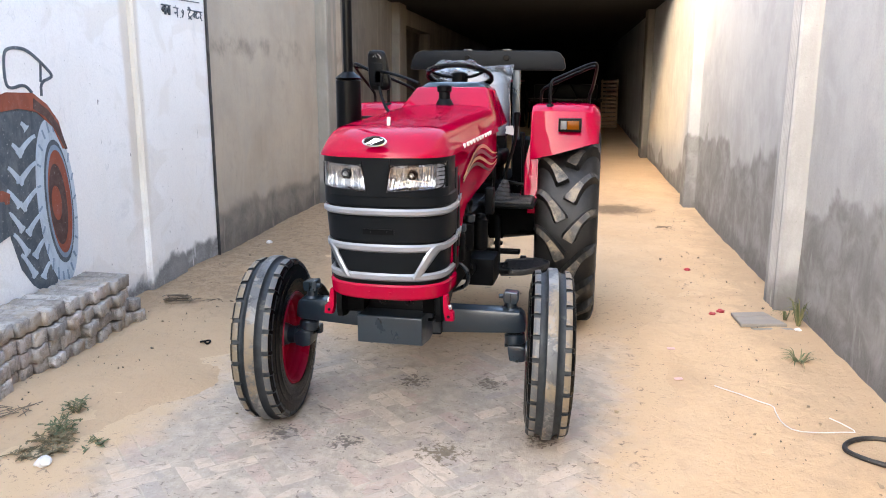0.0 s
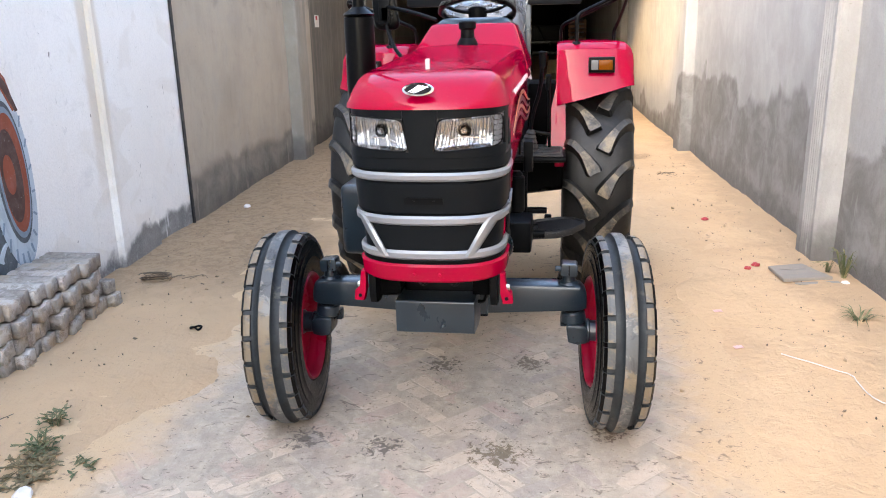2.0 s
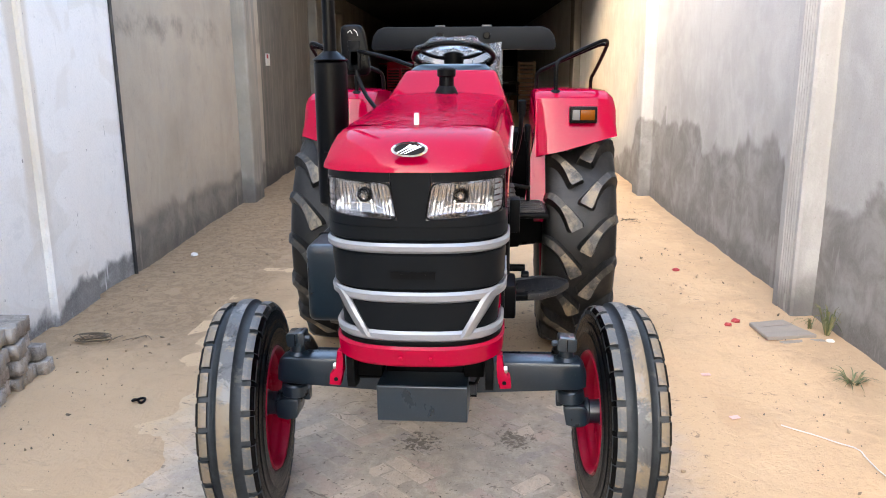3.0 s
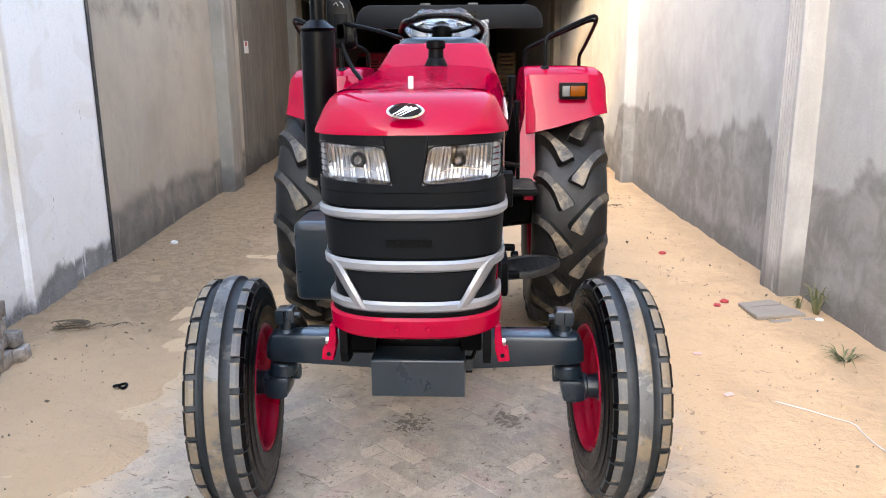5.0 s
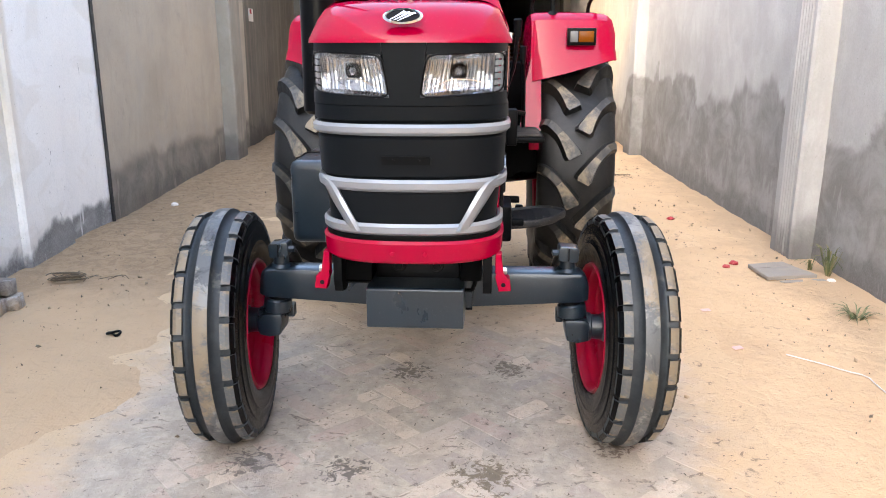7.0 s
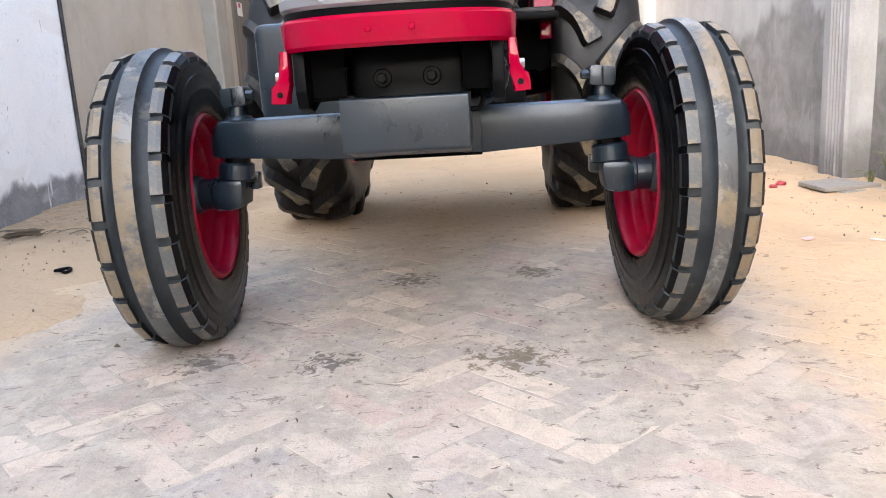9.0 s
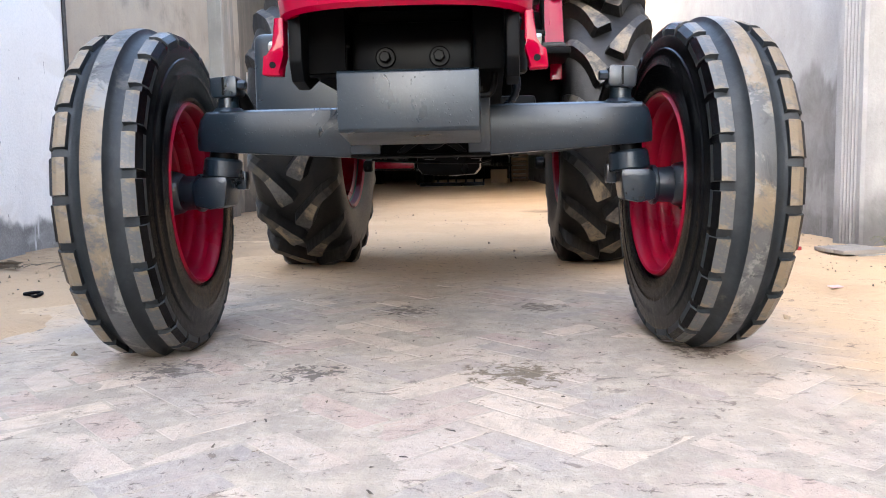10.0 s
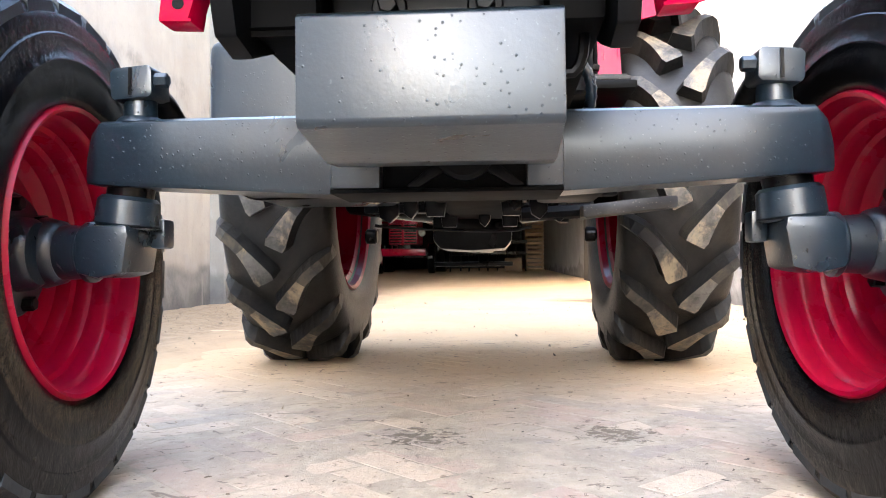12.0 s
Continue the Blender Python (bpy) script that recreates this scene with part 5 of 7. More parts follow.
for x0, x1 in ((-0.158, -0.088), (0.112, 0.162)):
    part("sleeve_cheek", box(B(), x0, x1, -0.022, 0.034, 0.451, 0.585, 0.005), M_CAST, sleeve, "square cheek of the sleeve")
# Flush black plate over the beam, painted as the pivot's shaded hollow.
part("sleeve_shade_plate", box(B(), -0.087, 0.111, -0.004, 0.03, 0.4515, 0.584, 0.002), M_SHADOWY, sleeve, "black plate painted as the shaded hollow round the pivot")
boss = part("pivot_boss", cyl(B(), (0.028, -0.030, 0.500), (0.028, 0.04, 0.500), 0.040, seg=24, bevel=0.006), M_BLACK, beam, "black round pivot boss")
part("pivot_pin", cyl(B(), (0.028, -0.042, 0.500), (0.028, -0.02, 0.500), 0.018, seg=18, bevel=0.003), M_ENGINE, boss)
for s in (-1, 1):
    part("boss_web", prism(B(), [(0.028 + s * 0.02, 0.480), (0.028 + s * 0.036, 0.492), (0.028 + s * 0.082, 0.454), (0.028 + s * 0.064, 0.452)], "y", -0.012, 0.03, 0.003), M_BLACK, beam)


def knuckle(s):
    k = part("steering_knuckle", cyl(B(), (s * 0.485, 0.055, 0.405), (s * 0.480, 0.055, 0.452), 0.047, 0.045, 24, 0.006), M_CAST, tractor, "grey-blue cast steering knuckle")
    part("knuckle_seal", cyl(B(), (s * 0.480, 0.055, 0.450), (s * 0.476, 0.055, 0.472), 0.034, seg=20), M_ENGINE, k)
    part("kingpin", cyl(B(), (s * 0.463, 0.055, 0.555), (s * 0.463, 0.055, 0.610), 0.026, 0.023, 22, 0.004), M_CAST, k)
    part("kingpin_collar", cyl(B(), (s * 0.463, 0.055, 0.556), (s * 0.463, 0.055, 0.570), 0.039, 0.034, 22, 0.004), M_CAST, k)
    clamp = part("arm_clamp", prism(B(), [(s * 0.431, 0.602), (s * 0.436, 0.596), (s * 0.489, 0.592), (s * 0.494, 0.598), (s * 0.496, 0.633), (s * 0.490, 0.640), (s * 0.438, 0.644), (s * 0.432, 0.638)], "y", 0.022, 0.086, 0.004), M_CAST, k, "split clamp on the kingpin")
    part("clamp_slot", box(B(), s * 0.463 - 0.0022, s * 0.463 + 0.0022, 0.0185, 0.024, 0.598, 0.639), M_ENGINE, k)
    part("clamp_bolt", cyl(B(), (s * 0.411, 0.034, 0.622), (s * 0.432, 0.034, 0.622), 0.011, seg=6, bevel=0.002), M_CAST, k)
    part("steering_arm", tube(B(), [(s * 0.455, 0.07, 0.612), (s * 0.448, 0.12, 0.590), (s * 0.440, 0.165, 0.535)], 0.022, 10, 1), M_ENGINE, k)
    part("knuckle_body", tapered_block(s), M_CAST, k)
    part("spindle", cyl(B(), (s * 0.49, 0.055, 0.370), (s * 0.585, 0.055, 0.370), 0.036, 0.042, 24, 0.005), M_CAST, k)
    part("spindle_ring", cyl(B(), (s * 0.530, 0.055, 0.370), (s * 0.546, 0.055, 0.370), 0.046, seg=24, bevel=0.004), M_CAST, k)
    part("spindle_flange", cyl(B(), (s * 0.58, 0.055, 0.370), (s * 0.615, 0.055, 0.370), 0.048, 0.054, 24, 0.005), M_CAST, k)
    part("stop_lug", box(B(), s * 0.446 - 0.012, s * 0.446 + 0.012, 0.072, 0.110, 0.375, 0.42, 0.006), M_CAST, k)
    part("knuckle_groove", cyl(B(), (s * 0.485, 0.055, 0.4035), (s * 0.485, 0.055, 0.4065), 0.0485, seg=24), M_ENGINE, k)


def tapered_block(s):
    bm = B()
    return prism(bm, [(s * 0.456, 0.392), (s * 0.464, 0.338), (s * 0.500, 0.330), (s * 0.536, 0.338), (s * 0.536, 0.396), (s * 0.520, 0.408), (s * 0.458, 0.408)], "y", -0.001, 0.105, 0.009)


for s in (-1, 1):
    knuckle(s)
part("tie_rod", tube(B(), [(-0.43, 0.17, 0.525), (-0.2, 0.19, 0.515), (0.2, 0.19, 0.515), (0.43, 0.17, 0.525)], 0.014, 10, 1), M_ENGINE, tractor, "dark steering tie rod")

# front weight carrier and its support
weight = part("weight_carrier", prism(B(), [(-0.303, 0.490), (-0.297, 0.484), (-0.165, 0.466), (-0.10, 0.47), (-0.10, 0.60), (-0.297, 0.602), (-0.303, 0.597)], "x", -0.129, 0.143, 0.003), M_CAST, tractor, "grey-blue box-shaped front weight carrier")
plate = part("front_support", box(B(), -0.116, 0.128, -0.19, -0.165, 0.59, 0.71, 0.004), M_GLOSSBLACK, tractor, "dark front support plate with two bolts")
for x in (-0.048, 0.062):
    part("support_washer", cyl(B(), (x, -0.190, 0.640), (x, -0.196, 0.640), 0.021, seg=24, bevel=0.003), M_GLOSSBLACK, plate)
    part("support_bolt", cyl(B(), (x, -0.195, 0.640), (x, -0.212, 0.640), 0.012, seg=6, bevel=0.002), M_GLOSSBLACK, plate, "hex bolt")
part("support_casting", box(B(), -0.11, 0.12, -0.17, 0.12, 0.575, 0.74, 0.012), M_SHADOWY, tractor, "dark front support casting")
for s, x, wide in ((-1, -0.124, 0.010), (1, 0.138, 0.036)):
    part("loop_handle", tube(B(), [(x, -0.18, 0.668), (x + s * wide, -0.185, 0.668), (x + s * wide, -0.185, 0.562), (x, -0.18, 0.562)], 0.0065, 8, 2), M_GLOSSBLACK, tractor, "thin black loop handle")


def hook(s):
    o = part("tow_bracket", prism(B(), [(s * 0.229, 0.705), (s * 0.247, 0.705), (s * 0.248, 0.650), (s * 0.256, 0.638), (s * 0.270, 0.634), (s * 0.274, 0.598), (s * 0.238, 0.596), (s * 0.234, 0.638), (s * 0.229, 0.652)], "y", -0.300, -0.262, 0.004), M_RED, tractor, "red bent bracket under the bumper")
    part("bracket_bolt", cyl(B(), (s * 0.246, -0.283, 0.652), (s * 0.262, -0.283, 0.652), 0.011, seg=6, bevel=0.002), M_STEEL, o, "bright zinc bolt")
    part("bracket_nut", cyl(B(), (s * 0.212, -0.288, 0.652), (s * 0.196, -0.288, 0.652), 0.010, seg=6, bevel=0.002), M_STEEL, o, "bright zinc nut")
    part("bracket_hole", cyl(B(), (s * 0.252, -0.296, 0.616), (s * 0.252, -0.3008, 0.616), 0.0065, seg=12), M_BLACK, o, "dark bolt hole")
    part("bracket_plate", prism(B(), [(-0.30, 0.72), (-0.05, 0.72), (-0.05, 0.64), (-0.16, 0.60), (-0.23, 0.575), (-0.285, 0.585), (-0.30, 0.62)], "x", s * 0.195, s * 0.22, 0.004), M_BLACK, o, "black side plate")
    return o


hook(1)
hook(-1)

# ---- engine, gearbox, platform ----
# Added dark rails close the see-through gap below the radiator.
for s in (-1, 1):
    part("filler_rail", box(B(), s * 0.13, s * 0.192, -0.24, 0.60, 0.605, 0.745, 0.008), M_SHADOWY, tractor, "dark rail added to fill the gap below the radiator")
part("radiator_block", box(B(), -0.21, 0.21, -0.22, 0.02, 0.74, 1.24, 0.01), M_ENGINE, tractor, "dark radiator behind the grille")
engine = part("engine_block", box(B(), -0.15, 0.15, 0.02, 0.75, 0.60, 1.10, 0.02), M_ENGINE, tractor, "dark oily engine block")
part("sump", box(B(), -0.12, 0.12, 0.10, 0.70, 0.495, 0.61, 0.03), M_ENGINE, engine)
part("cylinder_head", box(B(), -0.11, 0.11, 0.06, 0.70, 1.10, 1.27, 0.02), M_ENGINE, engine)
for y in (0.25, 0.5):
    part("filter", cyl(B(), (0.180, y, 0.72), (0.180, y, 0.86), 0.040, seg=18, bevel=0.008), M_BLACK, engine, "black spin-on filter")
    part("filter_head", cyl(B(), (0.195, y, 0.86), (0.195, y, 0.90), 0.030, seg=14, bevel=0.006), M_CAST, engine)
part("pump", box(B(), 0.13, 0.20, 0.08, 0.22, 0.70, 0.82, 0.015), M_ENGINE, engine, "dark injection pump")
part("starter", cyl(B(), (0.165, 0.55, 0.60), (0.165, 0.80, 0.60), 0.045, seg=18, bevel=0.01), M_ENGINE, engine)
part("hose", tube(B(), [(0.17, 0.26, 0.72), (0.225, 0.26, 0.685), (0.236, 0.27, 0.63), (0.215, 0.30, 0.585), (0.14, 0.33, 0.55)], lambda q: 0.010 + 0.001 * math.sin(120 * q), 10, 3), M_CAST, engine, "grey corrugated hose")
part("oil_pipe", tube(B(), [(0.16, 0.3, 0.95), (0.2, 0.32, 1.0), (0.21, 0.5, 0.98), (0.17, 0.68, 0.9)], 0.008, 8, 2), M_ENGINE, engine)
gear = part("gearbox", box(B(), -0.16, 0.16, 0.74, 1.95, 0.545, 0.86, 0.03), M_ENGINE, tractor, "dark gearbox and rear housing")
part("gearbox_pan", box(B(), -0.09, 0.09, 0.80, 1.5, 0.505, 0.55, 0.012), M_SHADOWY, gear)
for y in (0.85, 1.35):
    part("cross_member", box(B(), -0.36, 0.36, y, y + 0.05, 0.518, 0.546, 0.006), M_BLACK, gear)
    for x in (-0.09, 0.10):
        part("hanger", prism(B(), [(x - 0.03, 0.53), (x - 0.022, 0.472), (x + 0.022, 0.472), (x + 0.03, 0.53)], "y", y + 0.005, y + 0.035, 0.003), M_ENGINE, gear)
for s in (-1, 1):
    part("axle_housing", cyl(B(), (s * 0.14, 1.88, 0.640), (s * 0.52, 1.88, 0.640), 0.13, 0.085, 24, 0.01), M_ENGINE, gear)
    part("lift_arm", tube(B(), [(s * 0.30, 1.9, 0.62), (s * 0.33, 2.2, 0.63), (s * 0.36, 2.5, 0.64)], 0.022, 8, 1), M_ENGINE, gear)
    part("link_ball", cyl(B(), (s * 0.345, 1.52, 0.452), (s * 0.385, 1.52, 0.452), 0.026, seg=12, bevel=0.006), M_ENGINE, gear)
for x, y, w in ((-0.24, 1.05, 0.03), (-0.16, 0.9, 0.02), (0.17, 0.95, 0.025), (0.23, 1.1, 0.03), (0.02, 1.3, 0.02)):
    part("bracket", prism(B(), [(x - w, 0.53), (x - w * 0.7, 0.482), (x + w * 0.2, 0.468), (x + w, 0.49), (x + w, 0.53)], "y", y, y + 0.03, 0.003), M_ENGINE, gear)
part("lift_cover", box(B(), -0.22, 0.24, 1.52, 2.40, 0.72, 0.93, 0.03), M_SHADOWY, gear, "dark hydraulic lift cover")
for s in (-1, 1):
    part("lift_rod", tube(B(), [(s * 0.30, 2.30, 0.88), (s * 0.34, 2.32, 0.76), (s * 0.35, 2.34, 0.64)], 0.016, 8), M_ENGINE, gear)
part("rear_pan", prism(B(), [(-0.172, 0.56), (-0.168, 0.440), (-0.145, 0.412), (-0.035, 0.405), (0.085, 0.412), (0.108, 0.440), (0.112, 0.56)], "y", 1.66, 2.02, 0.006), M_ENGINE, gear, "black rounded underside of the rear housing")
part("hitch_bar", box(B(), -0.23, 0.12, 2.40, 2.46, 0.352, 0.372, 0.005), M_ENGINE, gear, "thin black hitch bar")
part("draw_bar", box(B(), -0.03, 0.03, 1.95, 2.55, 0.415, 0.440, 0.004), M_ENGINE, gear)
part("brake_rod", tube(B(), [(-0.30, 1.2, 0.470), (-0.2, 1.25, 0.462), (0.1, 1.25, 0.450), (0.16, 1.2, 0.462)], 0.0045, 6, 2), M_ENGINE, gear, "thin dark rod")
foot = part("platform", box(B(), -0.455, 0.455, 1.10, 1.50, 0.838, 0.863, 0.008), M_BLACK, tractor, "black footplate")
part("mat", box(B(), 0.14, 0.44, 1.11, 1.46, 0.864, 0.877, 0.004), M_HOSE, foot, "ribbed rubber mat")
for k in range(7):
    part("mat_rib", box(B(), 0.15, 0.43, 1.12 + k * 0.048, 1.132 + k * 0.048, 0.877, 0.883), M_HOSE, foot)
for s in (-1, 1):
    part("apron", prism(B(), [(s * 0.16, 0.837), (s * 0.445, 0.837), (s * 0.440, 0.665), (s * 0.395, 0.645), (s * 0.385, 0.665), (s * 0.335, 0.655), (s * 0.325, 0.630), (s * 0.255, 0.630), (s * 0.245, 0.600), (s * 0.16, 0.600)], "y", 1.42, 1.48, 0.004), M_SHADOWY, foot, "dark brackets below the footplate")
boot = part("boot", B(), M_HOSE, foot, "ribbed rubber lever boot")
bm = B()
for k in range(5):
    cyl(bm, (0.263 + 0.003 * k, 1.25, 0.877 + 0.022 * k), (0.266 + 0.003 * k, 1.25, 0.897 + 0.022 * k), 0.058 - 0.008 * k, 0.048 - 0.008 * k, 18, 0.003)
bm.to_mesh(boot.data)
bm.free()
for pts, r, grip in (([(0.270, 1.25, 0.93), (0.281, 1.25, 1.058), (0.321, 1.28, 1.18), (0.331, 1.30, 1.318)], 0.011, 0.020), ([(0.369, 1.35, 0.865), (0.366, 1.35, 1.10), (0.360, 1.35, 1.20)], 0.009, 0.016), ([(0.225, 1.12, 0.87), (0.228, 1.11, 1.0), (0.24, 1.10, 1.14)], 0.007, 0.013)):
    lever = part("lever", tube(B(), pts, r, 8, 1), M_GLOSSBLACK, tractor, "black hand lever")
    top = Vector(pts[-1])
    part("lever_knob", cyl(B(), top - Vector((0, 0, 0.03)), top + Vector((0, 0, 0.055)), grip * 0.8, grip, 14, 0.006), M_BLACK, lever)
part("gate_plate", prism(B(), [(0.27, 0.955), (0.375, 0.94), (0.378, 0.958), (0.273, 0.975)], "y", 1.30, 1.33, 0.003), M_GLOSSBLACK, foot)
def step_pad():
    """A dished pad, wider at its root, its blunt outer end tipped up."""
    bm = B()
    out = [(0.29, 0.985), (0.42, 0.970), (0.50, 1.015), (0.558, 1.10), (0.556, 1.14), (0.50, 1.215), (0.42, 1.245), (0.29, 1.23)]
    cx, cy = 0.42, 1.11
    loops = []
    for f, z in ((0.93, -0.030), (0.985, -0.026), (1.0, -0.018), (1.0, 0.0), (0.985, 0.005), (0.93, 0.005), (0.90, -0.004)):
        loops.append([(cx + (x - cx) * f, cy + (y - cy) * f, 0.510 + z + 0.10 * (x - 0.29) - 0.04 * (1.23 - y)) for x, y in out])
    rings(bm, loops, True, True)
    return bm


step = part("step", step_pad(), M_HOSE, tractor, "black rubber-topped mounting step with a raised edge", smooth=35)
for k in range(5):
    x = 0.35 + k * 0.034
    z = 0.504 + 0.10 * (x - 0.29)
    part("step_rib", prism(B(), [(1.035, z - 0.009), (1.17, z - 0.004), (1.17, z + 0.003), (1.035, z - 0.002)], "x", x, x + 0.014), M_HOSE, step)
part("step_hanger", prism(B(), [(0.240, 0.47), (0.262, 0.47), (0.262, 0.79), (0.240, 0.79)], "y", 1.12, 1.20), M_BLACK, step)
part("step_arm", tube(B(), [(0.13, 1.11, 0.495), (0.22, 1.11, 0.496), (0.32, 1.11, 0.502)], 0.022, 8), M_BLACK, step)
tank = part("fuel_tank", box(B(), -0.545, -0.20, 0.52, 1.08, 0.515, 0.835, 0.035, seg=4), M_CAST, tractor, "grey-blue side tank")
part("tank_strap", box(B(), -0.549, -0.19, 0.75, 0.79, 0.511, 0.839, 0.03), M_ENGINE, tank)
part("battery_box", box(B(), 0.160, 0.302, 0.64, 0.86, 0.500, 0.645, 0.015), M_BLACK, tractor, "black battery box")
canister = part("canister", cyl(B(), (0.237, 0.60, 0.705), (0.237, 0.60, 0.868), 0.037, seg=22, bevel=0.008), M_BLACK, tractor, "black filter canister")
part("canister_cap", cyl(B(), (0.237, 0.60, 0.866), (0.237, 0.60, 0.888), 0.028, 0.022, 18, 0.005), M_BLACK, canister)
part("relay_box", box(B(), 0.27, 0.31, 0.50, 0.58, 0.90, 1.03, 0.006), M_BLACK, tractor, "small black box beside the engine")
for k in range(6):
    y = 0.1 + 0.1 * k
    part("cable_loom", tube(B(), [(0.155, y, 1.05), (0.175 + 0.01 * (k % 2), y + 0.05, 1.0 - 0.03 * k), (0.16, y + 0.1, 0.9 - 0.02 * k)], 0.005 + 0.002 * (k % 3), 6, 2), M_HOSE, engine)


# ---- mudguards ----
def mudguard(s):
    """Pressed guard: a top-and-front skin bent over the tyre and a flat inner wall."""
    path = [(1.385, 1.095, 1.0), (1.412, 1.20, 1.0), (1.445, 1.30, 1.0), (1.47, 1.365, 1.0), (1.52, 1.395, 1.0), (1.62, 1.405, 1.0), (1.9, 1.405, 1.0), (2.15, 1.37, 1.0), (2.33, 1.25, 1.0)]
    bm = B()
    loops = []
    for n, (y, z, _) in enumerate(path):
        out = 0.800
        row = []
        for k, (x, dy, dz) in enumerate(((0.405, 0, 0), (0.42, -0.004, 0.006), (0.55, -0.006, 0.008), (0.70, -0.004, 0.006), (0.755, 0.004, 0.0), (0.785, 0.02, -0.022), (out, 0.045, -0.055))):
            lift = 0.0
            if n == 0:
                lift = 0.105 * max(0.0, (x - 0.42) / 0.38) ** 1.2
            elif n == 1:
                lift = 0.03 * max(0.0, (x - 0.42) / 0.38)
            row.append((s * (x if s > 0 else 0.405 + (x - 0.405) * 0.93), y + dy, z + dz * (1 if n > 1 else 0.2) + lift))
        loops.append(row)
    rings(bm, loops, False)
    bmesh.ops.recalc_face_normals(bm, faces=bm.faces)
    bmesh.ops.solidify(bm, geom=bm.faces[:], thickness=0.006)
    g = part("mudguard", bm, M_RED, tractor, "glossy red rear mudguard", smooth=30)
    part("inner_wall", prism(B(), [(1.36, 0.785), (1.40, 0.78), (2.3, 0.78), (2.36, 1.25), (2.15, 1.38), (1.9, 1.402), (1.55, 1.40), (1.46, 1.36), (1.42, 1.2), (1.39, 1.0)], "x", s * 0.400, s * 0.412, 0.003), M_RED, g, "red inner wall of the mudguard")
    part("front_flange", prism(B(), [(1.352, 0.775), (1.372, 0.775), (1.402, 1.0), (1.43, 1.2), (1.418, 1.2), (1.385, 1.0)], "x", s * 0.398, s * 0.445, 0.003), M_RED, g)
    bm = B()
    face = [(0.352, 0.866), (0.455, 0.866), (0.447, 1.19), (0.400, 1.19), (0.372, 1.06)]
    rings(bm, [[(s * x, 1.352 + 0.165 * (z - 0.775) + d, z) for x, z in face] for d in (-0.004, 0.004)], True, True)
    part("front_face", bm, M_RED, g, "red forward-facing leg of the mudguard")
    lampx = 0.63 if s > 0 else -0.60
    ind = part("indicator", box(B(), lampx - 0.066, lampx + 0.066, 1.388, 1.44, 1.256, 1.334, 0.006), M_BLACK, g, "side lamp, half clear and half amber")
    a, b = (lampx - 0.054, lampx - 0.018), (lampx - 0.016, lampx + 0.054)
    if s < 0:
        a, b = (lampx + 0.018, lampx + 0.054), (lampx - 0.054, lampx + 0.016)
    part("amber_lens", box(B(), b[0], b[1], 1.382, 1.392, 1.270, 1.320, 0.004), AMBER_SOLID, ind, "amber lens")
    part("clear_lens", box(B(), a[0], a[1], 1.382, 1.392, 1.270, 1.320, 0.004), M_CLEAR, ind, "clear lens")
    bm = B()
    tube(bm, [(s * 0.502, 1.53, 1.395), (s * 0.502, 1.53, 1.50), (s * 0.502, 1.53, 1.530), (s * 0.515, 1.537, 1.552), (s * 0.54, 1.55, 1.564), (s * 0.70, 1.62, 1.635), (s * 0.745, 1.645, 1.652), (s * 0.765, 1.67, 1.648), (s * 0.768, 1.70, 1.625), (s * 0.745, 1.90, 1.52), (s * 0.735, 1.95, 1.49), (s * 0.722, 1.98, 1.46), (s * 0.722, 1.98, 1.395)], 0.0100, 10, 1)
    rail = part("grab_rail", bm, M_GLOSSBLACK, g, "bent black grab rail")
    part("rail_tube", tube(B(), [(s * 0.42, 1.9, 1.395), (s * 0.42, 1.89, 1.46), (s * 0.425, 1.885, 1.49), (s * 0.45, 1.87, 1.51), (s * 0.68, 1.76, 1.61), (s * 0.74, 1.72, 1.635), (s * 0.768, 1.69, 1.630)], 0.0100, 10, 1), M_GLOSSBLACK, rail)
    part("rail_foot", cyl(B(), (s * 0.502, 1.53, 1.392), (s * 0.502, 1.53, 1.412), 0.028, 0.022, 16, 0.004), M_GLOSSBLACK, rail)
    part("rail_foot", cyl(B(), (s * 0.722, 1.98, 1.385), (s * 0.722, 1.98, 1.405), 0.028, 0.022, 16, 0.004), M_GLOSSBLACK, rail)
    return g


M_CLEAR = paint("clear_lamp_plastic", (0.15, 0.15, 0.15), 0.2, 0.1, amount=0.1, spec=0.25)
AMBER_SOLID = paint("amber_plastic", (0.16, 0.042, 0.0008), 0.2, 0.0, (0.3, 0.1, 0.0), 0.6, spec=0.15)
mudguard(1)
mudguard(-1)

# bar across the back of the seat
out = [(-0.535, 1.625), (0.535, 1.620), (0.548, 1.64), (0.535, 1.70), (0.505, 1.738), (0.465, 1.752), (-0.465, 1.757), (-0.505, 1.743), (-0.535, 1.705), (-0.548, 1.64)]
hoodbar = part("rear_guard", prism(B(), out, "y", 2.28, 2.32, 0.008), M_PANEL, tractor, "dark grey steel guard bar behind the seat")
for x in (-0.135, 0.14):
    part("guard_bolt", cyl(B(), (x, 2.28, 1.705), (x, 2.262, 1.705), 0.022, seg=16, bevel=0.005), M_GLOSSBLACK, hoodbar)
    part("guard_tab", box(B(), x - 0.03, x + 0.03, 2.29, 2.31, 1.752, 1.765, 0.003), M_CAST, hoodbar)
for s in (-1, 1):
    part("guard_post", box(B(), s * 0.21 - 0.025, s * 0.21 + 0.025, 2.29, 2.34, 0.80, 1.63, 0.006), M_CAST, hoodbar)
    part("guard_foot", box(B(), s * 0.21 - 0.03, s * 0.21 + 0.03, 1.9, 2.33, 0.80, 0.84, 0.006), M_CAST, hoodbar)


# ---- things in the alley ----
def on_ground(x, y, up=0.0):
    return Vector((x, y, max(ground_z(x, y), rise(y) - 0.004) + up))


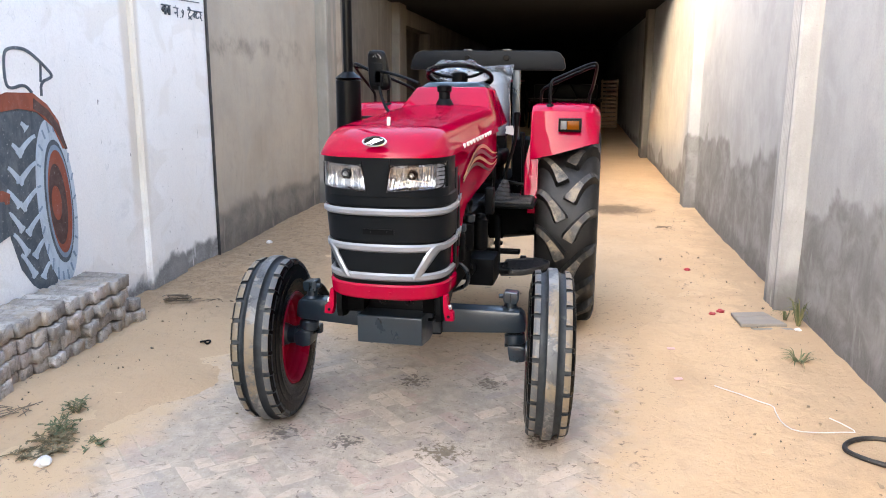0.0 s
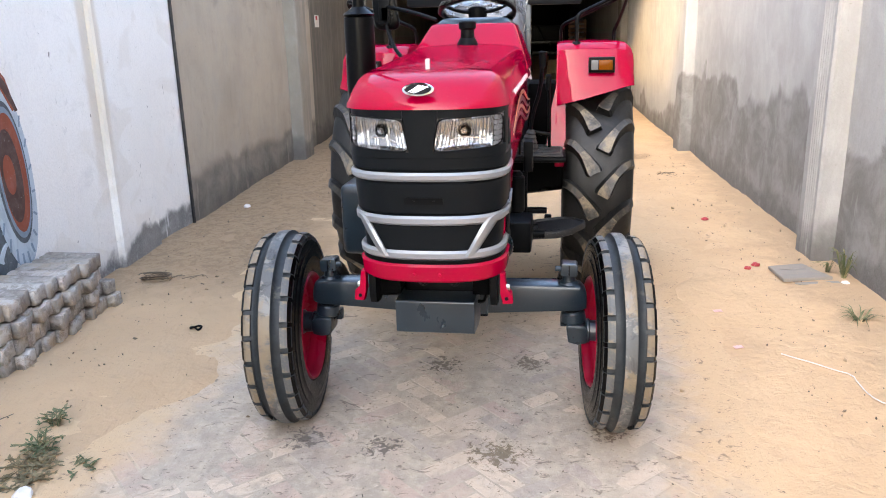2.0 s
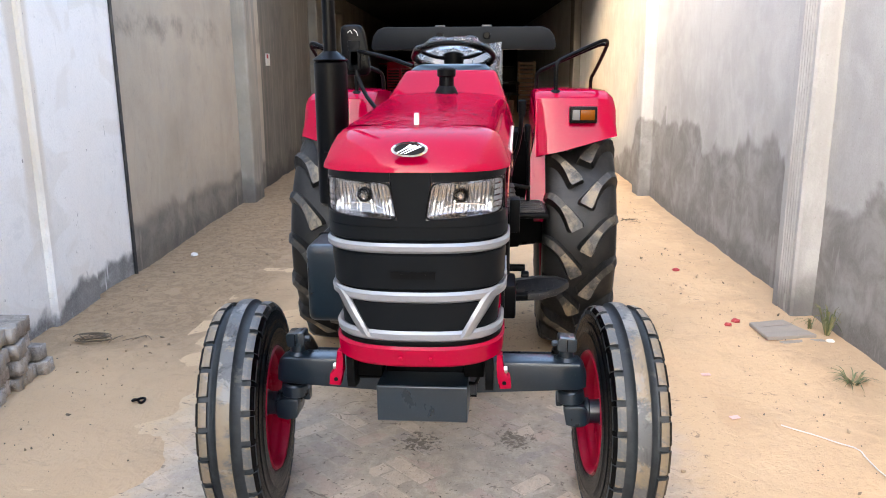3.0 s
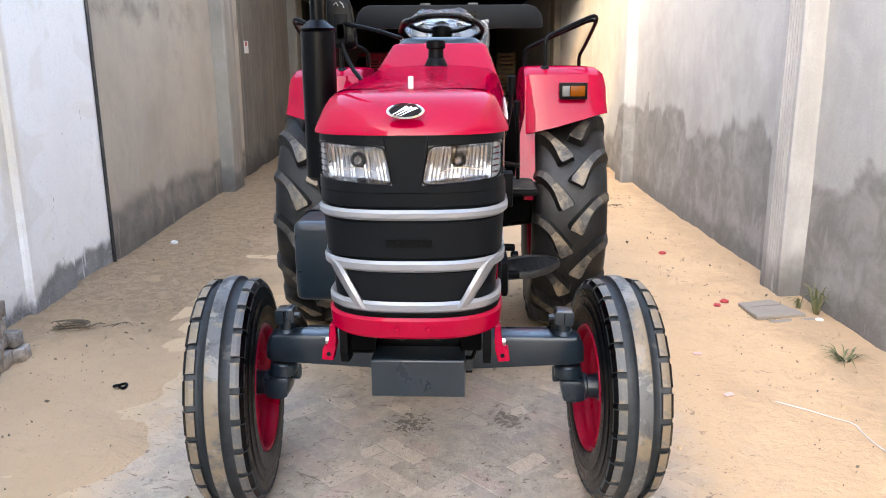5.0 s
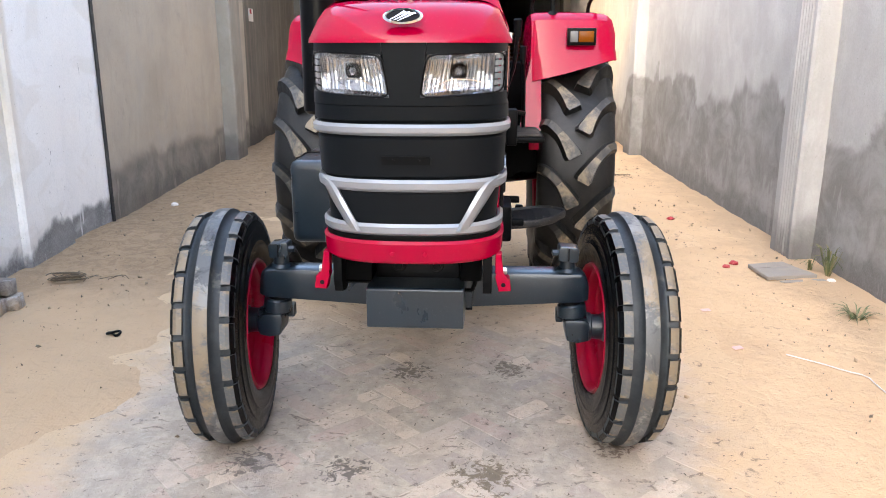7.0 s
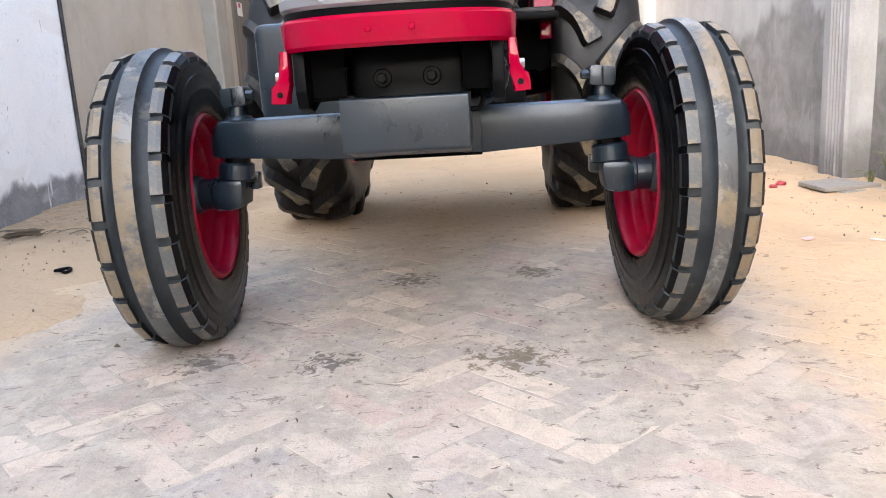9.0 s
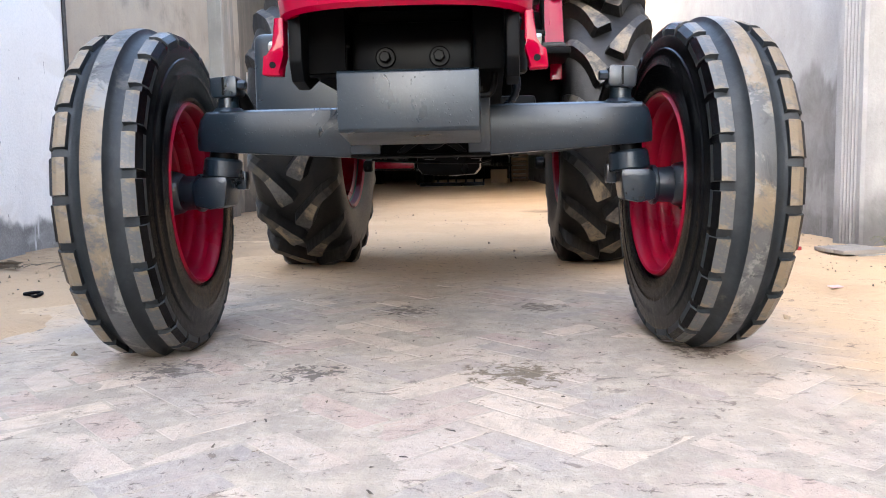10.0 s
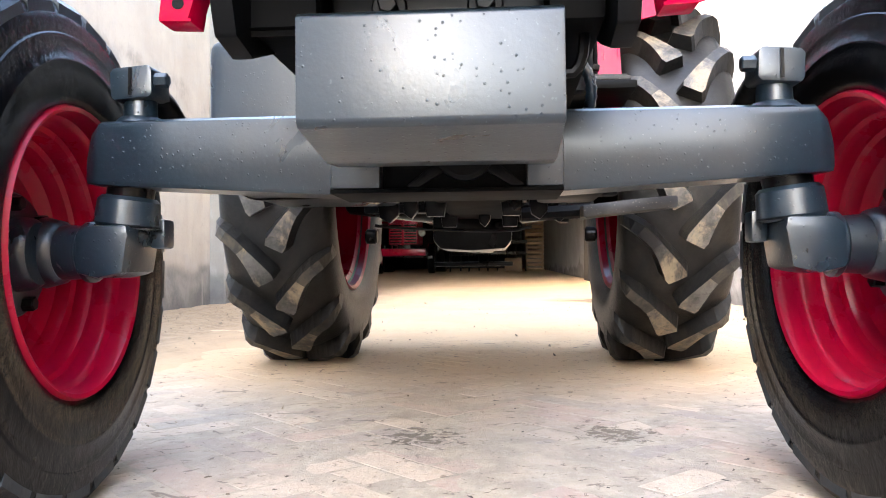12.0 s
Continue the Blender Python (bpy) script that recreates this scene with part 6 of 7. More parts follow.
def wall_paint(outlines, layer, material, parent, label="", shift=-0.055):
    """Flat coloured shapes brushed on the white wall, given as (v, height) outlines."""
    for k, out in enumerate(outlines):
        bm = B()
        u = LEFT + 0.004 + 0.0015 * layer + 0.0001 * k
        out = [(v + shift, z) for v, z in out]
        rings(bm, [[(LEFT - 0.02, v, z) for v, z in out], [(u, v, z) for v, z in out]], True, True)
        part("brush_mark", bm, material, parent, label, smooth=0)


def ellipse(cv, cz, a, b, n=48, lean=0.0):
    return [(cv + a * math.cos(2 * math.pi * k / n) + lean * b * math.sin(2 * math.pi * k / n), cz + b * math.sin(2 * math.pi * k / n)) for k in range(n)]


def stroke(pts, w):
    """The outline of a brush stroke along points."""
    lo, hi = [], []
    for i, (a, b) in enumerate(pts):
        p, q = pts[max(i - 1, 0)], pts[min(i + 1, len(pts) - 1)]
        dx, dy = q[0] - p[0], q[1] - p[1]
        n = math.hypot(dx, dy) or 1
        ww = w(i / (len(pts) - 1)) if callable(w) else w
        lo.append((a - dy / n * ww, b + dx / n * ww)), hi.append((a + dy / n * ww, b - dx / n * ww))
    return lo + hi[::-1]


mural = thing("mural", "faded hand-painted picture of a tractor on the white wall", "mural")
mural.matrix_world = ALLEY
wall_paint([[(0.28, 1.30), (0.40, 1.37), (0.75, 1.41), (1.03, 1.36), (1.12, 1.05), (1.14, 0.80), (1.04, 0.45), (0.97, 0.30), (0.90, 0.27), (0.775, 0.36), (0.69, 0.475), (0.63, 0.67), (0.62, 0.80), (0.45, 0.82), (0.28, 0.80)]], 0, M_P_BLACK, mural, "black painted tyre")
wall_paint([ellipse(1.006, 0.81, 0.181, 0.51, lean=-0.03)], 1, M_P_BLUE, mural, "pale blue tyre side", 0)
ticks = []
for k in range(22):
    a = 2 * math.pi * k / 22
    ticks.append(stroke([(1.010 + 0.150 * math.cos(a), 0.81 + 0.43 * math.sin(a)), (1.007 + 0.178 * math.cos(a + 0.05), 0.81 + 0.50 * math.sin(a + 0.05))], 0.006))
wall_paint(ticks, 2, M_P_SHADE, mural, "", 0)
wall_paint([ellipse(1.020, 0.812, 0.127, 0.38, lean=-0.02)], 3, M_P_BLACK, mural, "", 0)
wall_paint([ellipse(1.022, 0.812, 0.116, 0.35, lean=-0.02)], 4, M_P_SHADE, mural, "", 0)
wall_paint([ellipse(1.024, 0.812, 0.103, 0.318, lean=-0.02)], 5, M_P_RUST, mural, "rust-red wheel disc", 0)
wall_paint([ellipse(1.003, 0.800, 0.080, 0.248, lean=-0.02)], 6, M_P_BROWN, mural, "", 0)
wall_paint([ellipse(0.985, 0.812, 0.045, 0.105, lean=-0.02)], 7, M_P_RUST, mural, "", 0)


def brush(q):
    """A stroke that starts thin and ends in a blob."""
    return 0.010 + 0.012 * q if q < 0.75 else 0.019 + 0.022 * (1 - abs(q - 0.9) / 0.15) * 0.6


lugs = []
for k in range(6):
    v0, z0 = 0.862 - 0.012 * k + 0.003 * k * k, 1.225 - 0.152 * k
    v1, z1 = 0.70 - 0.022 * k + 0.0085 * k * k, 1.125 - 0.158 * k + 0.002 * k * k
    pts = [(v0 + (v1 - v0) * q, z0 + (z1 - z0) * q ** 1.4) for q in (0, 0.15, 0.3, 0.45, 0.6, 0.72, 0.8, 0.87, 0.93, 1.0)]
    lugs.append(stroke(pts, brush))
for k in range(7):
    v0, z0 = 0.735 - 0.085 * k + 0.0115 * k * k, 1.315 - 0.125 * k
    v1, z1 = 0.795 - 0.072 * k + 0.0105 * k * k, 1.265 - 0.142 * k
    if k == 0:
        v0, z0 = 0.754, 1.304
    pts = [(v0 + (v1 - v0) * q, z0 + (z1 - z0) * q ** 1.2) for q in (0, 0.2, 0.4, 0.6, 0.75, 0.85, 0.93, 1.0)]
    lugs.append(stroke(pts, brush))
wall_paint(lugs, 2, M_P_BLUE, mural, "pale blue tread marks", 0)
wall_paint([[(0.28, 1.34), (0.50, 1.42), (0.72, 1.475), (0.93, 1.47), (1.05, 1.40), (1.14, 1.30), (1.19, 1.14), (1.16, 1.13), (1.08, 1.27), (0.95, 1.36), (0.80, 1.385), (0.55, 1.36), (0.28, 1.28)]], 3, M_P_RUST, mural, "rust-red mudguard")
wall_paint([[(0.93, 1.44), (1.05, 1.37), (1.14, 1.27), (1.20, 1.13), (1.18, 1.125), (1.10, 1.25), (1.02, 1.33), (0.92, 1.38)]], 4, M_P_BROWN, mural)
def eased(pts, times=2):
    for _ in range(times):
        out = [pts[0]]
        for (a, b), (c, d) in zip(pts, pts[1:]):
            out += [(a * 0.75 + c * 0.25, b * 0.75 + d * 0.25), (a * 0.25 + c * 0.75, b * 0.25 + d * 0.75)]
        pts = out + [pts[-1]]
    return pts


wall_paint([stroke(eased([(0.90, 1.47), (0.84, 1.52), (0.72, 1.49), (0.685, 1.53), (0.695, 1.67), (0.73, 1.715), (0.86, 1.72), (0.95, 1.68), (1.10, 1.575), (1.08, 1.555), (0.985, 1.53), (0.98, 1.45)]), 0.0085), stroke([(1.0, 1.64), (0.985, 1.53)], 0.007)], 1, M_P_BLACK, mural, "black outline of a rail", shift=-0.02)
wall_paint([[(0.28, 0.97), (0.60, 0.945), (0.655, 0.92), (0.64, 0.865), (0.28, 0.88)]], 3, M_P_RUST, mural)
wall_paint([[(0.28, 0.88), (0.60, 0.885), (0.645, 0.77), (0.62, 0.69), (0.50, 0.655), (0.28, 0.64)]], 4, M_P_BLACK, mural)

# the painted words on the wall, brush stroke by brush stroke
words = thing("wall_lettering", "black hand-painted words on the white wall", "lettering")
words.matrix_world = ALLEY
LETTERS = [
    # ka
    [(0.0, 1.0), (0.9, 1.0)], [(0.45, 1.0), (0.45, 0.0)], [(0.45, 0.55), (0.2, 0.75), (0.05, 0.5), (0.2, 0.3), (0.45, 0.5)], [(0.45, 0.55), (0.7, 0.7), (0.75, 0.4), (0.65, 0.25)],
    [(0.9, 1.0), (1.15, 1.0)], [(1.02, 1.0), (1.02, 0.0)],
    # na with its dot
    [(1.6, 1.0), (2.35, 1.0)], [(2.15, 1.0), (2.15, 0.0)], [(1.75, 0.5), (1.85, 0.35), (1.95, 0.5), (2.15, 0.5)], [(1.95, 1.18), (1.98, 1.2)],
    [(2.6, 0.02), (2.64, 0.04)],
    # one
    [(3.0, 0.55), (2.85, 0.7), (2.95, 0.9), (3.12, 0.8), (3.05, 0.45), (2.9, 0.1)],
    # tra with its vowel
    [(3.7, 1.0), (4.5, 1.0)], [(4.1, 1.0), (4.1, 0.8), (3.85, 0.6), (3.9, 0.3), (4.2, 0.25), (4.35, 0.45)], [(4.1, 0.22), (3.85, 0.0)], [(4.1, 0.22), (4.3, 0.0)], [(4.1, 1.0), (3.85, 1.3)], [(4.2, 1.02), (4.0, 1.35)],
    # kta
    [(4.5, 1.0), (5.5, 1.0)], [(4.85, 1.0), (4.85, 0.2)], [(4.85, 0.55), (4.65, 0.7), (4.55, 0.5), (4.7, 0.35), (4.85, 0.5)], [(4.85, 0.6), (5.0, 0.62)], [(5.25, 1.0), (5.25, 0.8), (5.05, 0.6), (5.1, 0.25), (5.35, 0.2), (5.5, 0.4)],
    # ra
    [(5.5, 1.0), (6.1, 1.0)], [(5.8, 1.0), (5.8, 0.75), (5.95, 0.6), (5.75, 0.45), (6.05, 0.0)],
]
for i, line in enumerate(LETTERS):
    bm = B()
    start, proud = (2.365, 0.057) if i < 6 else (2.458, 0.004)
    out = stroke([(start + 0.108 * a, 2.030 + 0.070 * b + 0.001 * a) for a, b in line], 0.0042)
    rings(bm, [[(LEFT - 0.02, v, z) for v, z in out], [(LEFT + proud + 0.0001 * i, v, z) for v, z in out]], True, True)
    part("brush_stroke", bm, M_P_BLACK, words, smooth=0)
bm = B()
rings(bm, [[(LEFT - 0.02, v, z) for v, z in ((2.72, 2.165), (3.08, 2.175), (3.08, 2.183), (2.72, 2.173))], [(LEFT + 0.004, v, z) for v, z in ((2.72, 2.165), (3.08, 2.175), (3.08, 2.183), (2.72, 2.173))]], True, True)
part("rule", bm, M_P_BLACK, words, smooth=0)
note = alley_box("notice", M_WIRE, LEFT - 0.005, LEFT + 0.012, 7.55, 7.72, 1.55, 1.70, "small white paper notice stuck on the wall", "notice", kind="", bevel=0)
part("notice_mark", box(B(), LEFT + 0.0115, LEFT + 0.014, 7.56, 7.64, 1.64, 1.69), M_REDSCRAP, note)


# weeds
def weed(name, x, y, blades, spread, height, label, seed, leafy=False, material=None):
    rnd = random.Random(seed)
    bm = B()
    base = on_ground(x, y, -0.008)
    for _ in range(blades):
        a = rnd.uniform(0, 2 * math.pi)
        ln = rnd.uniform(0.5, 1.0)
        tip = base + Vector((math.cos(a) * spread * ln, math.sin(a) * spread * ln, height * rnd.uniform(0.3, 1.0)))
        root = base + Vector((rnd.uniform(-1, 1), rnd.uniform(-1, 1), 0)) * spread * (0.25 if leafy else 0.1)
        mid = root.lerp(tip, 0.5) + Vector((0, 0, height * 0.35))
        side = Vector((-math.sin(a), math.cos(a), 0)) * rnd.uniform(0.0025, 0.005)
        if leafy:
            tube(bm, [root, mid, tip], 0.0022, 5, 1)
            for k in range(9):
                q = rnd.uniform(0.15, 1.0)
                p = root.lerp(mid, q * 2) if q < 0.5 else mid.lerp(tip, q * 2 - 1)
                b = rnd.uniform(0, 2 * math.pi)
                d = Vector((math.cos(b), math.sin(b), rnd.uniform(-0.3, 0.6))) * rnd.uniform(0.012, 0.032)
                w = d.cross(Vector((0, 0, 1))).normalized() * d.length * 0.22
                vs = [bm.verts.new(v) for v in (p, p + d * 0.5 + w, p + d, p + d * 0.5 - w)]
                bm.faces.new(vs)
        else:
            pts = [root, root.lerp(mid, 0.6), mid, mid.lerp(tip, 0.5), tip - Vector((0, 0, height * 0.1))]
            rows = [[p + side * w, p - side * w + Vector((0, 0, 0.001))] for p, w in zip(pts, (1, 1.1, 0.9, 0.6, 0.1))]
            rings(bm, rows, False)
    ob = part(name, bm, material or M_LEAF, smooth=0)
    return tagged(ob, label, "weed", "weeds on the sand")


for n, (x, y, blades, spread, high) in enumerate(((-1.56, -0.22, 12, 0.07, 0.08), (-1.48, -0.42, 18, 0.10, 0.07), (-1.45, -0.52, 20, 0.12, 0.05), (-1.40, -0.60, 14, 0.10, 0.04), (-1.28, -0.50, 6, 0.11, 0.03), (-1.50, -0.64, 10, 0.09, 0.03))):
    weed("weed", x, y, blades, spread, high, "straggling half-dry green weed on sand" if n in (0, 1, 4) else "withered brown weed lying on sand", 3 + n, True, None if n in (0, 1, 4) else M_DRY)
weed("grass_tuft", 1.96, 1.23, 26, 0.15, 0.07, "flattened green grass tuft on sand", 5)
weed("grass_tuft", 2.11, 1.92, 26, 0.12, 0.20, "green grass at the foot of a pier", 6)
weed("grass_tuft", 2.05, 2.02, 14, 0.10, 0.10, "green grass at the foot of a pier", 9)


def scatter_line(name, pts, r, material, label, category, lift=0.006, wig=0.0):
    out = []
    for i, (x, y) in enumerate(pts):
        p = on_ground(x, y)
        out.append(p + Vector((0, 0, lift + wig * (i % 2))))
    return tagged(part(name, tube(B(), out, r, 8, 1), material), label, category)


scatter_line("cable", [(1.44, 0.70), (1.50, 0.655), (1.56, 0.635), (1.63, 0.585), (1.695, 0.54), (1.685, 0.45), (1.69, 0.33), (1.73, 0.26), (1.84, 0.27), (1.95, 0.285), (2.0, 0.30), (1.96, 0.37), (1.92, 0.44)], 0.0028, M_WIRE, "stiff white cable lying on the sand", "cable")
hose = [(1.89 + 0.20 * (1 + math.cos(a)) * 0.9, 0.10 + 0.14 * math.sin(a)) for a in [radians(60 + 30 * k) for k in range(11)]]
scatter_line("hose", [(2.32, 0.27)] + hose + [(2.3, -0.02)], 0.011, M_HOSE, "loop of black rubber hose on the sand", "hose", 0.01)
slab = thing("board", "grey weathered plank board lying on the sand", "board")
for k in range(3):
    a, b = k / 3 + 0.008, (k + 1) / 3 - 0.008
    quad = []
    for (x0, y0), (x1, y1), q in (((1.715, 2.06), (1.74, 1.80), a), ((1.93, 2.13), (2.03, 1.86), a), ((1.93, 2.13), (2.03, 1.86), b), ((1.715, 2.06), (1.74, 1.80), b)):
        quad.append((x0 + (x1 - x0) * q, y0 + (y1 - y0) * q))
    part("plank", prism(B(), quad, "z", 0.014, 0.034 - 0.002 * (k == 1), 0.002), M_SLAB, slab)
part("batten", prism(B(), [(1.80, 1.79), (2.05, 1.84), (2.06, 1.80), (1.82, 1.76)], "z", 0.006, 0.018, 0.002), M_SLAB, slab)
part("batten", prism(B(), [(1.76, 2.03), (1.80, 2.05), (1.84, 1.83), (1.80, 1.82)], "z", 0.0, 0.0135, 0.002), M_SLAB, slab)
p = on_ground(-1.446, 0.802)
tagged(part("wire_clip", tube(B(), [p + Vector((0.028 * math.cos(a), 0.016 * math.sin(2 * a), 0.010 + 0.006 * math.sin(a))) for k, a in enumerate([2 * math.pi * i / 20 for i in range(21)])], 0.006, 8), M_BLACK), "small black twist of rubber lying on the sand", "scrap")


def lump(name, x, y, r, material, label, category, seed, flat=0.7):
    rnd = random.Random(seed)
    bm = B()
    bmesh.ops.create_icosphere(bm, subdivisions=2, radius=r)
    for v in bm.verts:
        v.co *= 1 + 0.35 * noise.noise(v.co * (1.6 / r) + Vector((seed, 0, 0)))
        v.co.z *= flat
    bmesh.ops.translate(bm, verts=bm.verts, vec=on_ground(x, y, r * flat * 0.6))
    return tagged(part(name, bm, material, smooth=25), label, category)


lump("stone", -1.356, -0.70, 0.034, M_STONE, "small white stone on the sand", "stone", 2)
lump("brick_chip", 1.66, 2.14, 0.026, M_REDSCRAP, "red brick chip on the sand", "brick chip", 4, 0.5)
lump("brick_chip", 1.60, 2.08, 0.022, M_REDSCRAP, "red brick chip on the sand", "brick chip", 5, 0.5)
lump("brick_chip", 2.08, 1.80, 0.02, M_STONE, "pale chip on the sand", "brick chip", 7, 0.5)
lump("brick_chip", 1.55, 3.30, 0.026, M_REDSCRAP, "red brick chip on the sand", "brick chip", 8, 0.5)
lump("brick_chip", -2.30, 3.62, 0.03, M_STONE, "pale chip beside the wall", "brick chip", 9, 0.6)
for i, (x, y, a) in enumerate(((1.27, 0.78, 0.4), (1.27, 1.28, 0.2))):
    q = on_ground(x, y, 0.004)
    bm = B()
    box(bm, -0.022, 0.022, -0.012, 0.012, 0, 0.003, 0.0, Matrix.Translation(q) @ Matrix.Rotation(a, 4, "Z") @ Matrix.Rotation(0.12, 4, "X"))
    tagged(part("wrapper", bm, M_SCRAP), "torn red and white wrapper on the sand", "litter", "litter on the sand")


def twig_nest(x, y, r, count, seed, label):
    rnd = random.Random(seed)
    bm = B()
    for _ in range(count):
        a, l = rnd.uniform(0, 2 * math.pi), rnd.uniform(0.6, 1.5) * r
        c = on_ground(x + rnd.uniform(-r, r), y + rnd.uniform(-r, r) * 0.6, rnd.uniform(0.003, 0.03))
        d = Vector((math.cos(a), math.sin(a), rnd.uniform(-0.05, 0.05))) * l * 0.5
        tube(bm, [c - d, c + Vector((0, 0, 0.012)) + d.cross(Vector((0, 0, 0.5))), c + d], 0.002, 5, 1)
    return tagged(part("twigs", bm, M_TWIG), label, "twigs", kind="stuff")


coil = B()
for k in range(9):
    r0, a0 = 0.05 + 0.007 * (k % 4), 0.7 * k
    tube(coil, [on_ground(-2.07 + r0 * 1.5 * math.cos(a0 + 0.62 * n), 1.56 + r0 * math.sin(a0 + 0.62 * n), 0.008 + 0.004 * k + 0.006 * math.sin(n + k)) for n in range(9)], 0.0028, 6, 1)
tagged(part("twig_coil", coil, M_TWIG), "dry twigs coiled up beside the stacked pavers", "twigs")
twig_nest(-1.86, 1.60, 0.09, 5, 11, "few dry twigs on the sand")
twig_nest(1.50, 5.12, 0.10, 10, 12, "few dry twigs on the sand")
twig_nest(-1.87, -0.30, 0.11, 12, 13, "dry twigs near the stacked pavers")


def crumbs():
    """Grit, leaf bits and clods strewn over sand and paving."""
    rnd = random.Random(21)
    bm = B()
    for i in range(1500):
        x, y = rnd.uniform(-2.3, 2.15), rnd.uniform(-2.0, 6.5)
        near_wall = rnd.random() < 0.72
        if near_wall:
            x = rnd.choice((-1, 1)) * rnd.uniform(1.5, 2.2) - 0.05 * y
        r = rnd.uniform(0.002, 0.006) * (2.0 if rnd.random() < 0.07 else 1)
        c = on_ground(x, y, r * 0.4)
        q = Euler((rnd.uniform(0, 6), rnd.uniform(0, 6), rnd.uniform(0, 6))).to_matrix()
        pts = [q @ Vector(p) for p in ((r * 1.8, 0, 0), (0, r, 0), (-r, 0, 0), (0, -r, 0), (0, 0, r * 0.6), (0, 0, -r * 0.6))]
        vs = [bm.verts.new(c + p) for p in pts]
        for a, b, d in ((0, 1, 4), (1, 2, 4), (2, 3, 4), (3, 0, 4), (1, 0, 5), (2, 1, 5), (3, 2, 5), (0, 3, 5)):
            bm.faces.new((vs[a], vs[b], vs[d]))
    m = Mat("earth_crumb", 0.9)
    m.color(m.mix(m.island(), (0.09, 0.07, 0.05), (0.38, 0.28, 0.18)))
    return tagged(part("crumbs", bm, m, smooth=0), "grit, leaf bits and clods strewn on the ground", "grit", kind="stuff")


crumbs()


def leaf_bits():
    """Small dry flakes trodden flat on the paving."""
    rnd = random.Random(33)
    bm = B()
    for i in range(400):
        x, y = rnd.gauss(0, 0.6), rnd.uniform(-1.1, 2.6)
        a, l, w = rnd.uniform(0, 6.28), rnd.uniform(0.003, 0.013), rnd.uniform(0.0015, 0.005)
        d, e = Vector((math.cos(a), math.sin(a), 0)), Vector((-math.sin(a), math.cos(a), 0))
        c = Vector((x, y, rise(y) + 0.0035))
        turns = sorted(rnd.uniform(0, 2 * math.pi) for _ in range(7))
        vs = [bm.verts.new(c + (d * l * math.cos(q) + e * w * math.sin(q)) * rnd.uniform(0.6, 1.2) + Vector((0, 0, rnd.uniform(0, 0.0015)))) for q in turns]
        bm.faces.new(vs)
    m = Mat("dry_leaf_bit", 0.9)
    m.color(m.mix(m.island(), (0.05, 0.04, 0.032), (0.20, 0.15, 0.10)))
    return tagged(part("leaf_bits", bm, m, smooth=0), "dry flakes trodden flat on the paving", "leaf litter", kind="stuff")


leaf_bits()


# ---- inside the shed ----
def crate_stack(x, y):
    z0 = rise(y)
    first = None
    for k in range(3):
        c = thing("wooden_crate", "slatted raw wooden crate stacked in the shed", "crate", "stacked crates")
        h = 0.46
        z = z0 + k * h
        for dx in (-0.21, 0.21):
            for dy in (-0.16, 0.16):
                part("corner_post", box(B(), x + dx - 0.02, x + dx + 0.02, y + dy - 0.02, y + dy + 0.02, z, z + h - 0.005), M_WOOD, c)
        for j in range(4):
            zz = z + 0.02 + j * 0.112
            for dy in (-0.185, 0.185):
                part("slat", box(B(), x - 0.235, x + 0.235, y + dy - 0.008, y + dy + 0.008, zz, zz + 0.07), M_WOOD, c)
            for dx in (-0.24, 0.24):
                part("slat", box(B(), x + dx - 0.008, x + dx + 0.008, y - 0.18, y + 0.18, zz, zz + 0.07), M_WOOD, c)
        part("crate_floor", box(B(), x - 0.22, x + 0.22, y - 0.17, y + 0.17, z + 0.01, z + 0.025), M_WOOD, c)
    return first


crate_stack(0.90, 20.0)


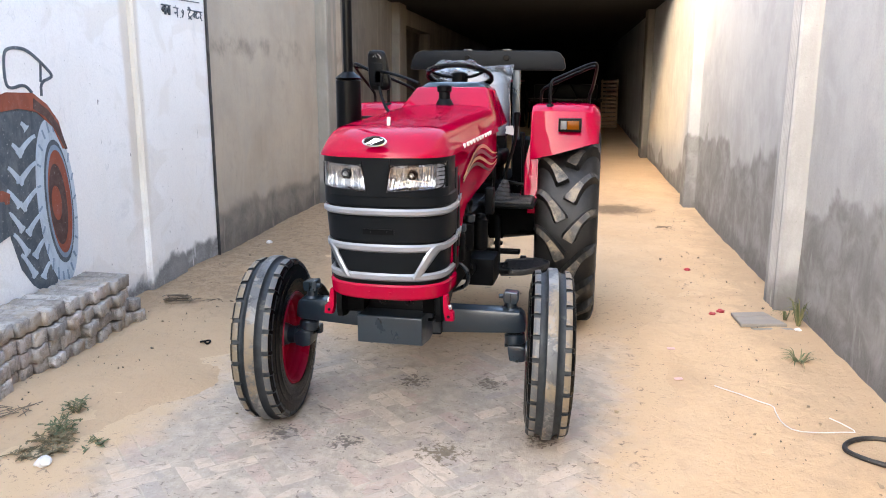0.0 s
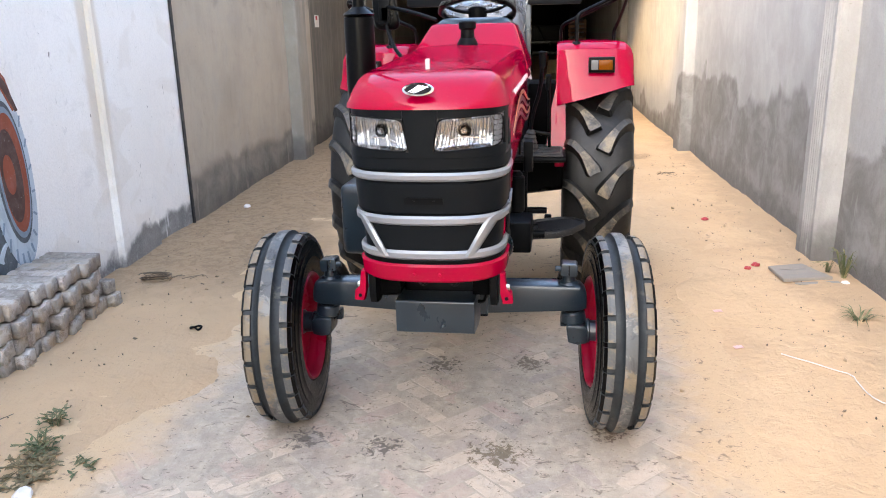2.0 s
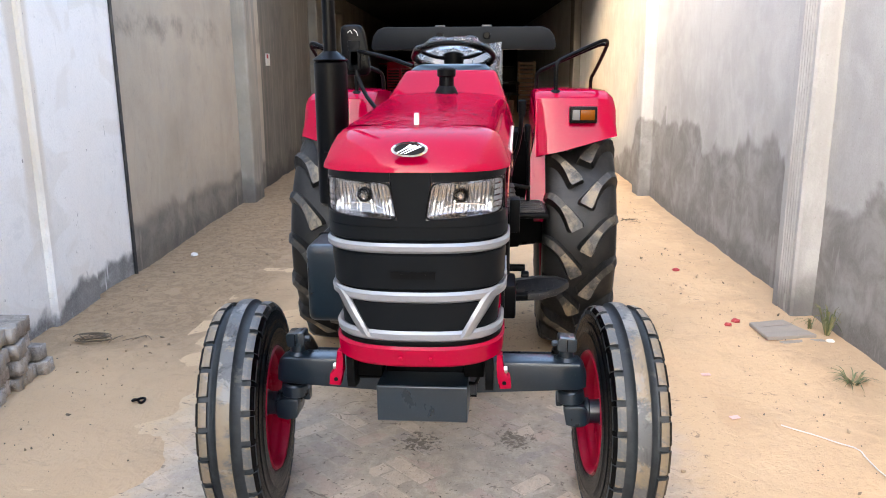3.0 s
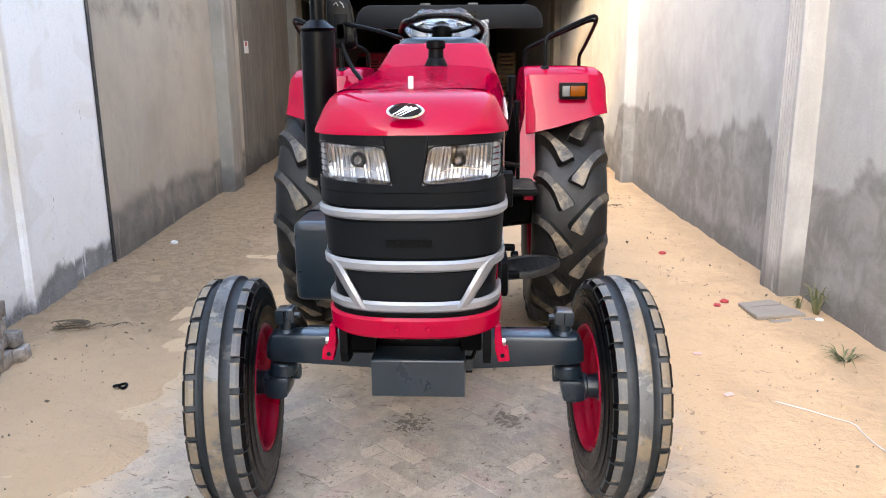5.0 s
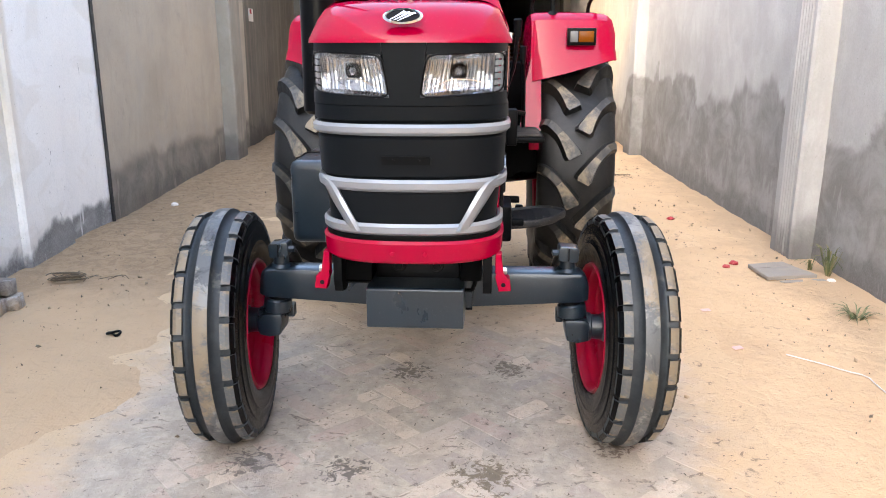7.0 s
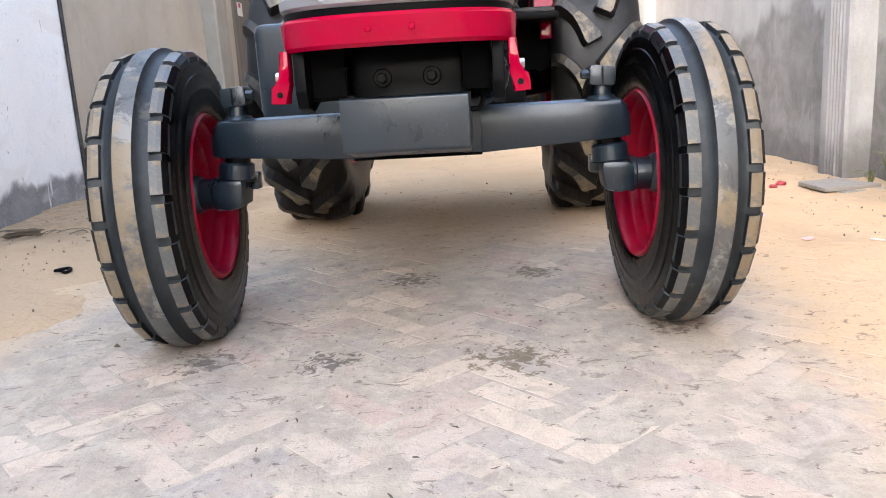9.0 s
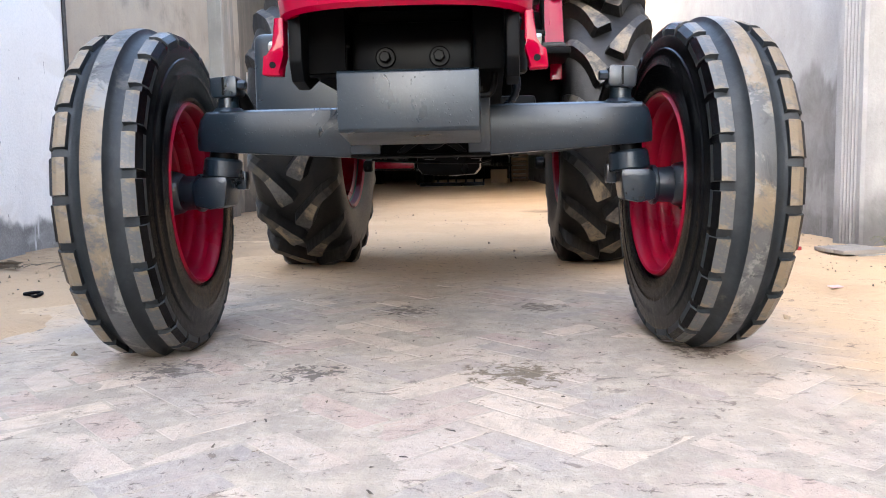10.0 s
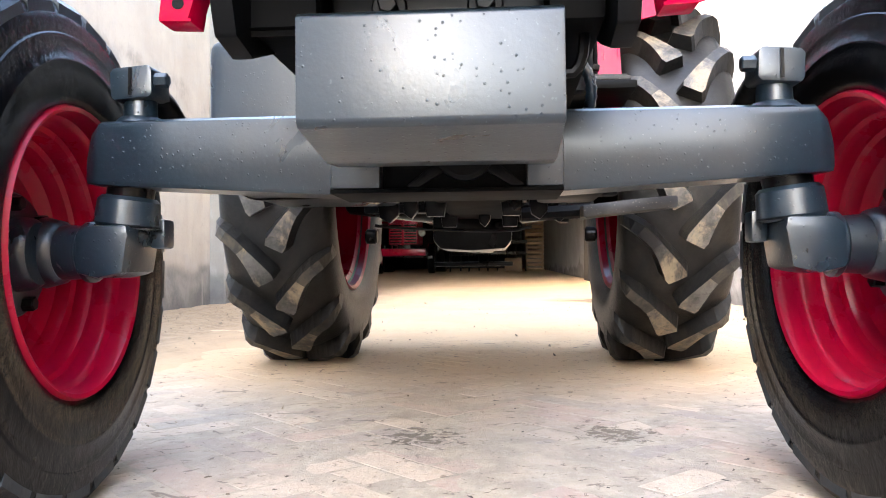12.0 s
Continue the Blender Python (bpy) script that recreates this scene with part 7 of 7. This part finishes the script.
def parked_tractor(x, y):
    """A second tractor in the dark of the shed, facing out."""
    z = rise(y)
    t = thing("parked_tractor", "dusty red tractor parked in the dark shed", "tractor")
    part("bonnet", box(B(), x - 0.36, x + 0.36, y - 0.45, y + 0.75, z + 0.72, z + 1.42, 0.06, seg=3), M_REDRIM, t)
    part("grille", box(B(), x - 0.33, x + 0.33, y - 0.475, y - 0.44, z + 0.72, z + 1.25, 0.01), M_PANEL, t)
    for k in range(8):
        part("grille_bar", box(B(), x - 0.35, x + 0.35, y - 0.50, y - 0.47, z + 0.72 + k * 0.07, z + 0.75 + k * 0.07, 0.006), M_REDRIM, t)
    part("grille_post", box(B(), x - 0.03, x + 0.03, y - 0.51, y - 0.49, z + 0.70, z + 1.27, 0.006), M_REDRIM, t)
    part("bumper", box(B(), x - 0.56, x + 0.56, y - 0.52, y - 0.40, z + 0.44, z + 0.62, 0.02), M_REDRIM, t)
    part("head_lamp", cyl(B(), (x + 0.47, y - 0.46, z + 1.0), (x + 0.47, y - 0.38, z + 1.0), 0.09, 0.06, 18, 0.01), M_BULB, t, "round head lamp")
    part("axle", box(B(), x - 0.55, x + 0.55, y - 0.06, y + 0.06, z + 0.40, z + 0.50, 0.01), M_CAST, t)
    part("chassis", box(B(), x - 0.16, x + 0.16, y - 0.3, y + 1.9, z + 0.45, z + 0.8, 0.02), M_ENGINE, t)
    for s in (-1, 1):
        for cx, cy, r, w in ((0.66, 0.0, 0.38, 0.09), (0.72, 1.75, 0.65, 0.18)):
            bm = B()
            revolve(bm, [(r * 0.55, -w * 0.8), (r * 0.7, -w), (r * 0.92, -w * 0.95), (r, -w * 0.6), (r, w * 0.6), (r * 0.92, w * 0.95), (r * 0.7, w), (r * 0.55, w * 0.8)], (x + s * cx, y + cy, z + r), 32)
            tyre = part("wheel", bm, M_RUBBER, t)
            part("rim", cyl(B(), (x + s * (cx - w * 0.5), y + cy, z + r), (x + s * (cx + w * 0.5), y + cy, z + r), r * 0.57, seg=24), M_REDRIM, tyre)
        part("mudguard", box(B(), x + s * 0.6 - 0.2, x + s * 0.6 + 0.2, y + 1.2, y + 2.2, z + 1.34, z + 1.40, 0.02), M_REDRIM, t)
    return t


parked_tractor(-2.38, 18.2)


def carton(x, y):
    """A shut cardboard box with its two top flaps."""
    z = rise(y)
    c = thing("carton", "brown cardboard carton standing in the shed", "carton")
    part("carton_body", box(B(), x - 0.22, x + 0.22, y - 0.18, y + 0.18, z, z + 0.36, 0.008), M_WOOD, c)
    for s in (-1, 1):
        part("flap", box(B(), x - 0.215, x + 0.215, y + min(s * 0.004, s * 0.175), y + max(s * 0.004, s * 0.175), z + 0.361, z + 0.366), M_WOOD, c)
    return c


carton(0.32, 19.2)


def implement(x, y):
    """A dark cultivator frame standing in front of the back wall."""
    z = rise(y)
    c = thing("cultivator", "dark steel cultivator frame standing in the shed", "farm implement")
    for zz, yy in ((0.75, 0.0), (0.75, 0.5), (0.45, 0.25)):
        part("frame_bar", box(B(), x - 1.05, x + 1.05, y + yy - 0.04, y + yy + 0.04, z + zz, z + zz + 0.09, 0.008), M_ENGINE, c)
    for k in range(9):
        xx = x - 1.0 + 0.25 * k
        yy = 0.5 * (k % 2)
        part("tine", tube(B(), [(xx, y + yy, z + 0.8), (xx, y + yy + 0.1, z + 0.5), (xx, y + yy + 0.02, z + 0.2), (xx, y + yy - 0.12, z + 0.01)], 0.022, 8, 1), M_ENGINE, c)
    for s in (-1, 1):
        part("mast", tube(B(), [(x + s * 0.4, y, z + 0.8), (x + s * 0.1, y, z + 1.35)], 0.03, 8), M_ENGINE, c)
    part("cover", box(B(), x - 0.9, x + 0.9, y + 0.15, y + 0.6, z + 0.84, z + 1.25, 0.05), M_BLACK, c)
    return c


implement(-0.35, 19.6)
shelf = thing("shelf", "dim wooden wall shelf in the side store", "shelf")
shelf.matrix_world = ALLEY
part("board", box(B(), LEFT - 1.98, LEFT - 1.55, 10.8, 14.6, 2.02, 2.06), M_WOOD, shelf)
for v in (11.2, 12.6, 14.0):
    part("bracket", prism(B(), [(LEFT - 1.99, 1.75), (LEFT - 1.96, 1.75), (LEFT - 1.6, 2.0), (LEFT - 1.6, 2.02), (LEFT - 1.99, 2.02)], "y", v, v + 0.03), M_WOOD, shelf)


# ---- paver stack against the wall ----
stack = thing("paver_stack", "loose stack of weathered interlocking concrete pavers against the wall", "paver stack")
stack.matrix_world = ALLEY


def wavy_paver(width, depth, height, flip=1):
    """A block with stepped beds, a blunt crease down its end and worn edges."""
    bm = B()
    st = 0.007 * flip
    bed = [(-0.5, 0.0), (-0.28, 0.0), (-0.06, 0.0), (0.10, st), (0.32, st), (0.5, st * 0.7)]
    out = [(v * width, z) for v, z in bed] + [(v * width, z + height) for v, z in bed[::-1]]
    crease = {0: 0.006, 1: 0.009, 2: 0.010, 9: 0.010, 10: 0.009, 11: 0.006}
    loops = []
    for u, f in ((-0.5, 0.004), (-0.49, 0.0), (0.44, 0.0), (0.492, 0.0), (0.5, 0.0025)):
        loop = []
        for i, (v, z) in enumerate(out):
            shift = crease.get(i, 0.0) if u > 0.45 else 0.0
            loop.append((u * depth + shift, v * (1 - f / (width / 2)), height / 2 + (z - height / 2) * (1 - f / (height / 2))))
        loops.append(loop)
    rings(bm, loops, True, True)
    for e in bm.edges:
        e.smooth = e.calc_face_angle(0.0) < radians(5)
    data = bpy.data.meshes.new("paver")
    bmesh.ops.recalc_face_normals(bm, faces=bm.faces)
    for f in bm.faces:
        f.smooth = True
    bm.to_mesh(data)
    bm.free()
    data.materials.append(M_STACK.m)
    return data


PH = 0.082
DEEP = -2.045 - LEFT
FRONT = [wavy_paver(0.098, 0.235, PH - 0.008), wavy_paver(0.086, 0.228, PH - 0.013), wavy_paver(0.094, 0.24, PH - 0.010, -1)]
SLAB = [wavy_paver(0.101, DEEP - 0.012, PH - 0.008), wavy_paver(0.099, DEEP - 0.035, PH - 0.004)]
rnd = random.Random(5)
for i in range(29):
    v = 1.30 - 0.107 * (i + 0.5)
    column = rnd.uniform(-0.024, 0.024) + (0.035 if i % 9 == 4 else 0)
    high = 2 if i < 1 else 4
    for k in range(high):
        slab = k == 3
        mesh = SLAB[i % 2] if slab else FRONT[0 if rnd.random() < 0.6 else rnd.randrange(3)]
        long = DEEP - 0.012 if slab else 0.235
        ob = new("paver", mesh)
        ob.parent = stack
        lean = 0.02 if slab else 0.055
        j = column + rnd.uniform(-0.016, 0.016) - (0.012 if slab else 0)
        u = LEFT + long / 2 + 0.006 + max(0.0, column * 0.5) if slab else -2.045 - long / 2 + j
        ob.matrix_basis = Matrix.Translation((u, v + rnd.uniform(-0.005, 0.005), k * PH + (0.004 if slab else 0))) @ Euler((rnd.uniform(-0.09, 0.09), rnd.uniform(-0.02, 0.02), rnd.uniform(-lean, lean))).to_matrix().to_4x4()


# ---- herringbone paving ----
paving = tagged(new("paving"), "worn herringbone brick paving under trodden dust", "paving", kind="structure")
BW, BL = 0.078, 0.234
bm = B()
box(bm, -BL / 2 + 0.003, BL / 2 - 0.003, -BW / 2 + 0.003, BW / 2 - 0.003, -0.03, 0.0)
for v in bm.verts:
    if v.co.z > -0.01:
        v.co.x *= 0.985
        v.co.y *= 0.975
tops = [e for e in bm.edges if all(v.co.z > -0.01 for v in e.verts)]
bmesh.ops.bevel(bm, geom=tops, offset=0.0012, segments=1, affect="EDGES")
brick_mesh = bpy.data.meshes.new("brick")
bm.to_mesh(brick_mesh)
bm.free()
brick_mesh.materials.append(M_PAVER.m)
bed = B()
cols, rows = 100, 190
grid = []
for j in range(rows + 1):
    line = []
    for i in range(cols + 1):
        x, y = -1.6 + 3.2 * i / cols, -2.75 + 6.05 * j / rows
        drift = 0.0016 * noise.noise((x * 2.6, y * 2.6, 4.0)) + 0.0008 * noise.noise((x * 9, y * 9, 5.0))
        line.append(bed.verts.new((x, y, rise(y) - 0.0002 + drift)))
    grid.append(line)
for j in range(rows):
    for i in range(cols):
        bed.faces.new((grid[j][i], grid[j][i + 1], grid[j + 1][i + 1], grid[j + 1][i]))
part("dust_bed", bed, M_BED, paving, "trodden dust drifted over and between the bricks")
rnd = random.Random(9)
spots = []
for a in range(-62, 63):
    for b in range(-62, 63):
        k = (a - b) % 6
        if k == 0:
            c, turn = ((a + 1.5) * BW, (b + 0.5) * BW), 0.0
        elif k == 5:
            c, turn = ((a + 0.5) * BW, (b + 1.5) * BW), math.pi / 2
        else:
            continue
        s45 = math.sqrt(0.5)
        x, y = (c[0] - c[1]) * s45, (c[0] + c[1]) * s45
        if -2.6 < y < 3.2 and abs(x) < 1.5 and paved(x, y) > -0.02:
            spots.append((x, y, turn + math.pi / 4))
spots.sort(key=lambda q: abs(q[1] + 0.55))
rest = B()
for n, (x, y, turn) in enumerate(spots):
    m = Matrix.Translation((x, y, rise(y) + rnd.uniform(-0.0009, 0.0007))) @ Euler((rnd.uniform(-0.008, 0.008), rnd.uniform(-0.008, 0.008), turn + rnd.uniform(-0.012, 0.012))).to_matrix().to_4x4()
    if n < 300:
        ob = new("brick", brick_mesh)
        ob.parent = paving
        ob.matrix_basis = m
    else:
        vs = [rest.verts.new(m @ v.co) for v in brick_mesh.vertices]
        for p in brick_mesh.polygons:
            rest.faces.new([vs[i] for i in p.vertices])
tagged(part("far_bricks", rest, M_PAVER, paving, smooth=0), kind="stuff")
